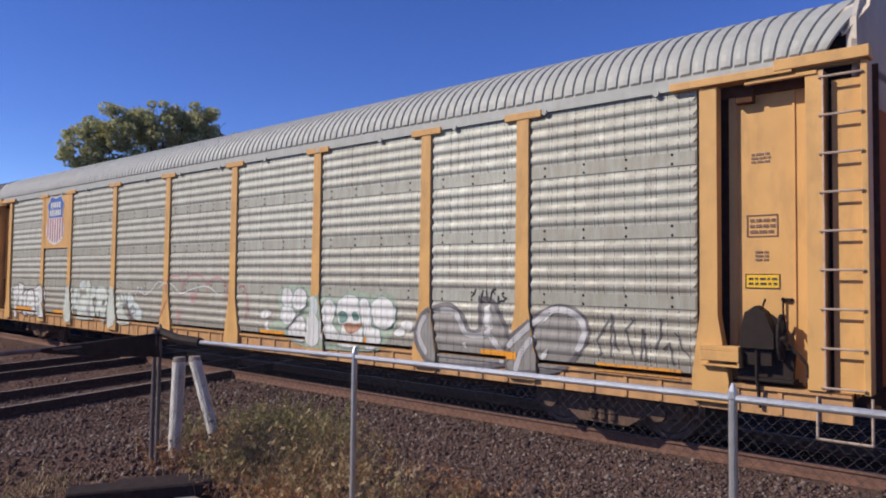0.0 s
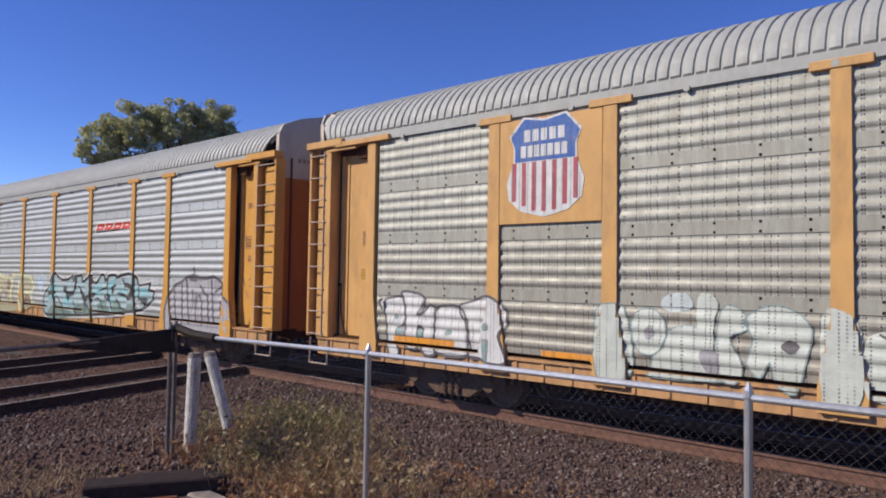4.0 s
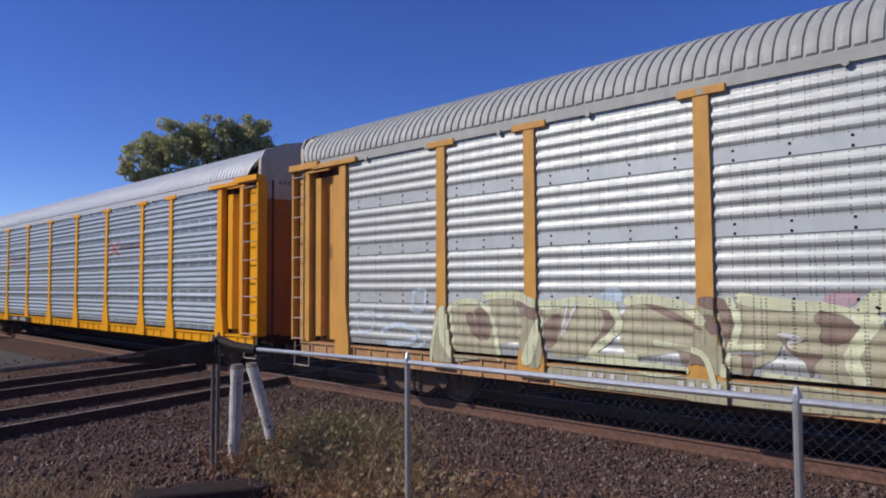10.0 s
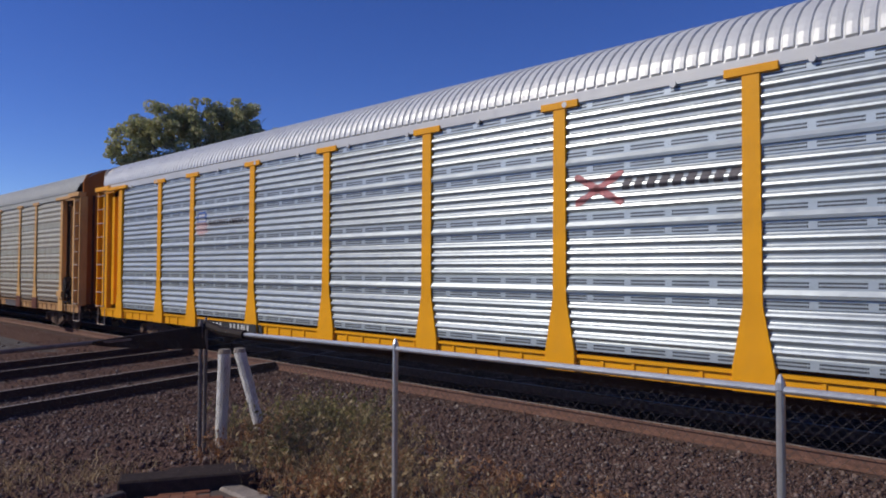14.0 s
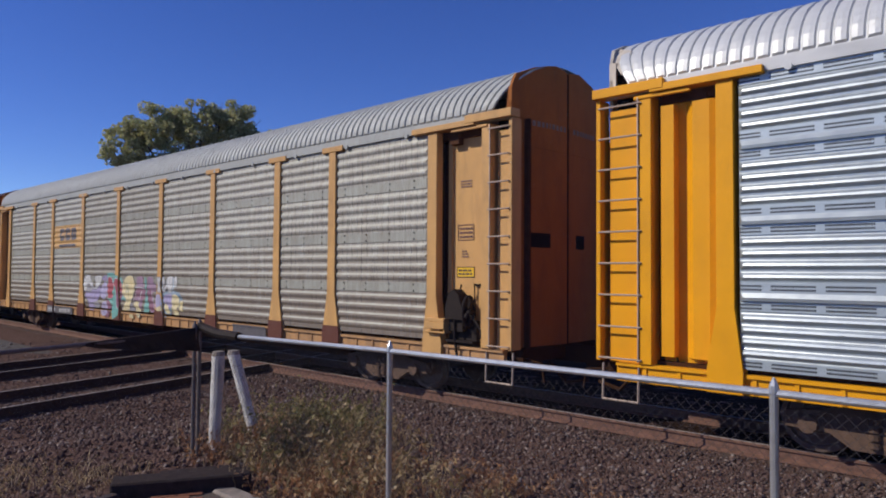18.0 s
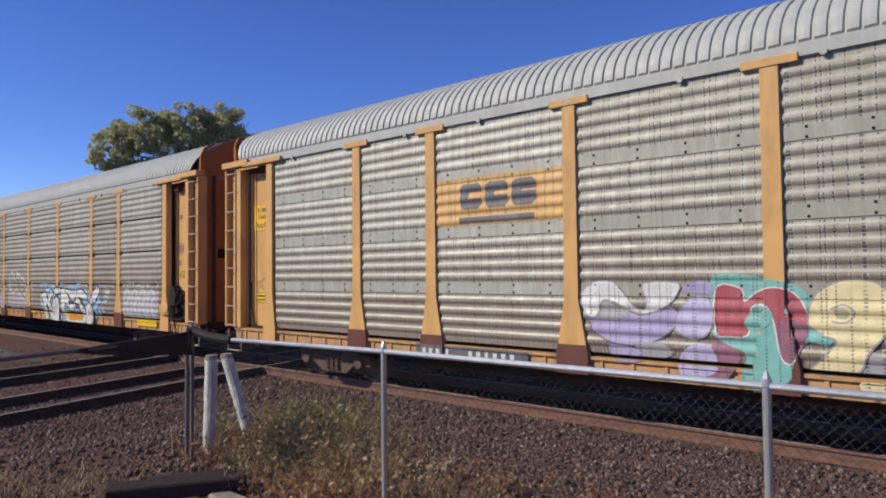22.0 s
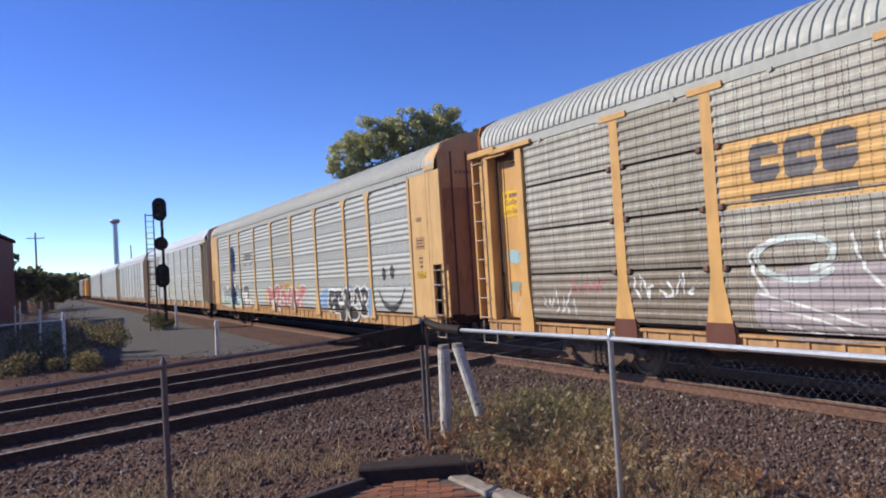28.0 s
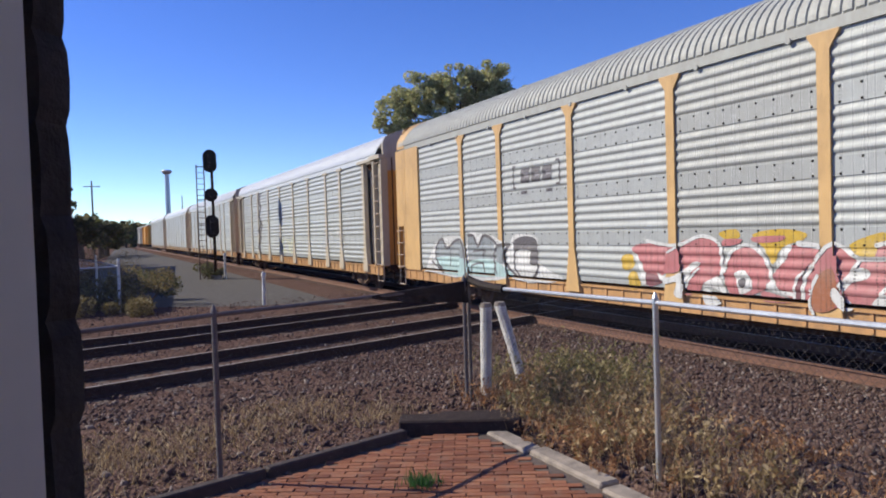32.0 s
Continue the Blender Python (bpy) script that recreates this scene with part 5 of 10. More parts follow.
def strip(pts, w, closed=False):
    """A brush stroke through pts (x, z): mitred quads side by side, with round ends."""
    pts = [p for i, p in enumerate(pts) if i == 0 or math.dist(p, pts[i - 1]) > 1e-4]
    n = len(pts)
    dirs = []
    for i in range(n if closed else n - 1):
        a, b = pts[i], pts[(i + 1) % n]
        d = math.dist(a, b) or 1.0
        dirs.append(((b[0] - a[0]) / d, (b[1] - a[1]) / d))
    left, right = [], []
    for i in range(n):
        p = dirs[(i - 1) % len(dirs)] if closed or i else dirs[0]
        q = dirs[i % len(dirs)] if closed or i < n - 1 else dirs[-1]
        mx, mz = -(p[1] + q[1]), p[0] + q[0]
        k = math.hypot(mx, mz)
        mx, mz = (mx / k, mz / k) if k > 0.2 else (-q[1], q[0])
        grow = w / 2 / max(0.6, mx * -q[1] + mz * q[0])
        left.append((pts[i][0] + mx * grow, pts[i][1] + mz * grow))
        right.append((pts[i][0] - mx * grow, pts[i][1] - mz * grow))
    out = [[left[i], right[i], right[(i + 1) % n], left[(i + 1) % n]] for i in range(n if closed else n - 1)]
    if not closed:
        for c, d, l, r in ((pts[0], (-dirs[0][0], -dirs[0][1]), left[0], right[0]), (pts[-1], dirs[-1], right[-1], left[-1])):
            turn = math.atan2(d[1], d[0])
            out.append([l] + [(c[0] + w / 2 * math.cos(turn + a), c[1] + w / 2 * math.sin(turn + a)) for a in (-1.0, -0.5, 0.0, 0.5, 1.0)] + [r])
    return out


def oval(x, z, rx, rz, n=20, wob=0.0, seed=0):
    r = random.Random(seed)
    k = [1 + r.uniform(-wob, wob) for _ in range(n)]
    return [(x + rx * k[i] * math.cos(2 * math.pi * i / n), z + rz * k[i] * math.sin(2 * math.pi * i / n)) for i in range(n)]


def arc(x, z, rx, rz, a0, a1, n=12):
    return [(x + rx * math.cos(radians(a0 + (a1 - a0) * i / n)), z + rz * math.sin(radians(a0 + (a1 - a0) * i / n))) for i in range(n + 1)]


def smooth(pts, n=4, closed=True):
    """A rounded line through pts."""
    out, k = [], len(pts)
    for i in range(k if closed else k - 1):
        p0, p1, p2, p3 = [pts[(i + d) % k] if closed else pts[min(max(i + d, 0), k - 1)] for d in (-1, 0, 1, 2)]
        for j in range(n):
            t = j / n
            out.append(tuple(0.5 * (2 * b + (c - a) * t + (2 * a - 5 * b + 4 * c - d) * t * t + (3 * b - a - 3 * c + d) * t ** 3) for a, b, c, d in zip(p0, p1, p2, p3)))
    return out if closed else out + [pts[-1]]


def rect(x0, x1, z0, z1, slant=0.0):
    return [(x0, z0), (x1, z0), (x1 + slant, z1), (x0 + slant, z1)]


def words(text, x0, x1, z0, z1, bold=0.0, shear=0.0):
    """The text's own outlines as triangles, fitted into a box."""
    cu = bpy.data.curves.new("lettering", "FONT")
    cu.body, cu.size, cu.offset, cu.resolution_u, cu.shear = text, 1.0, bold, 3, shear
    ob = bpy.data.objects.new("lettering", cu)
    scene.collection.objects.link(ob)
    me = ob.to_mesh()
    co = [(v.co.x, v.co.y) for v in me.vertices]
    xs, ys = [c[0] for c in co], [c[1] for c in co]
    sx, sz = (x1 - x0) / (max(xs) - min(xs)), (z1 - z0) / (max(ys) - min(ys))
    out = [[(x0 + (co[i][0] - min(xs)) * sx, z0 + (co[i][1] - min(ys)) * sz) for i in p.vertices] for p in me.polygons]
    ob.to_mesh_clear()
    bpy.data.objects.remove(ob)
    bpy.data.curves.remove(cu)
    return out


SPLIT = ("graffiti_fill", "graffiti_halo", "graffiti_shade", "graffiti_eyes", "graffiti_dots", "reflector", "wagon_number", "emblem_lettering", "emblem_stripe", "patched_sill", "emblem_notch")


def on_side(n, name, shapes, mat, layer=1, label=""):
    """Lays flat shapes on wagon n's side so that they follow its ribs and posts."""
    if len(shapes) > 1:
        groups = [[s] for s in shapes] if name in SPLIT else touching(shapes)
        if len(groups) > 1:
            return [lay(n, name, g, mat, layer, label) for g in groups][0]
    return lay(n, name, shapes, mat, layer, label)


def touching(shapes):
    """Sorts flat shapes into groups whose boxes overlap."""
    groups = []
    for s in shapes:
        b = [min(p[0] for p in s) - 0.004, max(p[0] for p in s) + 0.004, min(p[1] for p in s) - 0.004, max(p[1] for p in s) + 0.004]
        hit = [g for g in groups if any(b[0] < q[1] and b[1] > q[0] and b[2] < q[3] and b[3] > q[2] for q in g[1])]
        one = ([s], [b])
        for g in hit:
            one = (g[0] + one[0], g[1] + one[1])
            groups.remove(g)
        groups.append(one)
    return [g[0] for g in groups]


FLAT = {0: (-9.10, -7.28, 2.98, 4.62)}


LAID = []


def lay(n, name, shapes, mat, layer, label):
    style = TRAIN[n + 1][0]
    kind = SPECS[style]["kind"]
    fork = SPECS[style]["post"] == "fork"
    posts = FORK_POSTS if fork else LONG_POSTS if n == 0 else NEW_POSTS if kind == "wide" else POSTS
    bm = bmesh.new()
    if n == 4 and not name.startswith("emblem"):
        shapes = [[((x + 0.06) / 1.015, z) for x, z in pts] for pts in shapes]
    for pts in shapes:
        vs = [bm.verts.new((x, 0.0, z)) for x, z in pts]
        try:
            bm.faces.new(vs)
        except ValueError:
            pass
    bm.normal_update()
    bmesh.ops.triangulate(bm, faces=bm.faces[:])
    xs, zs = [v.co.x for v in bm.verts], [v.co.z for v in bm.verts]
    lo, hi = min(zs), max(zs)
    cuts = sorted({round(z, 3) for z, _ in PROFILES[kind]} | {0.925, 0.975, 1.035, 1.2, 1.4, 1.6, 1.78})
    last = -9
    for z in cuts:
        if lo < z < hi and z - last > 0.003:
            last = z
            bmesh.ops.bisect_plane(bm, geom=bm.verts[:] + bm.edges[:] + bm.faces[:], plane_co=(0, 0, z), plane_no=(0, 0, 1))
    for p in posts:
        for dx in (-0.26, -0.21, -0.16, -0.11, 0.11, 0.16, 0.21, 0.26):
            if min(xs) < p + dx < max(xs) and (abs(dx) < 0.12 or lo < 1.7):
                bmesh.ops.bisect_plane(bm, geom=bm.verts[:] + bm.edges[:] + bm.faces[:], plane_co=(p + dx, 0, 0), plane_no=(1, 0, 0))
    low_edge = 0.645 if SPECS[style]["sill"] is M_SILL and not SPECS[style].get("foot") else 0.725
    if lo < low_edge < hi:
        bmesh.ops.bisect_plane(bm, geom=bm.verts[:] + bm.edges[:] + bm.faces[:], plane_co=(0, 0, low_edge), plane_no=(0, 0, 1), clear_inner=True)
    bmesh.ops.delete(bm, geom=[f for f in bm.faces if 0.975 < f.calc_center_median().z < 1.035 and not any(abs(f.calc_center_median().x - p) < 0.26 for p in posts)], context="FACES")

    def zone(f):
        c = f.calc_center_median()
        half = 0.11 if c.z > 1.78 else 0.11 + (1.78 - c.z) / 0.78 * 0.15
        if n in FLAT and FLAT[n][0] < c.x < FLAT[n][1] and FLAT[n][2] < c.z < FLAT[n][3]:
            return 4
        if any(abs(c.x - p) < min(half, 0.26) for p in posts) or abs(abs(c.x) - 11.76) < 0.12:
            return 0
        return 2 if c.z > 1.035 else 1 if c.z > 0.925 else 3

    zones = {f: zone(f) for f in bm.faces}
    bmesh.ops.split_edges(bm, edges=[e for e in bm.edges if len({zones[f] for f in e.link_faces}) > 1])
    LAID.append(n)
    out = 0.0025 * layer + 0.002 + 0.0001 * (len(LAID) % 20)
    for f in bm.faces:
        k = zone(f)
        for v in f.verts:
            v.co.y = (SIDE - 0.057, SIDE - 0.022, SIDE - lift_at(kind, v.co.z), SIDE - 0.004, SIDE - 0.046)[k] - out
    bm.normal_update()
    bmesh.ops.reverse_faces(bm, faces=[f for f in bm.faces if f.normal.y > 0])
    return part(name, bm, mat, CARS[n + 1][1], label)


def piece(n, pts, mat, layer, label="", line=None, w=0.03):
    """One rounded sprayed shape, with a thin outline where line is given."""
    shape = smooth(pts, 3)
    on_side(n, "graffiti_fill", [shape], mat, layer, label)
    if line:
        on_side(n, "graffiti_outline", strip(shape, w, True), line, layer + 1)


def stroke(n, pts, mat, layer, w, label=""):
    on_side(n, "graffiti_stroke", strip(smooth(pts, 3, False), w), mat, layer, label)


def outlined(n, pts, layer, label=""):
    """A white letter with a heavy black outline."""
    shape = smooth(pts, 3)
    on_side(n, "graffiti_outline", strip(shape, 0.11, True), K, 2)
    on_side(n, "graffiti_lettering", [shape], W, layer, label)


def bordered(n, pts, fill, rim, label=""):
    """A letter with a broad pale border."""
    shape = smooth(pts, 3)
    on_side(n, "graffiti_border", strip(shape, 0.17, True), rim, 3)
    on_side(n, "graffiti_lettering", [shape], fill, 5, label)


def marks(n, x, z, w, h, rows, mat, seed=0, layer=2, name="stencil"):
    """Lettering too small to read: short bars."""
    r = random.Random(seed)
    out = []
    for i in range(rows):
        zz = z + h * (i + 0.2) / rows
        xx = x
        while xx < x + w - 0.02:
            d = r.uniform(0.04, 0.14)
            out.append(rect(xx, min(xx + d, x + w), zz, zz + 0.55 * h / rows))
            xx += d + 0.03
    return on_side(n, name, out, mat, layer)


def plate(n, name, x0, x1, z0, z1, y, face, ink, rows, frame=None, seed=0):
    """A stencilled box or placard on a door leaf."""
    car = CARS[n + 1][1]
    p = empty(name)
    p.parent = car
    if face:
        bm = bmesh.new()
        box(bm, x0, x1, y - 0.004, y + 0.004, z0, z1)
        part("placard_face", bm, face, p)
    bm = bmesh.new()
    if frame:
        t = 0.012
        for a, b, c, d in ((x0, x1, z0, z0 + t), (x0, x1, z1 - t, z1), (x0, x0 + t, z0, z1), (x1 - t, x1, z0, z1)):
            box(bm, a, b, y - 0.008, y - 0.004, c, d)
    r = random.Random(seed)
    for i in range(rows):
        zz = z0 + 0.03 + (z1 - z0 - 0.06) * (i + 0.2) / rows
        xx = x0 + 0.04
        while xx < x1 - 0.06:
            d = r.uniform(0.03, 0.10)
            box(bm, xx, min(xx + d, x1 - 0.03), y - 0.008, y - 0.003, zz, zz + 0.5 * (z1 - z0 - 0.06) / rows)
            xx += d + 0.02
    part("placard_print", bm, ink, p)["kind"] = "stuff"


def door_stencils(n, side, placard=True):
    y = -1.293
    s = side
    def xr(a, b):
        return (a, b) if s > 0 else (-b, -a)
    plate(n, "stencil_box", *xr(12.14, 12.50), 2.75, 3.02, y, None, BROWN, 3, BROWN, n)
    plate(n, "stencil_lines", *xr(12.16, 12.48), 3.62, 3.82, y, None, BROWN, 3, None, n + 3)
    plate(n, "stencil_lines", *xr(12.2, 12.42), 2.42, 2.62, y, None, BROWN, 3, None, n + 5)
    if placard:
        plate(n, "warning_placard", *xr(12.12, 12.52), 2.12, 2.30, y, SIGN, K, 2, K, n + 7)


# first wagon: shield emblem, bubble letters, dark outlines
for n, x0, x1, z0, z1, m, text in ((0, -9.09, -7.30, 3.0, 4.60, M_TAN, "plain tan emblem plate"),):
    bm = bmesh.new()
    box(bm, x0, x1, SIDE - 0.046, SIDE - 0.005, z0, z1)
    part("emblem_panel", bevelled(bm, 0.006), m, CARS[n + 1][1], text)
SHIELD = [(-0.36, 0.73), (0.0, 0.67), (0.36, 0.73), (0.61, 0.47), (0.53, 0.30), (0.53, 0.08), (0.65, -0.22), (0.61, -0.47), (0.40, -0.64), (0.0, -0.73)]
SHIELD = SHIELD + [(-a, b) for a, b in SHIELD[-2:2:-1]]


def shield(n, x, z, k):
    on_side(n, "emblem", [[(x + a * k * 1.05, z + b * k * 1.05) for a, b in SHIELD]], W, 2, "white, red and blue shield emblem")
    top = [(a, b) for a, b in SHIELD if b > 0.07]
    on_side(n, "emblem_field", [[(x + a * k, z + b * k) for a, b in top]], BLUE, 3)
    reds = []
    for i in range(7):
        a = -0.54 + i * 0.18
        low = -0.68 + 0.42 * max(0.0, abs(a) - 0.15)
        reds.append([(x + (a - 0.038) * k, z + 0.07 * k), (x + (a + 0.038) * k, z + 0.07 * k), (x + (a + 0.038) * k, z + low * k), (x + (a - 0.038) * k, z + low * k)])
    on_side(n, "emblem_stripe", reds, RED, 3)
    on_side(n, "emblem_lettering", [rect(x + a * k, x + (a + 0.11) * k, z + 0.38 * k, z + 0.56 * k) for a in (-0.36, -0.21, -0.06, 0.09, 0.24)] + [rect(x + a * k, x + (a + 0.095) * k, z + 0.14 * k, z + 0.32 * k) for a in (-0.42, -0.30, -0.18, -0.06, 0.06, 0.18, 0.30)], W, 4)


shield(0, -8.26, 3.86, 1.0)
piece(0, [(2.98, 1.75), (3.15, 2.01), (3.95, 2.01), (4.07, 1.75), (4.33, 1.89), (4.79, 1.82), (5.13, 1.96), (5.72, 1.9), (6.23, 1.92), (6.39, 1.66), (6.36, 1.36), (6.03, 0.99), (5.65, 0.88), (3.87, 0.84), (3.18, 1.03), (2.81, 0.95), (2.68, 1.17), (3.05, 1.38)], GREENISH, 1, "faint green overspray")
piece(0, [(3.32, 1.13), (3.52, 1.37), (3.75, 1.44), (3.88, 1.35), (3.9, 1.09), (3.85, 0.94), (3.59, 0.95), (3.36, 1)], W, 3, "white bubble graffiti with green shading", line=GREYGREEN, w=0.02)
piece(0, [(3.12, 1.75), (3.15, 1.92), (3.29, 1.99), (3.46, 1.9), (3.49, 1.72), (3.42, 1.59), (3.2, 1.62)], W, 3, line=GREYGREEN, w=0.02)
piece(0, [(3.49, 1.77), (3.53, 1.9), (3.68, 1.98), (3.87, 1.93), (3.94, 1.79), (3.88, 1.63), (3.72, 1.55), (3.56, 1.57), (3.47, 1.66)], W, 5, line=GREYGREEN, w=0.02)
piece(0, [(3.08, 1.43), (3.16, 1.59), (3.46, 1.59), (3.58, 1.46), (3.5, 1.32), (3.31, 1.24), (3.15, 1.3)], W, 4, line=GREYGREEN, w=0.02)
piece(0, [(4.05, 1.75), (4.17, 1.84), (4.3, 1.72), (4.29, 1.5), (4.07, 1.51)], MINTW, 3)
piece(0, [(3.93, 1.26), (3.99, 1.44), (4.13, 1.54), (4.29, 1.42), (4.38, 1.21), (4.33, 0.95), (4.17, 0.87), (3.98, 0.96)], W, 4)
piece(0, [(4.39, 1.63), (4.54, 1.77), (4.71, 1.75), (4.78, 1.57), (4.7, 1.32), (4.9, 1.17), (4.86, 1), (4.56, 0.97), (4.38, 1.08)], W, 4, line=GREYGREEN, w=0.02)
piece(0, [(5.43, 1.77), (5.54, 1.84), (5.68, 1.76), (5.74, 1.55), (5.77, 1.32), (5.94, 1.29), (5.99, 1.1), (5.84, 0.94), (5.6, 0.91), (5.55, 1.22), (5.48, 1.45)], W, 3, line=GREYGREEN, w=0.02)
piece(0, [(5.74, 1.7), (5.85, 1.82), (6.02, 1.88), (6.23, 1.8), (6.35, 1.66), (6.32, 1.43), (6.15, 1.31), (5.94, 1.31), (5.79, 1.43)], W, 5, line=GREYGREEN, w=0.02)
piece(0, [(4.81, 1.66), (4.94, 1.83), (5.18, 1.89), (5.38, 1.83), (5.44, 1.65), (5.46, 1.45), (5.54, 1.22), (5.48, 0.99), (5.14, 0.9), (4.86, 0.96), (4.95, 1.25), (4.85, 1.41)], W, 5, line=GREYGREEN, w=0.02)
piece(0, [(2.44, 1.44), (2.57, 1.52), (2.77, 1.46), (2.68, 1.36), (2.48, 1.33)], W, 3)
piece(0, [(2.58, 1.21), (2.65, 1.28), (2.71, 1.13), (2.62, 1.09)], W, 3)
piece(0, [(6.48, 1.41), (6.55, 1.47), (6.71, 1.46), (6.77, 1.38), (6.69, 1.3), (6.56, 1.32)], W, 3)
piece(0, [(6.32, 1.28), (6.48, 1.35), (6.57, 1.29), (6.52, 1.21), (6.36, 1.21)], W, 3)
piece(0, [(4.87, 1.49), (4.94, 1.58), (5.09, 1.55), (5.11, 1.41), (4.95, 1.36)], GREEN, 8)
piece(0, [(5.24, 1.52), (5.32, 1.59), (5.41, 1.53), (5.41, 1.43), (5.28, 1.42)], GREEN, 8)
piece(0, [(5.01, 1.3), (5.14, 1.37), (5.37, 1.36), (5.53, 1.39), (5.42, 1.25), (5.19, 1.17)], TERRA, 8)
stroke(0, [(3.32, 1.16), (3.52, 1.32), (3.8, 1.54), (3.94, 1.66)], DG, 8, 0.025)
LEFT = smooth([(7.32, 0.81), (6.97, 0.98), (6.85, 1.26), (6.99, 1.59), (7.31, 1.75), (7.61, 1.76), (7.84, 1.59), (7.94, 1.4), (8.17, 1.41), (8.19, 1.86), (8.43, 1.85), (8.58, 1.62), (8.7, 1.38), (8.65, 0.92)])
RIGHT = smooth([(8.71, 1.23), (9.07, 1.54), (9.36, 1.74), (9.66, 1.82), (9.96, 1.71), (10.07, 1.47), (9.94, 1.2), (9.62, 0.92), (8.86, 0.81), (8.7, 0.88)])
on_side(0, "graffiti_fill", [LEFT, RIGHT], SMOKE, 1, "smoky grey graffiti fill")
for pts in (LEFT, RIGHT):
    on_side(0, "graffiti_outline", strip(pts, 0.075, True), DG, 2, "dark grey rounded graffiti outline")
on_side(0, "graffiti_shine", strip(smooth([(7.39, 1.68), (7.69, 1.65), (7.91, 1.33), (8.35, 1.37), (8.36, 1.69)], 3, False), 0.09), ASH, 3)
on_side(0, "graffiti_shine", strip(smooth([(8.33, 1.37), (8.55, 1.14), (8.61, 0.95)], 3, False), 0.09), ASH, 3)
on_side(0, "graffiti_shine", strip(smooth([(7.09, 0.99), (6.92, 1.28), (7.05, 1.55)], 3, False), 0.09), ASH, 3)
on_side(0, "graffiti_shine", strip(smooth([(8.74, 1.19), (9.36, 1.69), (9.66, 1.77), (9.94, 1.66), (10.02, 1.46), (9.92, 1.24)], 3, False), 0.09), ASH, 3)
on_side(0, "graffiti_shine", strip(smooth([(8.89, 0.86), (9, 1.13), (9.18, 1.34)], 3, False), 0.09), ASH, 3)
on_side(0, "graffiti_eyes", [[(8.35, 1.01), (8.48, 1.06), (8.45, 0.96)], [(9.27, 1.08), (9.43, 1.21), (9.41, 1.11), (9.32, 1.01)], [(7.83, 1.17), (7.91, 1.2), (7.9, 1.09)], [(8.27, 1.76), (8.37, 1.81), (8.36, 1.45), (8.25, 1.46)], [(9.4, 1.67), (9.53, 1.73), (9.31, 1.55)]], W, 4)


def scrawl(n, x0, x1, z0, z1, mat, w, seed, layer=3, loops=7, label=""):
    """A quick tag of jagged strokes."""
    r = random.Random(seed)
    out = []
    for i in range(loops):
        x = x0 + (x1 - x0) * i / loops
        k = (x1 - x0) / loops
        pts = [(x + k * r.uniform(0, 1.1), z0 + (z1 - z0) * r.uniform(0, 1)) for _ in range(4)]
        pts.sort(key=lambda p: p[0] if i % 2 else p[1])
        out += strip(pts, w)
    return on_side(n, "graffiti_tag", out, mat, layer, label)


scrawl(0, 10.2, 11.5, 1.1, 1.8, DG, 0.022, 4, label="thin dark tag")
scrawl(0, 8.0, 8.7, 1.8, 2.05, K, 0.02, 5)

shape = smooth([(-11.73, 1.73), (-11.5, 1.79), (-11.22, 1.82), (-11.13, 1.65), (-11.13, 1.4), (-11.21, 1.3), (-11.33, 1.25), (-11.31, 1.03), (-11.29, 0.78), (-11.53, 0.8), (-11.58, 1.33), (-11.66, 1.59)], 3)
on_side(0, "graffiti_lettering", [shape], W, 3, "white block graffiti letter with dark outline")
on_side(0, "graffiti_outline", strip(shape, 0.045, True), DG, 4)
shape = smooth([(-11.22, 1.88), (-11.12, 1.92), (-10.82, 1.89), (-10.69, 1.83), (-10.68, 1.74), (-10.77, 1.61), (-10.82, 1.53), (-10.69, 1.56), (-10.54, 1.7), (-10.43, 1.64), (-10.44, 1.31), (-10.42, 0.89), (-10.71, 0.89), (-10.69, 1.28), (-10.83, 1.3), (-10.81, 0.96), (-11.12, 0.98), (-11.11, 1.4), (-11.15, 1.75)], 3)
on_side(0, "graffiti_lettering", [shape], W, 3, "white block graffiti letter with dark outline")
on_side(0, "graffiti_outline", strip(shape, 0.045, True), DG, 4)
shape = smooth([(-10.38, 1.64), (-10.17, 1.71), (-9.91, 1.7), (-9.75, 1.54), (-9.7, 1.29), (-9.7, 0.92), (-10.4, 0.92), (-10.42, 1.31)], 3)
on_side(0, "graffiti_lettering", [shape], W, 3, "white block graffiti letter with dark outline")
on_side(0, "graffiti_outline", strip(shape, 0.045, True), DG, 4)
shape = smooth([(-9.9, 1.69), (-9.61, 1.8), (-9.32, 1.89), (-9.1, 1.81), (-8.94, 1.66), (-8.94, 1.44), (-9.07, 1.27), (-8.91, 0.88), (-9.24, 0.84), (-9.32, 0.86), (-9.42, 0.9), (-9.69, 0.92), (-9.72, 1.37)], 3)
on_side(0, "graffiti_lettering", [shape], W, 3, "white block graffiti letter with dark outline")
on_side(0, "graffiti_outline", strip(shape, 0.045, True), DG, 4)
on_side(0, "graffiti_shade", [[(-11.33, 1.26), (-11.13, 1.32), (-11.14, 1.07), (-11.31, 1.03)], [(-10.82, 1.29), (-10.69, 1.27), (-10.73, 0.93), (-10.8, 0.96)], [(-9.4, 1.22), (-9.26, 1.21), (-9.28, 0.84), (-9.37, 0.91)], [(-10.82, 1.55), (-10.77, 1.61), (-10.68, 1.71), (-10.72, 1.57)]], GR, 5)
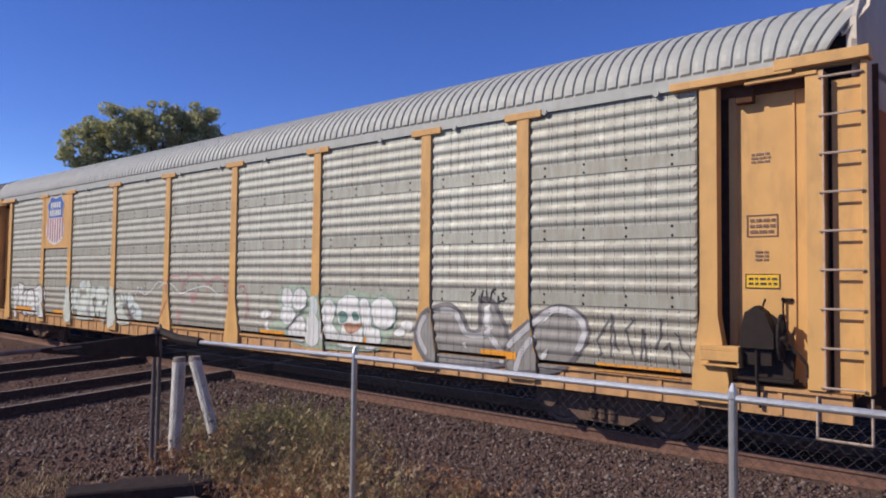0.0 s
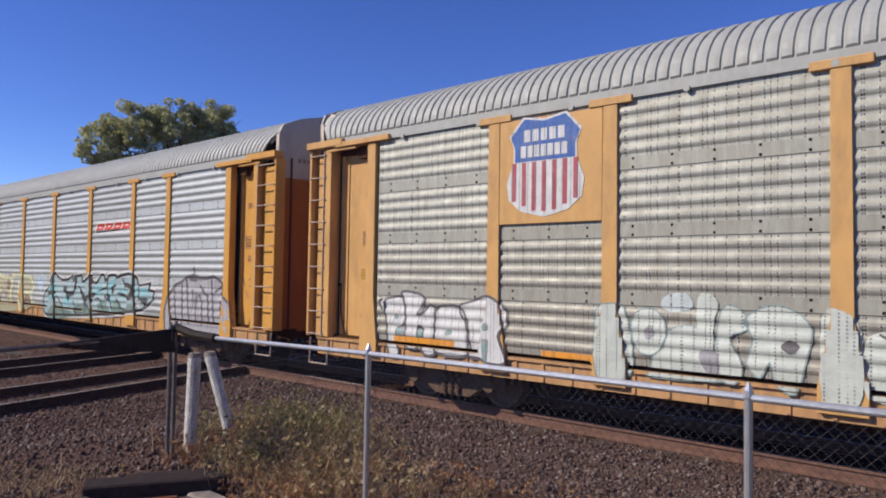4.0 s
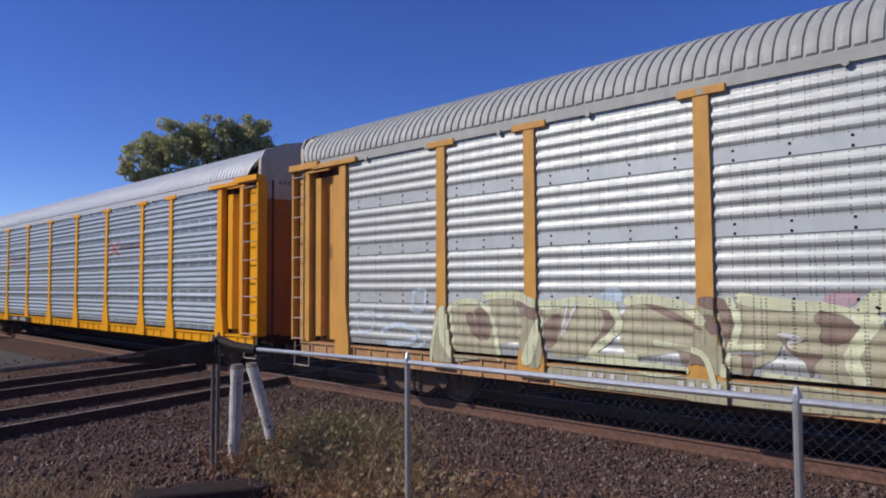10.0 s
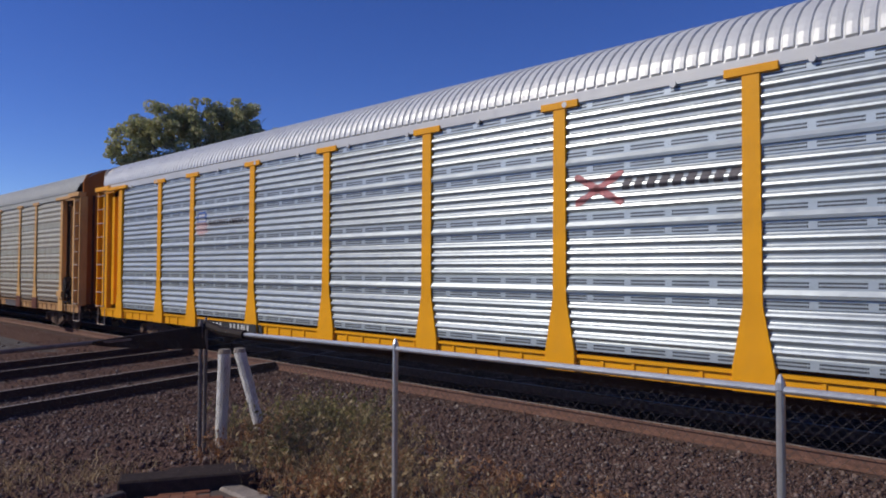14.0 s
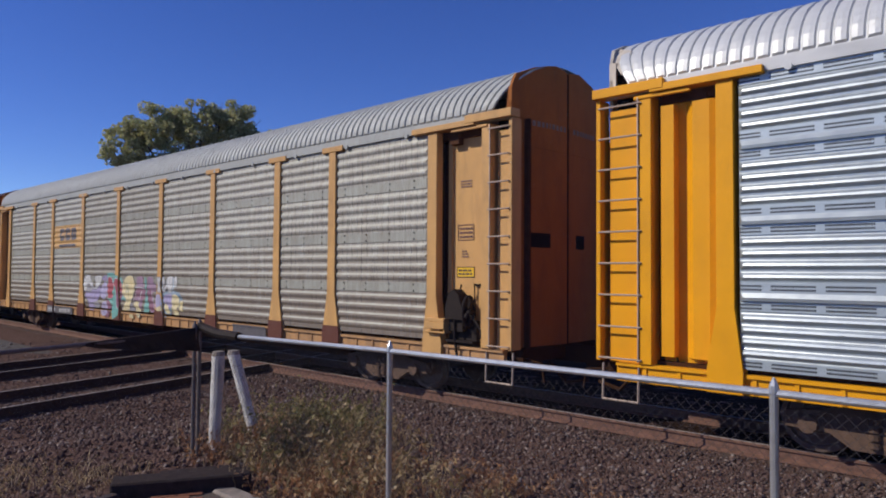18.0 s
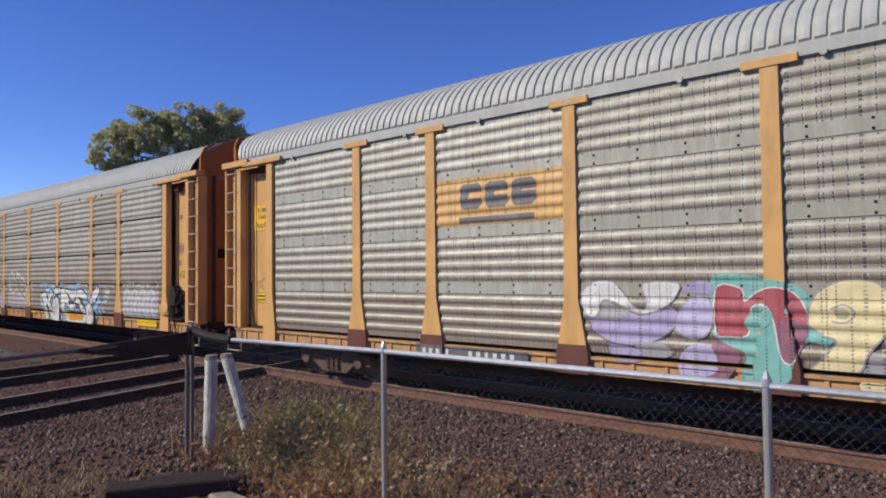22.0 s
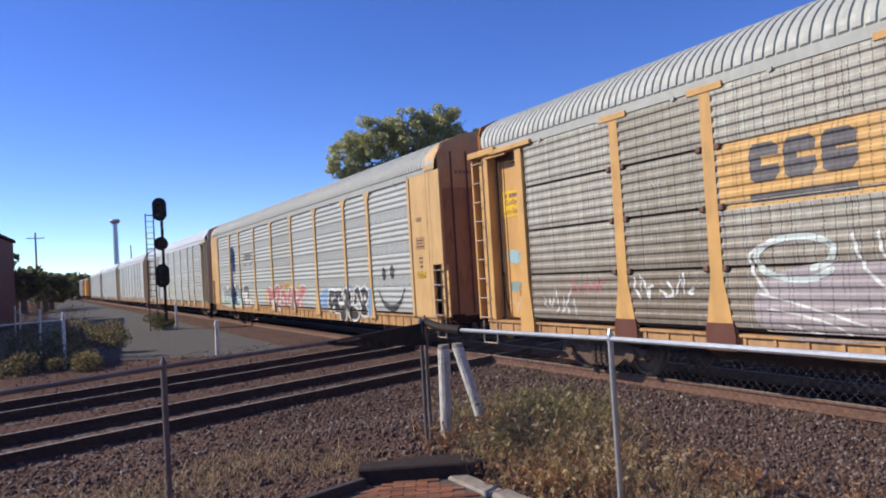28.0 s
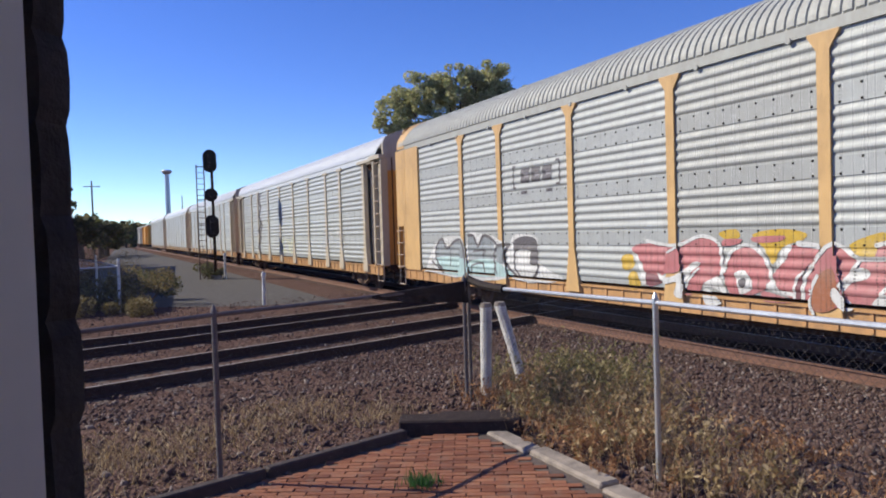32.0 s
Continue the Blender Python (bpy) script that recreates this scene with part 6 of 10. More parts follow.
on_side(0, "graffiti_eyes", [[(-11.39, 1.49), (-11.34, 1.53), (-11.28, 1.48), (-11.3, 1.42), (-11.38, 1.42)], [(-10.21, 1.25), (-10.15, 1.32), (-10.07, 1.31), (-10.05, 1.24), (-10.18, 1.21)], [(-9.39, 1.4), (-9.35, 1.47), (-9.27, 1.45), (-9.26, 1.37), (-9.36, 1.33)]], GREYGREEN, 5)
on_side(0, "graffiti_shine", strip([(-11.31, 1.27), (-11.18, 1.16)], 0.025), AQUA, 6)
on_side(0, "graffiti_shine", strip([(-11.19, 1.28), (-11.29, 1.13)], 0.025), AQUA, 6)
on_side(0, "graffiti_shine", strip([(-10.8, 1.24), (-10.7, 1.16)], 0.025), AQUA, 6)
on_side(0, "graffiti_shine", strip([(-10.72, 1.26), (-10.79, 1.13)], 0.025), AQUA, 6)
on_side(0, "graffiti_shine", strip([(-9.37, 1.14), (-9.27, 1.04)], 0.025), AQUA, 6)
on_side(0, "graffiti_shine", strip([(-9.28, 1.16), (-9.37, 1.02)], 0.025), AQUA, 6)
on_side(0, "graffiti_shine", strip([(-9.36, 0.96), (-9.29, 0.86)], 0.025), AQUA, 6)
MINT = spray("mint_white", (0.56, 0.60, 0.53))
piece(0, [(-7.4, 1.73), (-7.19, 1.85), (-6.97, 1.8), (-6.84, 1.26), (-6.89, 0.87), (-7.36, 0.86)], MINT, 3, "mint-white rounded graffiti letters", line=GREYGREEN, w=0.02)
piece(0, [(-6.86, 1.62), (-6.7, 1.8), (-6.45, 1.75), (-6.37, 1.46), (-6.53, 1.21), (-6.78, 1.26)], MINT, 4, line=GREYGREEN, w=0.02)
piece(0, [(-6.68, 1.5), (-6.58, 1.59), (-6.52, 1.49), (-6.62, 1.39)], GR, 6)
piece(0, [(-6.39, 1.97), (-6.12, 2.03), (-6.01, 1.86), (-6.23, 1.77), (-6.43, 1.83)], MINTW, 3)
piece(0, [(-6.6, 1), (-6.44, 1.45), (-6.14, 1.61), (-5.88, 1.53), (-5.85, 1.13), (-5.63, 0.95), (-6.52, 0.91)], MINT, 3, line=GREYGREEN, w=0.02)
piece(0, [(-5.96, 1.94), (-5.82, 2.03), (-5.69, 1.91), (-5.75, 1.65), (-5.77, 1.13), (-5.93, 1.3)], MINT, 5)
piece(0, [(-5.93, 1.3), (-5.7, 1.29), (-5.71, 1.02), (-5.87, 1.07)], GR, 6)
piece(0, [(-5.66, 1.83), (-5.42, 1.84), (-5.34, 1.61), (-5.56, 1.49), (-5.4, 1.16), (-5.5, 0.93), (-5.73, 1.08)], MINT, 4, line=GREYGREEN, w=0.018)
piece(0, [(-5.38, 1.72), (-5.11, 1.9), (-4.81, 1.85), (-4.63, 1.64), (-4.69, 1.3), (-4.81, 0.89), (-5.03, 0.99), (-5.09, 1.23), (-5.21, 1.03), (-5.36, 1.21), (-5.28, 1.5)], MINT, 4, line=GREYGREEN, w=0.022)
piece(0, [(-4.97, 1.43), (-4.87, 1.51), (-4.76, 1.44), (-4.86, 1.35)], DG, 6)
piece(0, [(-4.53, 1.8), (-4.3, 1.87), (-4.14, 1.65), (-4.12, 0.96), (-4.27, 0.82), (-4.52, 0.85)], MINT, 4)
piece(0, [(-4.11, 1.51), (-3.96, 1.66), (-3.68, 1.74), (-3.52, 1.57), (-3.67, 1.3), (-3.51, 1.11), (-3.32, 0.94), (-4.06, 0.92)], MINT, 3)
piece(0, [(-3.52, 1.67), (-3.3, 1.73), (-3.1, 1.54), (-2.77, 1.35), (-2.66, 1.21), (-2.77, 1.05), (-3.13, 1.11), (-3.36, 1.32)], MINTW, 3)
stroke(0, [(-3.96, 1.63), (-3.67, 1.43), (-3.74, 1.25)], DG, 6, 0.028)
stroke(0, [(-3.74, 1.72), (-3.51, 1.36), (-3.28, 1.02), (-3.11, 0.79)], DG, 6, 0.028)
stroke(0, [(-3.52, 1.62), (-3.44, 1.3), (-3.13, 1.01)], DG, 6, 0.028)
stroke(0, [(-3.86, 1.4), (-3.52, 1.42), (-3.28, 1.17)], DG, 6, 0.028)
stroke(0, [(-3.28, 1.22), (-3.18, 1.43), (-3.03, 1.24), (-3.28, 1.2)], DG, 6, 0.028)
stroke(0, [(-3.04, 1.64), (-2.93, 1.9), (-2.78, 1.75), (-2.76, 1.9), (-2.64, 1.73), (-2.47, 1.71), (-2.16, 1.87), (-1.9, 2.04), (-1.64, 2.02)], W, 3, 0.03, "thin white wavering line")
on_side(0, "graffiti_tag", strip(smooth([(-1.9, 1.86), (-1.6, 2.0), (-1.2, 1.98), (-0.85, 1.78), (-0.5, 1.84), (-0.15, 1.92), (0.35, 1.96), (0.75, 1.80)], 3, False), 0.03), W, 3, "thin white wavering line")
on_side(0, "graffiti_shade", [oval(-0.25, 1.70, 0.14, 0.14, 10, 0.3, 2), oval(-0.9, 1.22, 0.10, 0.2, 10, 0.3, 3), oval(-3.3, 1.25, 0.16, 0.16, 10, 0.3, 4)], spray("faded_red", (0.40, 0.24, 0.22)), 1)
on_side(0, "graffiti_outline", sum([strip(s, 0.03) for s in (arc(-1.1, 1.9, 0.35, 0.3, 200, -40, 10), arc(-0.2, 1.95, 0.5, 0.28, 180, 0, 10), arc(0.75, 1.85, 0.4, 0.32, 190, -30, 10), arc(1.7, 1.6, 0.22, 0.4, 120, -60, 8), [(-1.4, 1.6), (-1.7, 1.2)])], []), ROSE, 2, "thin faded red outline")
for x0, x1, z in ((-11.4, -10.0, 1.09), (-8.3, -7.4, 1.07), (5.0, 5.6, 1.08), (8.2, 8.9, 1.06), (10.2, 11.4, 1.02), (2.4, 3.2, 1.05)):
    on_side(0, "reflector", [rect(x0, x1, z - 0.06, z + 0.05)], AMBER, 5)

# second wagon: red slanted emblem, teal and lilac pieces
on_side(1, "emblem_panel", [rect(4.50, 6.85, 3.26, 3.60, 0.08)], W, 1)
on_side(1, "emblem", [rect(4.62 + i * 0.56, 5.10 + i * 0.56, 3.37, 3.56, 0.10) for i in range(4)], VERM, 2, "red slanted emblem")
on_side(1, "emblem_notch", [rect(4.80 + i * 0.56, 4.98 + i * 0.56, 3.43 + 0.03 * (i % 2), 3.47 + 0.03 * (i % 2), 0.02) for i in range(4)], W, 3)
on_side(1, "emblem_shadow", [[(4.52, 3.30), (6.0, 3.33), (6.6, 3.37), (4.6, 3.35)]], K, 3)
NIR = [[(9.0, 0.75), (8.95, 1.2), (9.1, 1.6), (9.35, 1.85), (9.7, 1.95), (10.0, 2.08), (10.4, 2.05), (10.9, 2.05), (11.2, 2.1), (11.5, 1.98), (11.62, 1.9), (11.55, 1.7), (11.9, 1.5), (12.0, 1.1), (11.9, 0.75)]]
on_side(1, "graffiti_fill", NIR, LIL, 1, "lilac-grey graffiti fill")
on_side(1, "graffiti_outline", sum([strip(s, 0.075) for s in (NIR[0], [(9.35, 1.8), (9.45, 1.0)], [(9.72, 1.92), (9.78, 0.95)], [(9.95, 2.0), (10.1, 0.95)], [(10.25, 1.75), (10.28, 1.35), (10.42, 1.7), (10.40, 1.0)], arc(10.55, 1.35, 0.14, 0.28, 180, 0, 8) + [(10.7, 0.95)], [(10.6, 1.85), (10.95, 1.6), (11.0, 1.0)], [(11.1, 2.0), (11.22, 1.0)], [(11.3, 1.75), (11.62, 1.9)], [(11.5, 1.5), (11.55, 0.95)], arc(10.3, 2.06, 0.22, 0.06, 0, 360, 10), [(10.3, 2.1), (10.3, 2.3)])], []), DG, 2, "dark brushed graffiti outline")
TEALS = [(0.74, 0.81), (0.66, 1.14), (0.77, 1.43), (1.2, 1.69), (1.49, 2.03), (1.66, 2.12), (1.8, 2), (2.2, 1.88), (2.7, 1.91), (3, 2.03), (3.1, 1.86), (3.16, 2.01), (3.71, 2.04), (3.76, 1.85), (4, 1.9), (4.2, 1.95), (4.31, 2.04), (4.43, 2.04), (4.5, 1.88), (4.66, 1.82), (4.88, 1.89), (5.06, 2.07), (5.27, 2.08), (5.37, 1.9), (5.54, 2.04), (5.79, 2.08), (6.07, 2.07), (6.1, 2), (6.44, 2.09), (6.84, 2.13), (7.1, 2.11), (7.33, 2), (7.45, 1.8), (7.78, 1.83), (8.1, 1.88), (8.02, 1.71), (8.31, 1.67), (8.28, 1.47), (7.94, 1.27), (7.59, 1.16), (5.94, 0.99), (3.63, 0.84), (0.94, 0.74)]
on_side(1, "graffiti_glow", strip(TEALS, 0.20, True), W, 1, "white graffiti border")
on_side(1, "graffiti_fill", [TEALS], AQUAGREY, 2, "pale aqua interlocking graffiti letters, black outline")
on_side(1, "graffiti_outline", strip(TEALS, 0.075, True), K, 5, "black graffiti outline")
piece(1, [(1.05, 0.61), (1.4, 0.99), (1.81, 1.09), (2.47, 1), (3.13, 0.81), (2.22, 0.68)], SEAGREEN, 3)
piece(1, [(3.9, 1.2), (4.25, 1.2), (4.6, 0.91), (4, 0.85)], SEAGREEN, 3)
piece(1, [(4.88, 1.21), (5.37, 1.33), (5.61, 0.99), (4.97, 0.93)], SEAGREEN, 3)
piece(1, [(5.86, 1.29), (6.25, 1.36), (6.5, 1.08), (5.94, 1.01)], SEAGREEN, 3)
piece(1, [(6.78, 1.14), (7.02, 1.33), (7.31, 1.17), (6.95, 1.1)], SEAGREEN, 3)
piece(1, [(3.13, 1.03), (3.63, 1.16), (3.9, 0.88), (3.3, 0.82)], SEAGREEN, 3)
piece(1, [(1.27, 1.62), (1.67, 1.79), (1.81, 1.55), (1.54, 1.14), (1.25, 1.32)], TEAL, 3)
piece(1, [(2.59, 1.45), (2.89, 1.33), (2.83, 1.1), (2.47, 1.11), (2.4, 1.3)], TEAL, 3)
piece(1, [(5.45, 1.71), (5.87, 2.03), (5.99, 1.89), (5.7, 1.65), (5.94, 1.37), (5.78, 1.28)], TEAL, 3)
piece(1, [(7.23, 1.86), (7.35, 1.73), (7.38, 1.54), (7.25, 1.46), (7.19, 1.59)], TEAL, 3)
piece(1, [(6.25, 1.68), (6.55, 1.76), (6.89, 1.51), (6.68, 1.42), (6.25, 1.53)], TEAL, 3)
piece(1, [(7.51, 1.74), (7.9, 1.76), (7.95, 1.58), (7.54, 1.55)], TEAL, 3)
piece(1, [(4.55, 1.67), (5.11, 1.78), (5.19, 1.55), (4.74, 1.44)], TEAL, 3)
piece(1, [(1.03, 1.48), (1.6, 1.54), (1.67, 1.43), (1.39, 1.4), (1.18, 1.36)], K, 6)
piece(1, [(2.31, 1.68), (2.56, 1.67), (2.66, 1.54), (3.12, 1.56), (3.12, 1.43), (2.83, 1.37), (2.71, 1.21), (2.54, 1.43), (2.36, 1.53)], K, 6)
piece(1, [(3.2, 1.97), (3.35, 1.97), (3.32, 1.71), (3.2, 1.51), (3.12, 1.61), (3.2, 1.79)], K, 6)
piece(1, [(3.63, 1.63), (3.79, 1.6), (3.9, 1.47), (4.15, 1.45), (4.27, 1.32), (4, 1.26), (3.79, 1.38), (3.68, 1.5)], K, 6)
piece(1, [(4.36, 2), (4.47, 2), (4.45, 1.67), (4.5, 1.26), (4.37, 1.34), (4.33, 1.66)], K, 6)
piece(1, [(4.15, 1.43), (4.6, 1.55), (4.76, 1.52), (4.45, 1.37)], K, 6)
piece(1, [(5.32, 1.46), (5.49, 1.55), (5.66, 1.51), (5.74, 1.35), (5.53, 1.35), (5.35, 1.4)], K, 6)
piece(1, [(5.78, 1.71), (5.95, 1.81), (6.12, 1.8), (5.98, 1.72), (5.9, 1.65), (5.94, 1.55), (5.82, 1.57)], K, 6)
piece(1, [(6.55, 1.8), (6.76, 1.88), (7.03, 1.85), (7.18, 1.76), (7.2, 1.63), (7.09, 1.47), (6.96, 1.4), (6.61, 1.48), (6.17, 1.55), (6.33, 1.61), (6.82, 1.55), (7.02, 1.62), (6.98, 1.72), (6.69, 1.73)], K, 6)
piece(1, [(7.44, 1.45), (7.66, 1.49), (7.95, 1.48), (7.94, 1.36), (7.77, 1.22), (7.59, 1.16), (7.75, 1.3), (7.59, 1.39)], K, 6)
stroke(1, [(1.51, 1.93), (1.46, 1.53), (1.7, 1.16)], K, 6, 0.05)
stroke(1, [(3.13, 1.25), (3.24, 1.04), (3.36, 0.81)], K, 6, 0.05)
stroke(1, [(3.52, 1.71), (3.9, 1.43), (4.25, 1.16), (4.57, 0.91)], K, 6, 0.05)
stroke(1, [(4.92, 1.59), (5.24, 1.67), (5.54, 1.72)], K, 6, 0.05)
stroke(1, [(5.54, 1.95), (5.5, 1.72), (5.66, 1.42), (5.87, 1.02)], K, 6, 0.05)
stroke(1, [(6.44, 2.04), (6.58, 1.84)], K, 6, 0.05)
stroke(1, [(7.17, 2.06), (7.2, 1.66), (7.26, 1.17)], K, 6, 0.05)
stroke(1, [(7.45, 1.77), (7.47, 1.55), (7.37, 1.18)], K, 6, 0.05)
stroke(1, [(6.13, 1.42), (6.39, 1.19), (6.71, 1.1)], K, 6, 0.05)
stroke(1, [(4.74, 1.36), (5.01, 1.38), (5.21, 1.12)], K, 6, 0.05)
stroke(1, [(1.81, 1.36), (2.21, 1.1), (2.47, 0.75)], K, 6, 0.05)
stroke(1, [(4.05, 0.9), (4.15, 1.15), (3.9, 1.2)], K, 6, 0.05)
stroke(1, [(1.57, 1.91), (1.87, 1.82), (2.58, 1.81)], W, 7, 0.03)
stroke(1, [(5.46, 1.52), (5.47, 1.37)], W, 7, 0.03)
stroke(1, [(6.75, 1.73), (6.96, 1.71)], W, 7, 0.03)
stroke(1, [(6.83, 1.58), (6.91, 1.53)], W, 7, 0.03)
stroke(1, [(3.52, 1.17), (3.74, 1.28), (3.68, 1.12)], W, 7, 0.03)
stroke(1, [(6.26, 1.97), (6.69, 2.04), (7.1, 2.03)], W, 7, 0.03)
stroke(1, [(5.62, 1.91), (5.95, 1.99)], W, 7, 0.03)
stroke(1, [(7.51, 1.76), (7.98, 1.82)], W, 7, 0.03)
piece(1, [(7.38, 1.34), (7.53, 1.39), (7.59, 1.3), (7.44, 1.21)], W, 7)
piece(1, [(-9.12, 0.85), (-9.03, 1.54), (-8.68, 1.85), (-8.11, 1.92), (-7.72, 1.64), (-7.66, 1.01), (-7.96, 0.96)], OLIVE, 2)
piece(1, [(-7.87, 1.9), (-6.86, 1.88), (-6.8, 0.96), (-7.08, 0.94), (-7.29, 1.26), (-7.73, 1.23)], OLIVE, 2)
piece(1, [(-6.72, 1.88), (-5.61, 1.8), (-5.55, 1.6), (-5.79, 1.34), (-6.03, 1.12), (-6.54, 1.09), (-6.7, 1.29)], OLIVE, 2)
piece(1, [(-5.32, 1.88), (-4.69, 1.89), (-4.21, 1.65), (-4.31, 1.33), (-4.7, 1.25), (-5.23, 1.17), (-5.45, 1.36)], OLIVE, 2)
piece(1, [(-4.25, 1.97), (-3.88, 1.92), (-3.89, 1.53), (-3.99, 1.03), (-4.22, 1.15), (-4.31, 1.51)], OLIVE, 2)
piece(1, [(-3.79, 1.93), (-2.86, 1.86), (-2.91, 1.57), (-3.22, 1.52), (-3.39, 1.25), (-3.9, 1.04), (-3.89, 1.44)], OLIVE, 2)
piece(1, [(-3.22, 1.47), (-2.86, 1.7), (-2.22, 1.72), (-2.22, 1.03), (-2.81, 1.09)], OLIVE, 2)
piece(1, [(-8.39, 1.65), (-8.23, 1.68), (-8.07, 1.3), (-7.96, 1.22), (-8.23, 1.33)], TAUPE, 3)
piece(1, [(-8.19, 1.74), (-7.87, 1.75), (-7.84, 1.34), (-8.04, 1.28)], TAUPE, 3)
piece(1, [(-7.28, 1.9), (-6.79, 1.91), (-6.83, 1.61), (-7.07, 1.66), (-7.24, 1.76)], TAUPE, 3)
piece(1, [(-6.76, 1.56), (-6.46, 1.73), (-6.53, 1.3), (-6.73, 1.21)], TAUPE, 3)
piece(1, [(-5.87, 1.87), (-5.49, 1.83), (-5.53, 1.6), (-5.79, 1.31), (-5.94, 1.28), (-5.73, 1.54), (-5.72, 1.75)], TAUPE, 3)
piece(1, [(-5.11, 1.91), (-4.74, 1.84), (-4.26, 1.6), (-4.3, 1.58), (-4.79, 1.75)], TAUPE, 3)
piece(1, [(-4.27, 1.99), (-4.02, 1.99), (-3.86, 1.84), (-3.85, 1.44), (-3.94, 1.21), (-3.98, 1.48), (-4.04, 1.79), (-4.25, 1.87)], TAUPE, 3)
piece(1, [(-4.23, 1.76), (-4.09, 1.76), (-3.98, 1.57), (-4.12, 1.52), (-4.22, 1.65)], TAUPE, 3)
piece(1, [(-4.65, 1.33), (-4.36, 1.3), (-4.17, 1.22), (-4.22, 1.13), (-4.36, 1.14), (-4.51, 1.08), (-4.58, 1.24)], TAUPE, 3)
piece(1, [(-3.85, 1.31), (-3.53, 1.31), (-3.62, 1.24), (-3.64, 1.06), (-3.77, 1.05), (-3.77, 1.25)], TAUPE, 3)
piece(1, [(-3.3, 1.51), (-3.14, 1.37), (-2.84, 1.35), (-2.92, 1.23), (-2.98, 1.06), (-3.03, 1.24), (-3.22, 1.37)], TAUPE, 3)
piece(1, [(-2.9, 1.86), (-2.78, 1.86), (-2.46, 1.73), (-2.39, 1.67), (-2.47, 1.57), (-2.69, 1.46), (-2.87, 1.49), (-2.85, 1.66), (-2.92, 1.73)], TAUPE, 3)
piece(1, [(-9.03, 1.72), (-8.73, 1.73), (-8.65, 0.94), (-8.95, 1.17)], CREAM, 4)
piece(1, [(-7.18, 1.01), (-6.86, 1.66), (-6.78, 1.56), (-6.97, 0.96)], CREAM, 4)
piece(1, [(-5.18, 0.97), (-4.92, 0.92), (-4.51, 0.98), (-4.73, 1.06), (-4.86, 1.13), (-4.94, 1.03)], CREAM, 4)
stroke(1, [(-9.21, 0.84), (-9.08, 1.47), (-8.77, 1.79), (-8.27, 1.89), (-7.87, 1.75), (-7.73, 1.35), (-7.66, 0.98)], CREAM, 4, 0.09)
stroke(1, [(-7.95, 1.98), (-7.35, 2.01), (-6.79, 1.85), (-6.14, 1.92), (-5.55, 1.85)], CREAM, 4, 0.14)
stroke(1, [(-5.55, 1.8), (-5.47, 1.55), (-5.91, 1.15), (-5.23, 1.15)], CREAM, 4, 0.12)
stroke(1, [(-5.32, 1.93), (-5.0, 1.96), (-4.49, 1.87), (-4.25, 1.69)], CREAM, 4, 0.13)
stroke(1, [(-4.91, 1.38), (-4.7, 1.35), (-4.26, 1.28), (-4.13, 1.02), (-4.09, 0.85)], CREAM, 4, 0.08)
stroke(1, [(-3.9, 1.97), (-3.79, 1.66), (-3.92, 1.3), (-3.97, 1.04)], CREAM, 4, 0.1)
stroke(1, [(-3.75, 1.99), (-3.58, 1.95), (-2.93, 1.88)], CREAM, 4, 0.15)
stroke(1, [(-2.9, 1.92), (-2.5, 1.83), (-2.26, 1.76)], CREAM, 4, 0.1)
stroke(1, [(-2.43, 1.79), (-2.28, 1.99), (-2.21, 1.95)], CREAM, 4, 0.2)
stroke(1, [(-2.32, 1.72), (-2.54, 1.35), (-2.45, 1.09)], CREAM, 4, 0.16)
stroke(1, [(-6.16, 1.03), (-5.23, 1.07), (-4.46, 1.04)], CREAM, 4, 0.07)
stroke(1, [(-3.9, 1.37), (-3.51, 1.4)], CREAM, 4, 0.07)
stroke(1, [(-3.48, 1.04), (-3.19, 1.02), (-2.74, 1.0)], CREAM, 4, 0.12)
stroke(1, [(-6.32, 1.89), (-6.44, 1.41)], W, 5, 0.035)
stroke(1, [(-6.16, 1.89), (-6.39, 1.46)], W, 5, 0.035)
stroke(1, [(-3.3, 1.56), (-3.06, 1.52), (-3.2, 1.48)], W, 5, 0.05)
stroke(1, [(-3.9, 1.31), (-3.51, 1.32)], W, 5, 0.03)
piece(1, [(-2.82, 2.0), (-2.67, 2.06), (-2.45, 2.04), (-2.53, 1.91), (-2.75, 1.92)], ROSEPALE, 1)
piece(1, [(-5.75, 2.04), (-5.54, 2.13), (-5.38, 2.05), (-5.43, 1.93), (-5.69, 1.92)], SKYPALE, 1)
stroke(1, [(-11.38, 1.53), (-10.88, 1.68), (-10.83, 1.34), (-11.26, 1.26), (-11.32, 1.53)], SKYPALE, 1, 0.05)
stroke(1, [(-9.72, 2.03), (-9.39, 2.07), (-9.44, 1.72), (-9.72, 1.71), (-9.67, 1.97)], SKYPALE, 1, 0.07)
stroke(1, [(-10.56, 1.29), (-10.16, 1.44), (-9.58, 1.33), (-9.77, 1.13), (-10.41, 1.09)], SKYPALE, 1, 0.09)
stroke(1, [(-10.36, 1.03), (-9.77, 1.0), (-9.39, 1.15)], SKYPALE, 1, 0.07)
stroke(1, [(-10.67, 1.55), (-10.26, 1.63)], SKYPALE, 1, 0.04)
piece(1, [(-1.43, 1.98), (-0.51, 1.94), (-0.26, 1.72), (-0.41, 1.43), (-1.25, 1.27)], OLIVE, 2)
piece(1, [(-1.25, 1.39), (-0.67, 1.33), (-0.28, 1), (-1.23, 0.82)], OLIVE, 2)
piece(1, [(-1.12, 1.25), (-0.67, 1.33), (-0.48, 1.06), (-1.01, 0.97)], TAUPE, 3)
stroke(1, [(-1.58, 1.94), (-1.71, 1.39), (-1.34, 0.81)], CREAM, 4, 0.16)
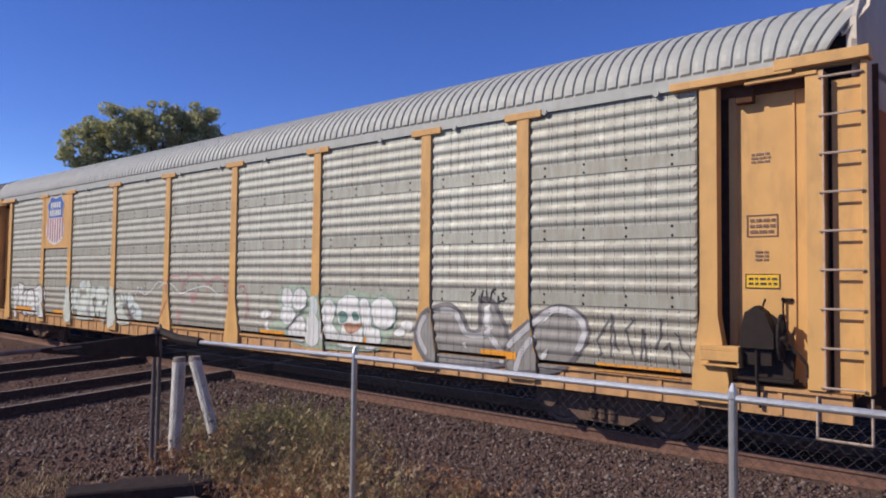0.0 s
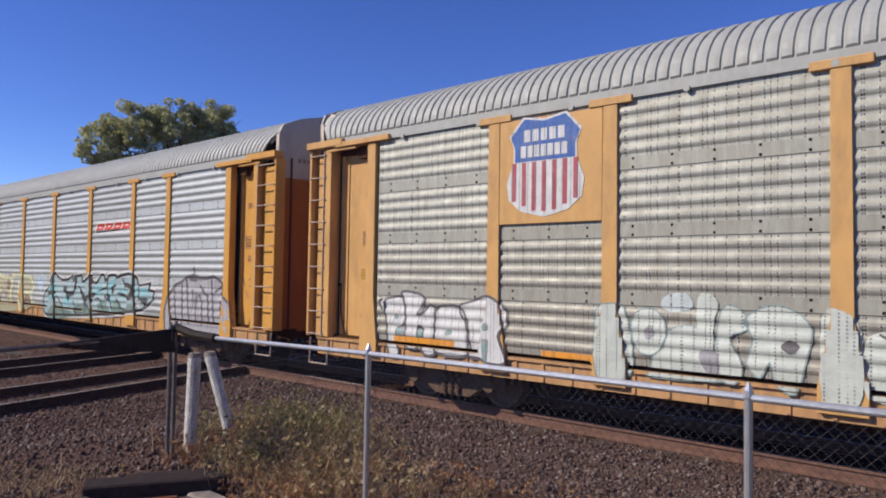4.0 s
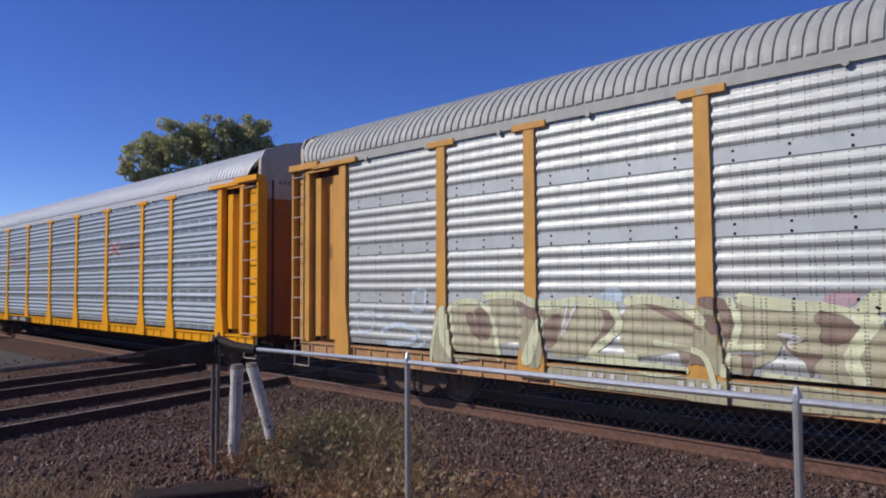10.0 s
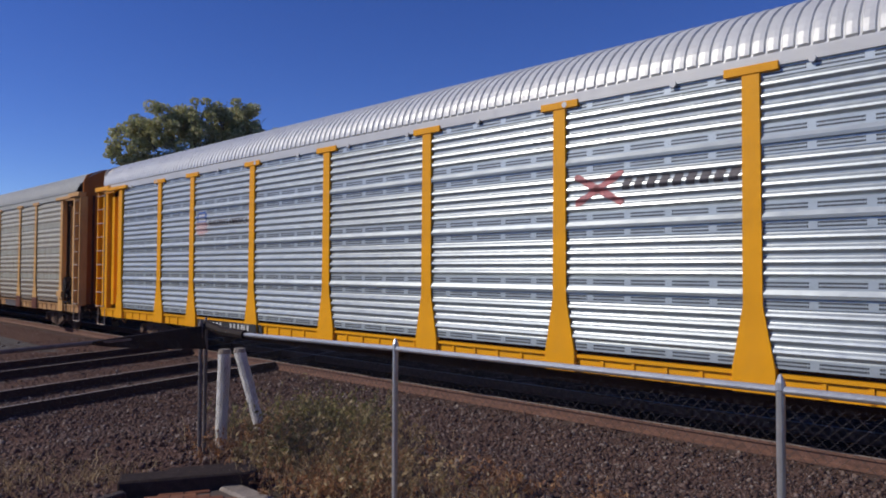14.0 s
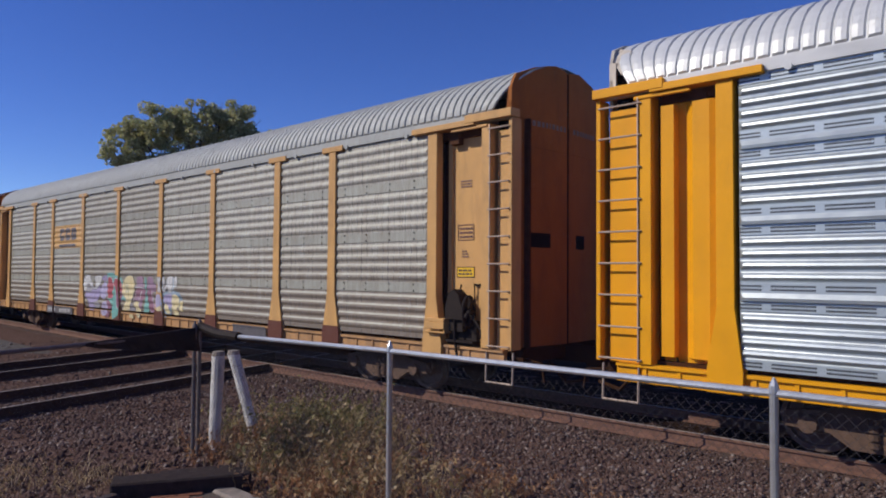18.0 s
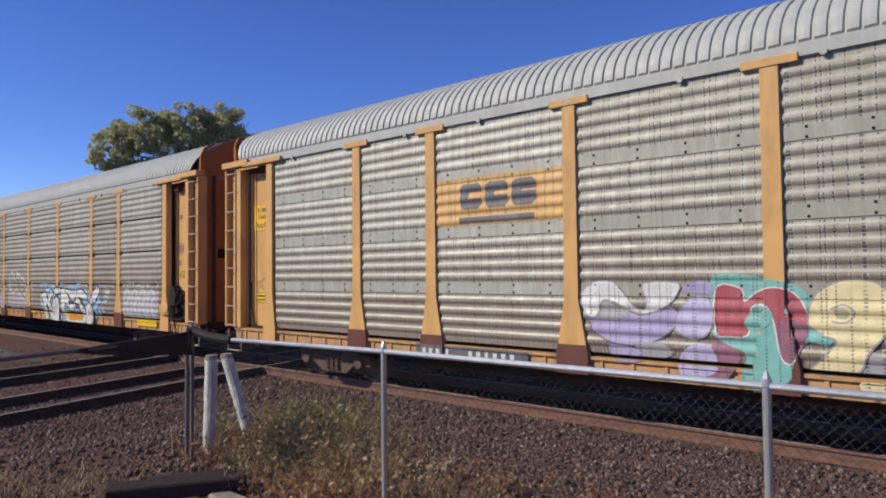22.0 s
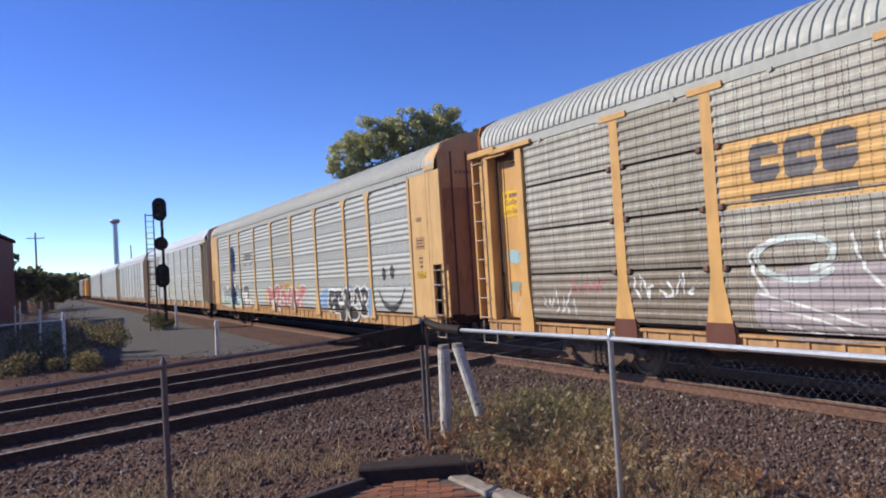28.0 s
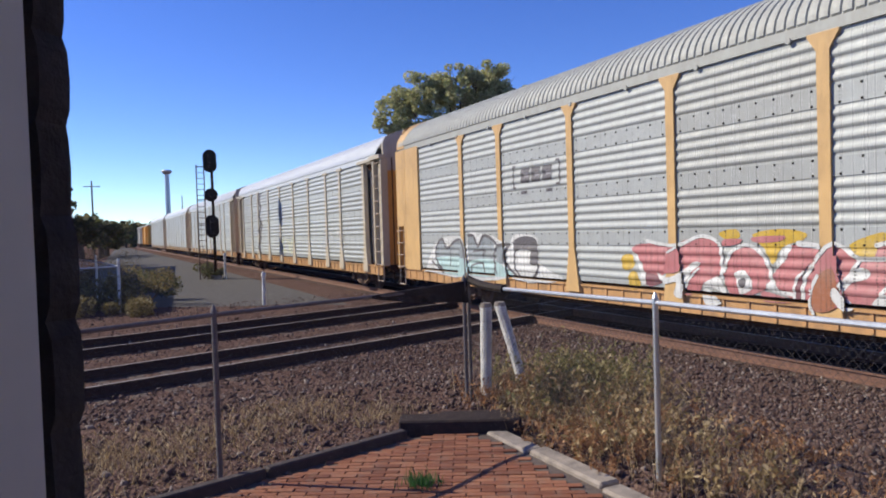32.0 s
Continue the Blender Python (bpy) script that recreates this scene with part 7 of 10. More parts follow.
stroke(1, [(-0.51, 1.93), (-0.26, 1.56), (-0.63, 1.41)], CREAM, 4, 0.12)
stroke(1, [(-2.22, 1.97), (-1.43, 2), (-0.55, 1.92)], CREAM, 4, 0.09)
stroke(1, [(-0.41, 1.43), (-0.45, 0.99)], CREAM, 4, 0.1)
stroke(1, [(-1.18, 1.41), (-0.67, 1.37), (-0.14, 1.03)], CREAM, 4, 0.08)
piece(1, [(0.16, 1.9), (0.4, 2.08), (0.64, 1.96), (0.57, 1.6), (0.26, 1.48)], SKYPALE, 1)
stroke(1, [(0.2, 1.79), (0.48, 1.9), (0.42, 1.48)], SKY, 2, 0.03)
stroke(1, [(0.32, 2.06), (0.64, 1.75)], SKY, 2, 0.03)
piece(1, [(-6.62, 0.94), (-5.2, 0.96), (-3.8, 0.95), (-2.0, 0.95), (-1.9, 0.74), (-3.6, 0.66), (-5.2, 0.68), (-6.55, 0.70)], OLIVE, 1)
on_side(1, "wagon_number", [rect(-6.0 + i * 0.19, -5.92 + i * 0.19, 0.77, 0.90) for i in range(4)] + [rect(-4.6 + i * 0.17, -4.52 + i * 0.17, 0.77, 0.90) for i in range(6)], W, 5, "white stencilled number bars")

# third wagon: red cross emblem and small shield
on_side(2, "emblem", strip([(4.50, 3.55), (5.2, 3.16)], 0.10) + strip([(4.50, 3.17), (5.2, 3.56)], 0.10), ROSE, 2, "dark red crossed emblem")
on_side(2, "emblem_lettering", [rect(5.22 + i * 0.185, 5.34 + i * 0.185, 3.32, 3.48, 0.04) for i in range(9)], DG, 2)
shield(2, -6.74, 3.36, 0.45)
on_side(2, "slogan", words("BUILDING AMERICA", -6.36, -4.5, 3.28, 3.44, 0.02), DG, 2, "dark slogan lettering")
on_side(2, "number_panel", [rect(-6.9, -3.9, 0.74, 0.94)], K, 3, "black number panel on the sill")
on_side(2, "wagon_number", [rect(-6.3 + i * 0.17, -6.22 + i * 0.17, 0.77, 0.90) for i in range(4)] + [rect(-5.3 + i * 0.17, -5.22 + i * 0.17, 0.77, 0.90) for i in range(6)], W, 5, "white stencilled number bars")

# fourth and fifth wagons: yellow emblem boxes
def yellow_box(n, x0, x1, z0, z1):
    on_side(n, "emblem_panel", [rect(x0, x1, z0, z1)], TANP, 1, "yellow emblem panel")
    w, h = x1 - x0, z1 - z0
    zc = z0 + 0.60 * h
    a = x0 + 0.20 * w
    for k in range(3):
        b = a + (0.01 + 0.21 * k) * w
        c = [(b, zc - 0.20 * h), (b + 0.03 * w, zc - 0.27 * h), (b + 0.15 * w, zc - 0.27 * h), (b + 0.18 * w, zc - 0.18 * h), (b + 0.18 * w, zc + 0.20 * h), (b + 0.15 * w, zc + 0.27 * h), (b + 0.03 * w, zc + 0.27 * h), (b, zc + 0.18 * h)]
        on_side(n, "emblem", [c], DG, 2, "dark worn emblem block")
        on_side(n, "emblem_notch", [rect(b + 0.075 * w, b + 0.18 * w, zc - 0.05 * h + 0.03 * h * k, zc + 0.08 * h - 0.02 * h * k)], TANP, 3)
    on_side(n, "emblem_bar", [rect(a, a + 0.60 * w, z0 + 0.04 * h, z0 + 0.17 * h)], DG, 2)


yellow_box(3, -6.87, -4.33, 2.96, 3.74)
yellow_box(4, -6.85, -4.33, 2.80, 3.80)
piece(3, [(1.6, 1.61), (2.47, 1.64), (2.47, 1.42), (2.17, 1.26), (2.01, 1.02), (1.65, 0.99)], GREYBLUE, 1)
piece(3, [(-3.95, 1.74), (-3.61, 1.73), (-3.27, 1.62), (-3.01, 1.6), (-2.72, 1.73), (-2.59, 1.57), (-2.72, 1.37), (-2.95, 1.24), (-3.28, 1.17), (-3.61, 1.21), (-3.89, 1.38)], PURPLE, 2, "lilac graffiti letter", line=DG, w=0.02)
piece(3, [(-4.05, 1.87), (-3.81, 2.04), (-3.54, 2.03), (-3.38, 1.88), (-3.24, 1.72), (-3.09, 1.66), (-3.03, 1.76), (-3.09, 2.01), (-2.59, 2.02), (-2.65, 1.82), (-2.8, 1.69), (-3.05, 1.61), (-3.27, 1.64), (-3.48, 1.74), (-3.7, 1.78), (-3.81, 1.54), (-4, 1.61)], W, 4, "white graffiti letter", line=GR, w=0.018)
piece(3, [(-3.61, 1.17), (-3.28, 1.15), (-3.01, 1.04), (-3.25, 0.94), (-3.55, 0.98)], PURPLE, 2)
piece(3, [(-3.22, 1.17), (-2.92, 1.24), (-2.67, 1.11), (-2.95, 1)], GR, 3)
piece(3, [(-3.89, 1.75), (-3.54, 1.73), (-3.27, 1.61), (-3.55, 1.49), (-3.86, 1.54)], GR, 3)
piece(3, [(-2.48, 1.79), (-2.33, 1.87), (-2.17, 1.77), (-2.15, 1.53), (-2.26, 1.34), (-2.49, 1.31), (-2.65, 1.45), (-2.61, 1.62)], LAV, 3, line=GR, w=0.02)
piece(3, [(-2.55, 1.95), (-2.38, 2.04), (-2.2, 2.03), (-2.14, 1.89), (-2.39, 1.89)], PURPLE, 3)
piece(3, [(-2.61, 1.01), (-2.53, 1.16), (-2.34, 1.25), (-2.15, 1.2), (-2.06, 1.04), (-2.15, 0.87), (-2.4, 0.8), (-2.59, 0.84)], LAV, 2)
piece(3, [(-2.17, 2.06), (-2.04, 2.13), (-1.75, 2.12), (-1.48, 2.07), (-1.17, 1.99), (-0.96, 1.8), (-0.89, 1.57), (-0.74, 1.48), (-0.85, 1.3), (-1.06, 1.34), (-1.21, 1.06), (-1.27, 0.86), (-1.69, 0.73), (-1.82, 0.88), (-1.76, 1.17), (-2.12, 1.33), (-2.17, 1.68)], AQUA, 2, "aqua and red graffiti letter")
piece(3, [(-2.1, 1.97), (-1.79, 1.95), (-1.76, 1.8), (-1.6, 1.92), (-1.41, 1.97), (-1.23, 1.93), (-1.1, 1.79), (-1.03, 1.57), (-1.12, 1.47), (-1.2, 1.1), (-1.34, 1.15), (-1.41, 1.56), (-1.51, 1.75), (-1.68, 1.71), (-1.72, 1.39), (-1.95, 1.36), (-2.12, 1.41)], RED, 3, line=W, w=0.02)
piece(3, [(-1.72, 1.62), (-1.57, 1.75), (-1.43, 1.67), (-1.46, 1.53), (-1.66, 1.43), (-1.76, 1.51)], AQUA, 4)
piece(3, [(-1.36, 1.56), (-1.05, 1.54), (-1.15, 1.2), (-1.25, 1.1), (-1.34, 1.19)], MAROON, 4)
piece(3, [(-2.18, 1.31), (-1.83, 1.17), (-1.89, 0.96), (-2.05, 0.8), (-2.31, 0.8), (-2.09, 0.95)], MAROON, 3)
piece(3, [(-1.05, 1.57), (-1, 1.84), (-0.82, 2), (-0.57, 2.07), (-0.33, 2.01), (-0.21, 1.85), (-0.19, 1.64), (-0.31, 1.42), (-0.45, 1.24), (-0.53, 1.05), (-0.75, 0.98), (-1.04, 1.01), (-0.9, 1.17), (-0.76, 1.37), (-0.89, 1.42), (-1, 1.5)], BUTTER, 5, "cream graffiti figure with a curled head", line=GR, w=0.02)
piece(3, [(-0.78, 1.73), (-0.68, 1.75), (-0.62, 1.69), (-0.66, 1.62), (-0.75, 1.63)], OLIVE, 6)
stroke(3, [(-0.8, 1.73), (-0.68, 1.78), (-0.57, 1.7), (-0.65, 1.58), (-0.8, 1.59)], GR, 6, 0.02)
piece(3, [(-0.23, 1.29), (0.04, 1.33), (0.13, 1.18), (0.25, 1.03), (0.12, 0.86), (-0.03, 0.9), (-0.1, 1.09)], BUTTER, 4, line=GR, w=0.015)
piece(3, [(-0.53, 1.19), (-0.42, 1.28), (-0.21, 1.12), (-0.1, 0.98), (-0.53, 1)], GR, 2)
piece(3, [(-0.08, 1.98), (0.05, 2.03), (0.32, 2.02), (0.36, 1.82), (0.49, 1.66), (0.49, 1.48), (0.31, 1.32), (0.27, 1.1), (0.07, 1.21), (0, 1.34), (-0.26, 1.36), (-0.15, 1.55), (-0.06, 1.73)], MAUVE, 2, "mauve graffiti letter")
piece(3, [(-0.06, 1.68), (0.44, 1.69), (0.48, 1.49), (0.31, 1.38), (0.01, 1.47), (-0.23, 1.38)], MAROON, 3)
piece(3, [(0.64, 2.01), (0.89, 2.01), (1.02, 1.87), (1.14, 1.79), (1.17, 1.64), (1.02, 1.62), (0.97, 1.49), (1.1, 1.28), (1.19, 1.16), (0.92, 1.03), (0.78, 1.13), (0.74, 1.38), (0.63, 1.62)], MAUVE, 2)
piece(3, [(0.65, 1.62), (0.88, 1.63), (0.94, 1.35), (1.06, 1.15), (0.87, 1.09), (0.75, 1.26)], MAROON, 3)
piece(3, [(0.49, 2.03), (0.56, 1.9), (0.58, 1.62), (0.69, 1.38), (0.76, 1.18), (0.73, 1.05), (0.45, 1.03), (0.43, 1.16), (0.53, 1.41), (0.53, 1.66), (0.46, 1.86)], AQUA, 4)
stroke(3, [(-0.2, 1.72), (0.14, 1.72), (0.46, 1.7)], W, 4, 0.025)
stroke(3, [(0.29, 1.61), (0.16, 1.44), (0.07, 1.22)], W, 5, 0.03)
stroke(3, [(0.9, 1.63), (1.01, 1.39), (1.2, 1.17)], W, 5, 0.025)
stroke(3, [(-0.06, 1.6), (-0.2, 1.38), (-0.31, 1.29)], W, 5, 0.02)
piece(3, [(1.26, 1.52), (1.49, 1.53), (1.54, 1.24), (1.27, 1.18)], LAV, 2)
piece(3, [(1.29, 1.17), (1.4, 1.23), (1.54, 1.23), (1.58, 1.13), (1.3, 1.11)], BUTTER, 3)
piece(3, [(1.31, 2.01), (1.48, 2.02), (1.65, 2.01), (1.68, 1.88), (1.6, 1.72), (1.7, 1.76), (1.79, 1.95), (1.89, 2.04), (2.11, 2.05), (2.13, 1.92), (2.11, 1.69), (1.9, 1.61), (1.88, 1.77), (1.78, 1.71), (1.68, 1.64), (1.45, 1.61), (1.35, 1.66), (1.37, 1.83)], W, 4, "white graffiti letter", line=GR, w=0.018)
piece(3, [(1.43, 1.87), (1.52, 1.94), (1.6, 1.85), (1.55, 1.75), (1.44, 1.77)], GR, 5)
piece(3, [(2.18, 1.92), (2.24, 2.05), (2.33, 2.02), (2.38, 1.91), (2.31, 1.78), (2.22, 1.76)], W, 3)
piece(3, [(2.14, 1.99), (2.19, 1.99), (2.2, 1.67), (2.14, 1.64)], SKYPALE, 3)
piece(3, [(1.63, 1.52), (2.08, 1.58), (2.11, 1.41), (2.08, 1.23), (1.77, 1.2), (1.68, 1.35)], PURPLE, 2)
piece(3, [(2.1, 1.48), (2.21, 1.57), (2.4, 1.56), (2.51, 1.43), (2.5, 1.28), (2.41, 1.21), (2.49, 1.07), (2.46, 0.98), (2.35, 1.02), (2.21, 1.08), (2.11, 1.26)], BUTTER, 3, "cream graffiti shape")
piece(3, [(2.53, 1.6), (2.66, 1.47), (2.62, 1.29), (2.54, 1.2), (2.5, 1.39)], GREYBLUE, 2)
piece(3, [(2.58, 1.42), (2.78, 1.37), (2.68, 1.29), (2.75, 1.15), (2.57, 1.16), (2.52, 1.29)], BUTTER, 2)
piece(3, [(1.68, 1.31), (1.9, 1.25), (2.01, 1.07), (1.77, 1.08)], BUTTER, 3)
piece(3, [(-0.53, 0.93), (-0.31, 0.93), (-0.26, 0.83), (-0.5, 0.83)], BUTTER, 4)
on_side(3, "wagon_number", [rect(-7.2 + i * 0.16, -7.12 + i * 0.16, 0.77, 0.90) for i in range(4)] + [rect(-6.2 + i * 0.17, -6.12 + i * 0.17, 0.77, 0.90) for i in range(6)], W, 5, "white stencilled number bars")
on_side(3, "patched_sill", [rect(-7.4, -5.0, 0.72, 0.96), rect(5.2, 6.6, 0.72, 0.96)], DG, 4, "dark patched sill")

GLOW = smooth([(2.6, 1.43), (2.71, 1.62), (3.18, 1.77), (3.59, 1.83), (3.92, 1.92), (4.69, 1.83), (5.39, 1.88), (6.06, 1.86), (6.6, 1.79), (6.95, 1.57), (7.09, 1.57), (7.41, 1.91), (7.74, 1.9), (7.72, 1.58), (7.49, 1.21), (7.41, 0.87), (6.89, 0.66), (6.53, 0.66), (5.12, 0.65), (3.51, 0.69), (3, 0.96), (2.66, 1.28)])
on_side(4, "graffiti_glow", [GLOW], SKY, 1, "light blue graffiti glow")
shape = smooth([(2.67, 1.54), (3.14, 1.65), (3.3, 1.36), (3.58, 1.7), (3.79, 1.69), (3.76, 1.54), (3.56, 1.36), (3.78, 0.99), (3.74, 0.73), (3.52, 0.89), (3.4, 1.24), (3.28, 1.15), (3.37, 0.79), (3.05, 0.79), (2.97, 1.33)])
on_side(4, "graffiti_outline", [shape] + strip(shape, 0.13, True), K, 3)
on_side(4, "graffiti_lettering", [shape], W, 5, "white rounded graffiti letter")
shape = smooth([(3.86, 1.34), (4.11, 1.49), (4.39, 1.42), (4.53, 1.01), (4.56, 0.75), (3.84, 0.75), (3.78, 1.08)])
on_side(4, "graffiti_outline", [shape] + strip(shape, 0.13, True), K, 3)
on_side(4, "graffiti_lettering", [shape], W, 5, "white rounded graffiti letter")
outlined(4, [(4.57, 1.73), (4.72, 1.79), (4.85, 1.74), (5.18, 1.54), (5.3, 1.44), (5.27, 1.29), (5.16, 1.22), (4.96, 1.34), (4.9, 1.26), (4.94, 1.1), (5.1, 0.79), (4.94, 0.76), (4.82, 1), (4.73, 1.04), (4.63, 1.01), (4.57, 1.13), (4.57, 1.42)], 4, "white pointed graffiti letter")
outlined(4, [(5.08, 1.06), (5.32, 1), (5.7, 1), (6.4, 0.98), (6.55, 0.75), (5.25, 0.64), (5.1, 0.79)], 3)
outlined(4, [(4.87, 1.77), (5.32, 1.73), (5.83, 1.72), (5.94, 1.66), (5.82, 1.54), (5.69, 1.44), (5.48, 1.45), (5.27, 1.59)], 4)
outlined(4, [(5.34, 1.28), (5.72, 1.31), (5.78, 1.27), (5.64, 1.12), (5.35, 1.06)], 4)
outlined(4, [(5.97, 1.74), (6.26, 1.76), (6.52, 1.7), (6.74, 1.56), (6.76, 1.49), (6.59, 1.46), (6.36, 1.51), (6.13, 1.55), (6.08, 1.5), (6.2, 1.41), (6.42, 1.28), (6.57, 1.11), (6.62, 0.93), (6.55, 0.75), (6.35, 0.74), (6.37, 0.96), (6.26, 1.1), (6.07, 1.19), (5.88, 1.25), (5.8, 1.31), (5.85, 1.46), (5.96, 1.61)], 5, "white curved graffiti letter")
piece(4, [(6.05, 1.52), (6.21, 1.54), (6.43, 1.43), (6.59, 1.24), (6.5, 1.21), (6.24, 1.38)], K, 8)
piece(4, [(5.79, 1.33), (5.96, 1.35), (6.21, 1.24), (6.22, 1.18), (6.03, 1.19), (5.84, 1.26)], K, 8)
piece(4, [(5.3, 1.41), (5.47, 1.42), (5.72, 1.39), (5.79, 1.35), (5.72, 1.31), (5.34, 1.31)], K, 8)
piece(4, [(3.24, 1.23), (3.36, 1.26), (3.43, 1.15), (3.37, 0.91), (3.3, 0.97)], K, 8)
piece(4, [(5.38, 1.11), (5.47, 1.13), (5.44, 0.97), (5.36, 0.99)], K, 8)
stroke(4, [(4.05, 1.41), (4.11, 1.31), (4, 1.24)], DG, 8, 0.025)
stroke(4, [(3.86, 1.11), (3.99, 1.07), (4.21, 1.2), (4.23, 1.08), (4.04, 0.95), (3.88, 1.03)], DG, 8, 0.025)
stroke(4, [(4.21, 1.29), (4.27, 1.16)], DG, 8, 0.025)
shape = smooth([(6.67, 1.15), (6.81, 1.34), (7.02, 1.34), (7.23, 1.13), (7.28, 0.86), (7.1, 0.69), (6.75, 0.69), (6.64, 0.9)])
on_side(4, "graffiti_outline", [shape] + strip(shape, 0.13, True), K, 3)
on_side(4, "graffiti_lettering", [shape], W, 5, "white rounded graffiti letter")
shape = smooth([(3.95, 1.72), (4.13, 1.8), (4.44, 1.8), (4.56, 1.73), (4.4, 1.64), (4.09, 1.63)])
on_side(4, "graffiti_outline", [shape] + strip(shape, 0.13, True), K, 3)
on_side(4, "graffiti_lettering", [shape], W, 5, "white rounded graffiti letter")
shape = smooth([(7.05, 1.46), (7.23, 1.69), (7.5, 1.86), (7.65, 1.84), (7.67, 1.72), (7.48, 1.51), (7.24, 1.36), (7.07, 1.37)])
on_side(4, "graffiti_outline", [shape] + strip(shape, 0.13, True), K, 3)
on_side(4, "graffiti_lettering", [shape], W, 5, "white rounded graffiti letter")
on_side(4, "graffiti_shade", [[(6.9, 1.13), (7.28, 1.13), (7.28, 0.99), (6.91, 0.98)]], GR, 7)
on_side(4, "yellow_plate", [[(5.25, 0.97), (6.36, 1), (6.35, 0.81), (5.23, 0.77)]], AMBER, 8, "yellow sill plate")
on_side(4, "graffiti_dots", [oval(x, 1.9 + 0.05 * (i % 2), 0.06, 0.11, 10) for i, x in enumerate((2.7, 2.95, 3.1, 4.35, 4.5, 5.9, 6.05))], SKY, 3, "light blue dots")
on_side(4, "graffiti_fill", [rect(9.35, 11.5, 0.98, 1.80, 0.05)], LIL, 1)
for q in (9.6, 10.1, 10.6, 11.1):
    on_side(4, "graffiti_outline", strip(smooth([(q - 0.15, 1.0), (q - 0.2, 1.5), (q, 1.8), (q + 0.22, 1.6), (q, 1.4), (q + 0.2, 1.05)], 3, False), 0.05), W, 3, "white outlined graffiti")
scrawl(4, 9.3, 11.6, 1.85, 2.05, W, 0.03, 14, 3, 8)
piece(4, [(-6.45, 1.71), (-5.45, 1.98), (-4.3, 1.89), (-4.06, 1.37), (-3.85, 1.05), (-4.63, 0.97), (-6.36, 1)], MAUVEGREY, 1)
piece(4, [(-3.41, 1.37), (-2.53, 1.5), (-1.72, 1.56), (-1.34, 1.04), (-2.06, 1), (-3.44, 1)], MAUVEGREY, 1)
piece(4, [(-0.78, 1.72), (-0.1, 1.55), (0.51, 1.24), (0.65, 1.06), (-0.31, 1.04), (-0.79, 1.08)], MAUVEGREY, 1)
piece(4, [(-0.1, 1.61), (0.69, 1.55), (1.26, 1.25), (1.03, 1.07), (0.5, 1.06)], MAUVEGREY, 1)
stroke(4, [(-5.38, 1.88), (-5.74, 1.75), (-6.29, 1.85), (-6.47, 2.07), (-6.25, 2.28), (-5.69, 2.33), (-5.35, 2.18), (-5.42, 1.98), (-5.64, 1.91)], MINTW, 3, 0.09)
stroke(4, [(-6.32, 1.57), (-6.52, 1.86), (-6.56, 2.14), (-6.17, 2.32)], W, 3, 0.05)
stroke(4, [(-5.08, 2.31), (-4.96, 1.9), (-4.58, 1.53), (-4.11, 1.31)], W, 3, 0.045)
stroke(4, [(-4.77, 2.33), (-4.69, 1.97), (-4.33, 1.57)], W, 3, 0.045)
stroke(4, [(-4.47, 2.32), (-4.58, 2.1), (-4.36, 1.76)], MINTW, 3, 0.06)
stroke(4, [(-4.4, 2.16), (-4.15, 2.31), (-3.74, 2.31), (-3.62, 2.07), (-3.55, 1.82), (-3.27, 1.63), (-3.13, 1.44), (-3.42, 1.19), (-3.48, 1.06)], MINTW, 3, 0.07)
stroke(4, [(-6.46, 1.57), (-5.64, 1.36), (-4.87, 1.13)], W, 3, 0.035)
stroke(4, [(-6.33, 1.36), (-5.51, 1.2), (-5.14, 0.99)], W, 3, 0.035)
stroke(4, [(-6.07, 1.15), (-5.4, 0.98)], W, 3, 0.03)
stroke(4, [(-5.24, 1.36), (-4.59, 1.37), (-4.01, 1.11)], W, 3, 0.03)
stroke(4, [(-3.1, 2.12), (-2.88, 1.87), (-2.63, 1.56), (-2.72, 1.26), (-2.88, 1.03)], W, 3, 0.05)
stroke(4, [(-1.99, 1.83), (-2.36, 1.56), (-2.55, 1.26), (-2.67, 1.04)], W, 3, 0.045)
stroke(4, [(-1.55, 2.2), (-1.69, 1.91), (-2.01, 1.56), (-2.24, 1.26), (-2.36, 1.04)], MINTW, 3, 0.06)
stroke(4, [(-1.56, 2.14), (-1.35, 1.9), (-1.24, 1.67)], W, 3, 0.05)
stroke(4, [(-1.72, 1.52), (-1.48, 1.62), (-1.25, 1.52)], W, 3, 0.03)
stroke(4, [(-1.72, 1.48), (-1.7, 1.06)], W, 3, 0.03)
stroke(4, [(-1.45, 1.38), (-1.66, 1.06)], W, 3, 0.03)
stroke(4, [(-0.15, 2.04), (-0.22, 2.26), (-0.46, 2.4), (-0.7, 2.3), (-0.79, 2.06), (-0.69, 1.78), (-0.35, 1.61), (-0.01, 1.71)], W, 3, 0.07)
stroke(4, [(-0.39, 2.27), (-0.37, 1.99), (-0.25, 1.88)], W, 3, 0.04)
stroke(4, [(-0.52, 2.29), (-0.58, 2.05), (-0.46, 1.83)], W, 3, 0.035)
stroke(4, [(0.04, 2.36), (0.25, 2.3), (0.58, 2.18), (0.91, 2.01), (1.09, 1.85), (1.18, 1.7), (1.02, 1.55)], MINTW, 3, 0.1)
stroke(4, [(0, 1.88), (-0.03, 2.09), (0.11, 2.23), (0.42, 2.03), (0.71, 1.86)], MINTW, 3, 0.06)
stroke(4, [(0.82, 2.22), (0.95, 2.01), (1.13, 1.85)], W, 3, 0.06)
stroke(4, [(0.55, 1.76), (0.85, 1.6), (1.2, 1.45), (1.41, 1.3)], W, 3, 0.045)
stroke(4, [(0.54, 1.55), (0.76, 1.4), (1.19, 1.25)], W, 3, 0.03)
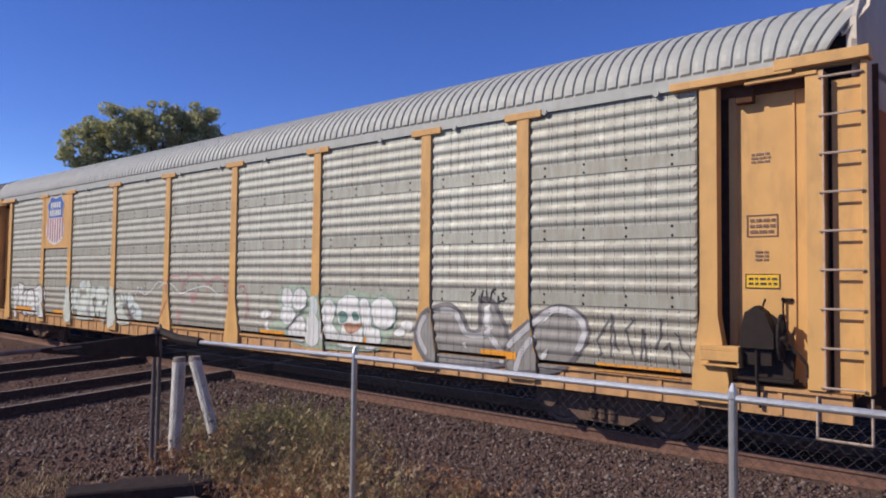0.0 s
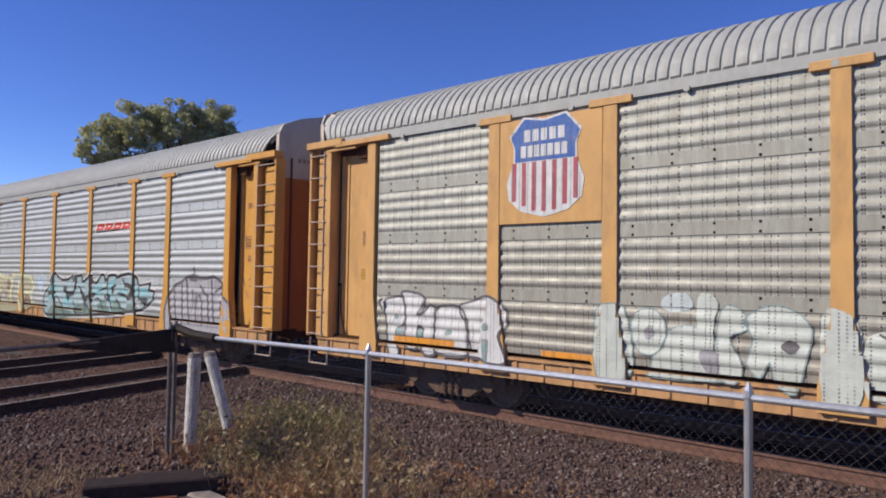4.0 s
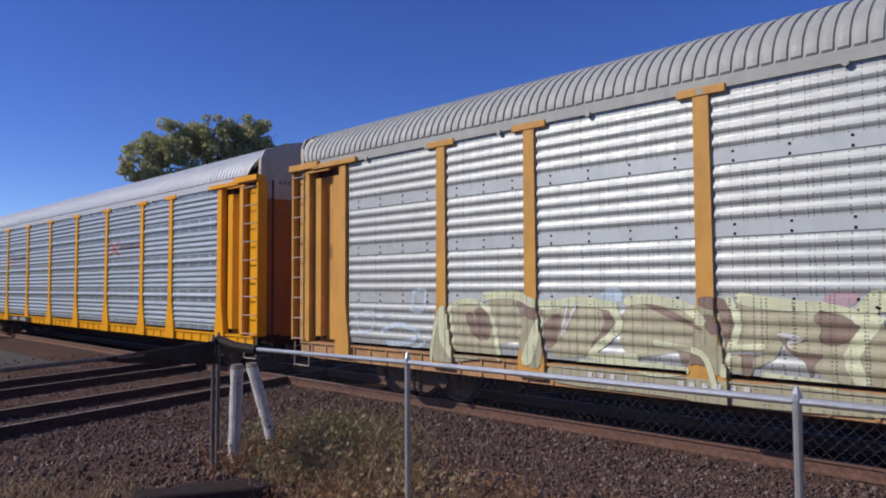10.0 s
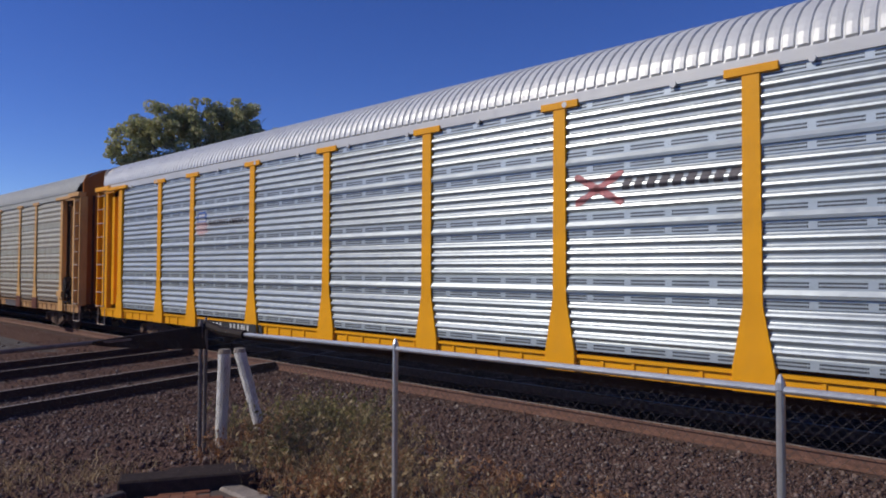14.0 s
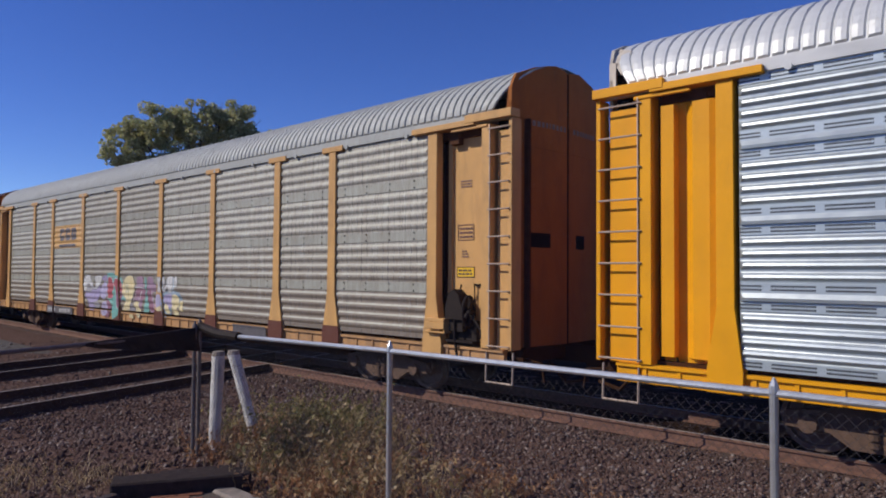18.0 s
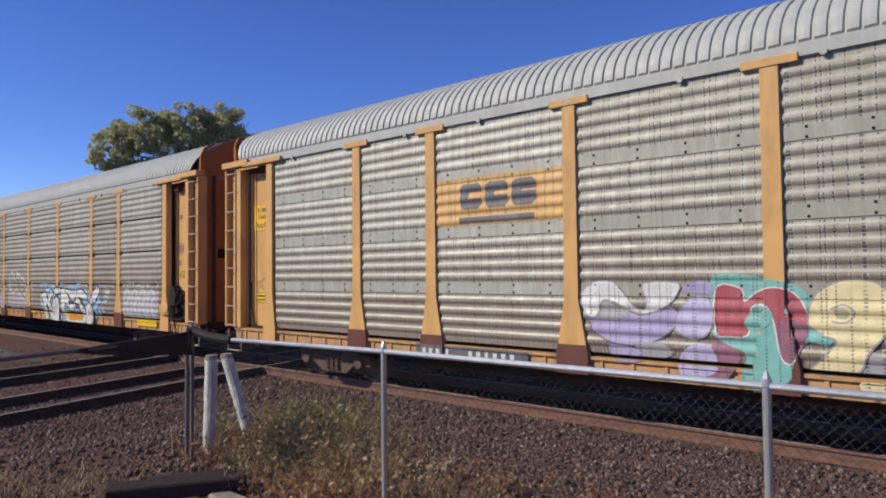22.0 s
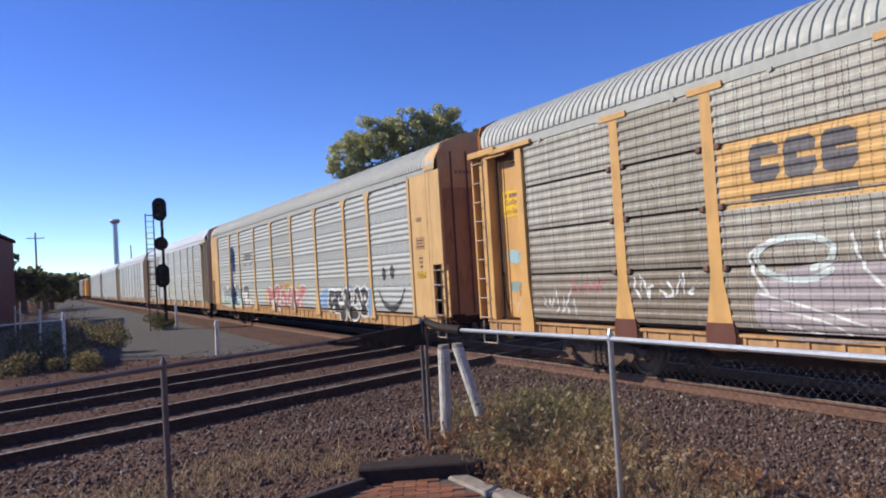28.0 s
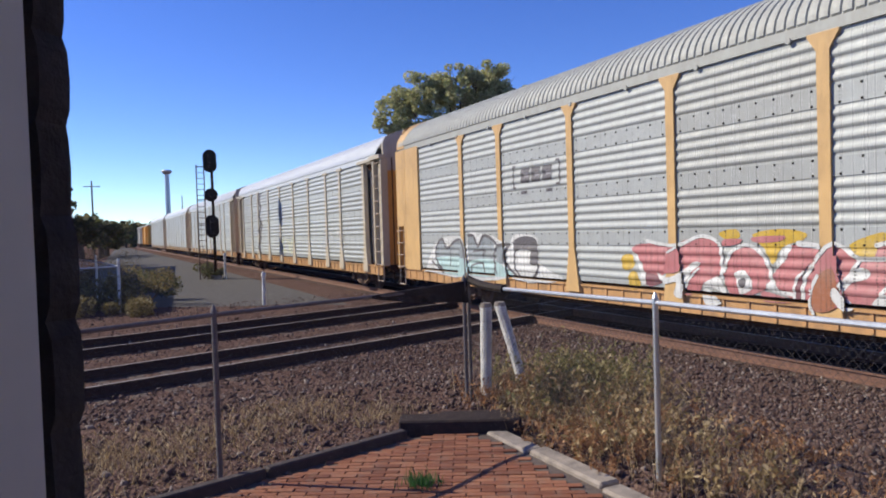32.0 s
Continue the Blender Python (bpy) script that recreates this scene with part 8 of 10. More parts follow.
stroke(4, [(-0.01, 1.77), (0.38, 1.55), (0.55, 1.34), (0.58, 1.08)], W, 3, 0.04)
stroke(4, [(-0.88, 1.56), (-0.78, 1.28), (-0.57, 1.06)], W, 3, 0.03)
stroke(4, [(-0.28, 1.5), (-0.21, 1.23), (-0.48, 1.04)], W, 3, 0.03)
stroke(4, [(0.05, 1.39), (0.36, 1.24), (0.19, 1.08)], W, 3, 0.03)
stroke(4, [(1.41, 1.3), (1.26, 1.2), (1.05, 1.09)], W, 3, 0.03)
stroke(4, [(1.7, 1.84), (1.95, 1.6), (1.68, 1.25)], W, 3, 0.03)
stroke(4, [(1.34, 1.95), (1.53, 1.99), (1.7, 1.91)], W, 5, 0.05)
piece(4, [(7.6, 1.43), (7.63, 1.48), (7.69, 1.49), (7.75, 1.48), (7.77, 1.43), (7.73, 1.38), (7.68, 1.36), (7.62, 1.37)], SKY, 3)
piece(4, [(7.9, 1.4), (7.92, 1.44), (7.95, 1.45), (7.98, 1.44), (8, 1.4), (7.98, 1.37), (7.95, 1.36), (7.92, 1.37)], SKY, 3)
piece(4, [(8.04, 1.44), (8.08, 1.49), (8.14, 1.5), (8.21, 1.49), (8.24, 1.44), (8.19, 1.39), (8.14, 1.37), (8.07, 1.39)], SKY, 3)
piece(4, [(7.77, 1.29), (7.78, 1.32), (7.82, 1.33), (7.85, 1.32), (7.86, 1.29), (7.84, 1.25), (7.81, 1.24), (7.78, 1.25)], SKY, 3)
piece(4, [(7.6, 1.11), (7.63, 1.18), (7.7, 1.2), (7.77, 1.18), (7.79, 1.12), (7.75, 1.05), (7.69, 1.03), (7.62, 1.04)], SKY, 3)
piece(4, [(7.9, 1.14), (7.93, 1.2), (8, 1.22), (8.06, 1.21), (8.08, 1.15), (8.04, 1.08), (7.99, 1.07), (7.93, 1.08)], SKY, 3)
piece(4, [(7.76, 0.92), (7.77, 0.95), (7.8, 0.96), (7.83, 0.96), (7.84, 0.92), (7.82, 0.88), (7.8, 0.87), (7.77, 0.88)], SKY, 3)
stroke(4, [(8.2, 1.81), (8.14, 1.85), (8.08, 1.78), (8.1, 1.69), (8.19, 1.75), (8.15, 1.62), (8.03, 1.53), (8.02, 1.59), (8.12, 1.61), (8.34, 1.53), (8.4, 1.43)], W, 3, 0.03, "white looping tag")
stroke(4, [(8.25, 1.78), (8.26, 1.62), (8.33, 1.81), (8.35, 1.62), (8.42, 1.78), (8.39, 1.59)], W, 3, 0.03)
scrawl(4, -11.45, -10.35, 1.15, 1.65, W, 0.035, 61, 2, 6, "thin white tag")
scrawl(4, -10.6, -9.6, 1.55, 1.85, ROSE, 0.05, 19, 2, 5)
scrawl(4, -8.95, -7.6, 1.40, 1.88, W, 0.045, 62, 2, 7, "white tag")
on_side(4, "reflector", [rect(5.0, 6.2, 0.84, 1.02), rect(10.2, 11.4, 0.80, 0.98), rect(1.6, 2.1, 0.9, 1.0)], SIGN, 5)

# sixth wagon: bracket emblem, four pieces and a smiling face
piece(5, [(4.61, 1.49), (5.2, 1.77), (5.35, 1.59), (5.11, 1.23), (5.21, 0.97), (4.58, 1.08), (4.51, 1.26)], SOFTBLUE, 1)
piece(5, [(5.68, 1.76), (5.99, 1.78), (5.95, 1.66), (5.72, 1.63)], SOFTBLUE, 1)
piece(5, [(6.4, 1.32), (6.76, 1.32), (6.88, 1.18), (6.59, 1.19), (6.41, 1.12)], SOFTBLUE, 1)
piece(5, [(7.26, 1.75), (7.49, 1.82), (7.6, 1.74), (7.52, 1.6), (7.37, 1.64)], SOFTBLUE, 1)
bordered(5, [(5.49, 1.65), (5.92, 1.65), (5.97, 1.58), (5.94, 1.47), (5.76, 1.44), (5.7, 1.51), (5.64, 1.41), (5.63, 1.25), (5.9, 1.39), (6.05, 1.39), (6.19, 1.27), (6.33, 1.23), (6.41, 1.12), (6.44, 0.96), (5.95, 0.95), (5.92, 1.18), (5.74, 1.1), (5.53, 0.95), (5.41, 1.11), (5.33, 1.26), (5.43, 1.42)], K, W, "black graffiti letter with white border")
bordered(5, [(6, 1.63), (6.5, 1.65), (6.61, 1.6), (6.6, 1.46), (6.52, 1.38), (6.74, 1.41), (6.74, 1.32), (6.43, 1.31), (6.4, 1.45), (6.32, 1.47), (6.25, 1.26), (6.14, 1.32), (6.05, 1.45)], K, W)
bordered(5, [(6.42, 0.99), (6.55, 1.12), (6.75, 1.17), (6.96, 1.07), (7.04, 0.94), (7.05, 0.79), (6.91, 0.64), (6.73, 0.58), (6.49, 0.66)], K, W)
bordered(5, [(6.83, 1.6), (7.03, 1.7), (7.22, 1.71), (7.37, 1.64), (7.45, 1.49), (7.38, 1.35), (7.24, 1.26), (7.36, 1.16), (7.47, 0.99), (7.49, 0.87), (7.37, 0.85), (7.25, 1.01), (7.13, 1.12), (7.06, 0.96), (6.89, 1.17), (6.93, 1.3), (6.89, 1.45)], K, W)
piece(5, [(6.98, 1.46), (7.03, 1.54), (7.11, 1.47), (7.06, 1.36), (7, 1.37)], W, 6)
bordered(5, [(7.84, 1.71), (8.13, 1.75), (8.21, 1.56), (8.31, 1.35), (8.45, 1.18), (8.26, 1.18), (8.12, 1.38), (7.95, 1.38), (7.91, 1.25), (7.68, 1.22), (7.76, 1.48)], K, W)
bordered(5, [(8.28, 1.66), (8.57, 1.75), (8.81, 1.65), (8.87, 1.52), (8.78, 1.35), (8.63, 1.26), (8.65, 1.11), (8.74, 0.91), (8.31, 0.89), (8.23, 1.05), (8.4, 1.22), (8.45, 1.41), (8.35, 1.55)], K, W)
bordered(5, [(7.44, 1.14), (7.72, 1.09), (7.99, 0.97), (7.94, 0.8), (7.64, 0.72), (7.38, 0.83)], K, W)
piece(5, [(7.89, 1.46), (7.96, 1.57), (8.03, 1.48), (8.01, 1.42)], W, 6)
piece(5, [(8.52, 1.45), (8.63, 1.52), (8.71, 1.45), (8.62, 1.33), (8.55, 1.35)], W, 6)
piece(5, [(8.92, 1.62), (9.17, 1.72), (9.18, 1.33), (9.1, 0.93), (8.76, 0.86), (8.84, 1.22)], SOFTBLUE, 1)
PLUM = spray("plum", (0.20, 0.08, 0.09))
RUST = spray("burnt_orange", (0.36, 0.14, 0.07))
DULLGREY = spray("pale_grey", (0.27, 0.30, 0.31))
PALETEAL = spray("pale_teal", (0.44, 0.60, 0.58))
piece(5, [(-0.44, 1.98), (-0.11, 2.04), (-0.03, 1.91), (-0.28, 1.87)], OCHRE, 1)
piece(5, [(0.2, 1.95), (0.68, 2.03), (1.09, 1.97), (1.05, 1.87), (0.71, 1.76), (0.56, 1.51), (0.42, 1.73)], OCHRE, 1)
piece(5, [(-2.75, 1.57), (-2.46, 1.59), (-2.44, 1.36), (-2.73, 1.33)], OCHRE, 1)
piece(5, [(1.73, 1.8), (2.02, 1.93), (2.23, 1.95), (2.23, 1.7), (1.88, 1.66)], OCHRE, 1)
piece(5, [(-2.56, 1.26), (-2.36, 1.27), (-2.28, 1.0), (-2.57, 0.98)], OCHRE, 1)
piece(5, [(-2.48, 1.73), (-1.98, 1.81), (-1.32, 1.74), (-1.26, 1.35), (-1.68, 1.28), (-1.74, 1.11), (-2.14, 1.07), (-2.21, 1.46)], ROSE, 3)
piece(5, [(-1.31, 1.78), (-0.98, 1.9), (-0.58, 1.88), (-0.41, 1.75), (-0.37, 1.45), (-0.46, 1.29), (-0.77, 1.16), (-0.87, 1.02), (-1.17, 0.96), (-1.04, 1.32), (-1.23, 1.38)], ROSE, 3)
piece(5, [(-0.33, 1.52), (-0.12, 1.75), (0.12, 1.79), (0.38, 1.66), (0.51, 1.45), (0.48, 1.2), (0.26, 1.07), (-0.1, 0.98), (-0.3, 1.12)], ROSE, 3)
piece(5, [(0.56, 1.36), (0.78, 1.64), (0.85, 1.79), (1.31, 1.77), (1.04, 1.41), (0.97, 1.23), (0.87, 1.04), (0.59, 1.17)], ROSE, 3)
piece(5, [(0.37, 1.11), (0.83, 1.02), (0.94, 0.98), (0.41, 0.96)], ROSE, 3)
piece(5, [(1.04, 1.26), (1.18, 1.56), (1.53, 1.81), (1.86, 1.61), (1.73, 1.38), (1.58, 1.29), (1.6, 0.98), (1.2, 0.89), (1.17, 1.03), (1.04, 1.02)], ROSE, 3)
piece(5, [(1.9, 1.59), (2.22, 1.6), (2.22, 1.06), (1.81, 1.0), (1.63, 1.12), (1.67, 1.27), (1.87, 1.39)], ROSE, 3)
piece(5, [(-0.32, 1.88), (0.01, 1.88), (-0.08, 1.8), (-0.36, 1.78)], ROSE, 3)
piece(5, [(0.2, 1.91), (0.75, 1.93), (0.68, 1.85), (0.28, 1.83)], ROSE, 3)
piece(5, [(1.3, 1.39), (1.52, 1.48), (1.58, 1.21), (1.54, 0.95), (1.26, 0.89), (1.2, 1.12)], RUST, 4)
piece(5, [(-2.13, 1.28), (-1.73, 1.22), (-1.74, 1.11), (-2.11, 1.07)], PLUM, 4)
piece(5, [(0.93, 1.28), (1.04, 1.41), (1.0, 1.05), (0.9, 1.04)], PLUM, 4)
piece(5, [(-2.46, 1.61), (-2.34, 1.61), (-2.13, 1.28), (-2.14, 1.08), (-2.28, 1.12), (-2.24, 1.31)], W, 5)
piece(5, [(-1.84, 1.29), (-1.58, 1.22), (-1.28, 1.31), (-0.99, 1.5), (-0.81, 1.49), (-1.04, 1.32), (-1.19, 1.07), (-1.2, 0.89), (-1.39, 0.94), (-1.33, 1.16), (-1.63, 1.11)], W, 5)
piece(5, [(-0.8, 1.12), (-0.5, 1.29), (-0.36, 1.18), (-0.3, 1.0), (-0.55, 1.1)], W, 5)
piece(5, [(-0.13, 1.36), (0.07, 1.4), (0.2, 1.18), (0.1, 1.08), (-0.05, 1.04), (-0.09, 1.2)], W, 5)
piece(5, [(0.45, 1.15), (0.56, 1.3), (0.66, 1.15), (0.87, 1.12), (0.87, 1.06)], W, 5)
piece(5, [(0.63, 1.45), (0.75, 1.76), (0.88, 1.79), (0.79, 1.61)], W, 5)
piece(5, [(1.62, 1.29), (1.84, 1.5), (2.0, 1.48), (1.97, 1.37), (1.75, 1.3), (1.65, 1.18)], W, 5)
piece(5, [(1.5, 1.2), (1.56, 1.23), (1.65, 1.13), (1.79, 0.98), (1.66, 0.93), (1.5, 1.09)], W, 5)
piece(5, [(2.02, 1.02), (2.09, 1.13), (2.22, 1.18), (2.22, 1.02)], W, 5)
piece(5, [(-0.77, 1.06), (-0.64, 1.06), (-0.41, 0.86), (-0.74, 0.82)], W, 5)
stroke(5, [(-2.08, 1.86), (-1.66, 1.79), (-1.27, 1.79), (-0.84, 1.93), (-0.53, 1.88), (-0.39, 1.72), (-0.38, 1.28)], W, 6, 0.06)
stroke(5, [(-1.52, 1.66), (-1.17, 1.81)], W, 6, 0.04)
stroke(5, [(-0.33, 1.38), (-0.24, 1.62), (-0.08, 1.75), (0.12, 1.79), (0.35, 1.69), (0.51, 1.45), (0.54, 1.23)], W, 6, 0.06)
stroke(5, [(0.99, 1.82), (1.31, 1.78)], W, 6, 0.08)
stroke(5, [(1.04, 1.05), (1.08, 1.32), (1.27, 1.59), (1.53, 1.82), (1.87, 1.61)], W, 6, 0.06)
stroke(5, [(1.87, 1.61), (1.76, 1.44), (1.61, 1.26)], W, 6, 0.05)
stroke(5, [(1.3, 1.38), (1.2, 1.18), (1.18, 0.98), (1.23, 0.86)], W, 6, 0.05)
stroke(5, [(1.9, 1.62), (2.22, 1.63)], W, 6, 0.06)
stroke(5, [(0.9, 1.01), (0.93, 1.28), (1.05, 1.42)], W, 6, 0.04)
stroke(5, [(-1.19, 1.03), (-1.04, 1.25), (-0.86, 1.4)], W, 6, 0.04)
piece(5, [(-0.07, 1.25), (0.05, 1.29), (0.07, 1.17), (-0.03, 1.14)], DG, 6)
piece(5, [(-11.66, 0.94), (-11.01, 1.68), (-10.49, 1.92), (-9.65, 1.97), (-9.1, 1.84), (-9.06, 0.89), (-11.46, 0.94)], W, 1)
piece(5, [(-8.88, 1.99), (-8.36, 2.04), (-7.68, 1.99), (-7.31, 1.89), (-6.62, 1.67), (-6.66, 1.0), (-8.84, 0.9)], W, 1)
piece(5, [(-6.7, 1.89), (-6.11, 2.0), (-5.57, 1.89), (-5.53, 1.35), (-4.62, 1.01), (-6.66, 0.95)], W, 1)
piece(5, [(-10.84, 1.35), (-10.75, 1.73), (-10.43, 1.87), (-10.14, 1.63), (-9.66, 1.84), (-9.11, 1.74), (-9.08, 1.39), (-9.81, 1.3)], DULLGREY, 2)
piece(5, [(-8.88, 1.94), (-8.57, 1.92), (-8.28, 1.7), (-8.02, 1.97), (-7.68, 1.92), (-7.51, 1.71), (-7.53, 1.38), (-8.1, 1.34), (-8.82, 1.3)], DULLGREY, 2)
piece(5, [(-7.46, 1.71), (-7.05, 1.73), (-6.94, 1.35), (-7.44, 1.29)], DULLGREY, 2)
piece(5, [(-10.84, 1.35), (-9.08, 1.37), (-9.06, 0.91), (-10.43, 0.96)], PALETEAL, 2)
piece(5, [(-8.82, 1.3), (-7.53, 1.38), (-6.66, 1.04), (-7.27, 0.97), (-8.84, 0.95)], PALETEAL, 2)
piece(5, [(-6.57, 1.85), (-6.11, 1.96), (-5.65, 1.89), (-5.58, 1.68), (-5.6, 1.34), (-5.91, 1.33), (-5.89, 1.61), (-6.29, 1.65), (-6.54, 1.6)], DG, 3)
stroke(5, [(-10.37, 0.96), (-10.84, 1.3), (-10.82, 1.68), (-10.43, 1.9), (-10.14, 1.63), (-9.55, 1.87), (-9.11, 1.74), (-9.0, 0.94)], DG, 4, 0.08)
stroke(5, [(-8.83, 1.99), (-8.57, 1.97), (-8.33, 1.7), (-8.06, 1.97), (-7.68, 1.92), (-7.37, 1.71), (-7.52, 1.52), (-7.45, 1.05)], DG, 4, 0.08)
stroke(5, [(-7.37, 1.73), (-6.79, 1.76), (-6.97, 1.62), (-6.99, 1.35), (-6.53, 1.03)], DG, 4, 0.08)
stroke(5, [(-8.74, 0.95), (-8.67, 1.2), (-8.11, 1.27), (-8.02, 1.03)], DG, 4, 0.05)
stroke(5, [(-6.54, 1.63), (-6.56, 1.23), (-6.33, 1.01)], DG, 4, 0.06)
stroke(5, [(-5.6, 1.34), (-5.61, 1.17), (-5.81, 1.02)], DG, 4, 0.07)
stroke(5, [(-8.59, 1.57), (-7.99, 1.61), (-8.09, 1.46)], DG, 4, 0.05)
stroke(5, [(-11.17, 1.26), (-10.43, 0.96)], DG, 4, 0.06)
stroke(5, [(-9.91, 1.58), (-9.94, 1.16)], DG, 4, 0.04)
stroke(5, [(-7.55, 1.05), (-7.44, 1.24), (-7.36, 1.06)], DG, 4, 0.05)
piece(5, [(2.1, 1.76), (2.5, 1.84), (2.92, 1.80), (2.84, 1.55), (2.5, 1.38), (2.55, 1.06), (2.1, 1.05)], ROSE, 3)
stroke(5, [(2.1, 1.80), (2.5, 1.88), (2.97, 1.82), (2.86, 1.53), (2.54, 1.38), (2.60, 1.02)], W, 6, 0.06)
stroke(5, [(2.15, 1.18), (2.32, 1.36), (2.38, 1.12)], W, 5, 0.06)
on_side(5, "smiley_eye", [oval(10.10, 2.14, 0.13, 0.20, 16, 0.05)], K, 2)
on_side(5, "smiley_eye", [oval(10.66, 2.18, 0.15, 0.20, 16, 0.05)], K, 2)
on_side(5, "smiley_mouth", [arc(10.52, 1.80, 0.86, 0.76, 198, 342, 20) + arc(10.52, 1.80, 0.84, 0.56, 338, 202, 20)] + strip([(9.62, 1.66), (9.80, 1.50)], 0.06) + strip([(11.26, 1.52), (11.44, 1.70)], 0.06), K, 2, "black smiling mouth")
on_side(5, "emblem", strip([(-6.42, 3.58), (-6.52, 3.58), (-6.52, 3.08), (-6.42, 3.08)], 0.05) + strip([(-4.78, 3.58), (-4.68, 3.58), (-4.68, 3.08), (-4.78, 3.08)], 0.05) + [rect(-6.2, -5.95, 2.92, 3.0), rect(-5.2, -4.95, 2.92, 3.0)], DG, 2, "dark bracket emblem")
on_side(5, "emblem_mark", [rect(-6.2 + 0.44 * k, -5.84 + 0.44 * k, 3.18, 3.50) for k in range(3)], DG, 3)
on_side(5, "emblem_notch", [rect(-6.06 + 0.44 * k, -5.84 + 0.44 * k, 3.30, 3.39) for k in range(3)], GR, 4)

# seventh wagon and beyond: tall dark tag, pale scribbles
on_side(6, "graffiti_tag", strip([(-6.28, 4.6), (-6.68, 4.2), (-6.28, 3.8), (-6.78, 3.3), (-6.38, 2.9), (-6.88, 2.4), (-6.48, 2.0), (-6.98, 1.5), (-6.68, 1.1)], 0.30) + strip([(-6.58, 3.0), (-5.98, 2.7), (-6.58, 2.3)], 0.2), DG, 2, "tall dark brushed tag")
scrawl(6, 6.0, 9.5, 1.2, 2.4, W, 0.06, 31, 2, 10, "pale scribbled tags")
scrawl(6, -2.0, 1.5, 1.2, 2.0, CREAM, 0.09, 32, 2, 8)
scrawl(7, -8, 8, 1.1, 2.0, W, 0.09, 33, 2, 14)
for n, s in ((0, 1), (0, -1), (1, 1), (1, -1), (2, 1), (3, 1), (4, 1)):
    door_stencils(n, s, placard=n in (0, 3, 4))
for n, low, off in ((3, 3.19, -0.10), (4, 3.24, -0.26)):
    board = empty("door_sign")
    board.parent = CARS[n + 1][1]
    bm = bmesh.new()
    box(bm, -12.73 + off, -11.97 + off, -1.299, -1.285, low, low + 0.58)
    part("placard_face", bm, SIGN, board)
    for text, x0, x1, z0, z1 in (("Quality", -12.58, -12.22, 0.23, 0.38), ("Auto Rack", -12.64, -12.14, 0.06, 0.19)):
        bm = bmesh.new()
        for tri in words(text, x0 * 1.18 + 2.27 + off, x1 * 1.18 + 2.27 + off, low + z0, low + z1, 0.01):
            bm.faces.new([bm.verts.new((x, -1.302, z)) for x, z in tri])
        part("placard_print", bm, BROWN, board)["kind"] = "stuff"
    bm = bmesh.new()
    for x0, x1 in ((-12.62, -12.54), (-12.46, -12.36), (-12.34, -12.24), (-12.22, -12.14)):
        box(bm, x0 + 0.03 + off, x1 + 0.03 + off, -1.302, -1.298, low + 0.42, low + 0.51)
    part("placard_bars", bm, BROWN, board)["kind"] = "stuff"
plate(3, "warning_placard", -12.77, -12.11, 1.55, 1.78, -1.293, SIGN, K, 2, K, 5)
plate(4, "warning_placard", -12.50, -12.26, 1.51, 1.73, -1.293, AMBER, K, 3, K, 6)
for n, name, x0, x1, z0, z1, m, seed in ((4, "paint_patch", -12.74, -12.15, 1.58, 1.82, GREYGREEN, 1), (4, "paint_patch", -12.74, -12.12, 2.2, 2.5, PALEBLUE, 2)):
    bm = bmesh.new()
    bm.faces.new([bm.verts.new((x, -1.2915, z)) for x, z in oval((x0 + x1) / 2, (z0 + z1) / 2, (x1 - x0) / 2, (z1 - z0) / 2, 16, 0.2, seed)])
    part(name, bm, m, CARS[n + 1][1], "faded sprayed patch on the door")
for x0, x1, z0, z1, f in ((12.3, 12.75, 2.75, 3.05, None), (12.32, 12.72, 3.45, 3.62, None), (12.4, 12.65, 2.2, 2.6, None), (12.3, 12.75, 1.98, 2.14, SIGN)):
    plate(5, "stencil_box" if not f else "warning_placard", x0, x1, z0, z1, SIDE - 0.034, f, K if f else BROWN, 3 if not f else 2, BROWN if z0 in (2.75, 1.98) else None, 5)
sign = empty("warning_sign")
sign.parent = CARS[6][1]
bm = bmesh.new()
box(bm, 13.30, 13.52, SIDE + 0.150, SIDE + 0.158, 1.45, 1.70)
part("placard_face", bm, W, sign)
bm = bmesh.new()
ring = [(13.41 + 0.09 * math.cos(2 * math.pi * i / 18), 1.575 + 0.09 * math.sin(2 * math.pi * i / 18)) for i in range(18)]
for pts in strip(ring, 0.025, True) + strip([(13.35, 1.64), (13.47, 1.51)], 0.025):
    bm.faces.new([bm.verts.new((x, SIDE + 0.146, z)) for x, z in pts])
part("placard_print", bm, RED, sign, "red ring and slash")
scrawl_door = [(4, -12.66, -12.18, 1.15, 1.45, 43), (3, -12.82, -12.16, 1.82, 2.12, 44), (1, 12.1, 12.5, 1.5, 2.1, 41), (0, -12.55, -12.1, 1.35, 1.65, 42)]
for n, x0, x1, z0, z1, seed in scrawl_door:
    bm = bmesh.new()
    r = random.Random(seed)
    for i in range(9):
        a = (r.uniform(x0, x1), r.uniform(z0, z1))
        b = (a[0] + r.uniform(-0.12, 0.12), a[1] + r.uniform(-0.2, 0.2))
        for q in strip([a, b], 0.022)[:1]:
            vs = [bm.verts.new((x, -1.294, z)) for x, z in q]
            bm.faces.new(vs)
    part("graffiti_tag", bm, W if n == 4 else DG, CARS[n + 1][1], "thin sprayed tag on the door")

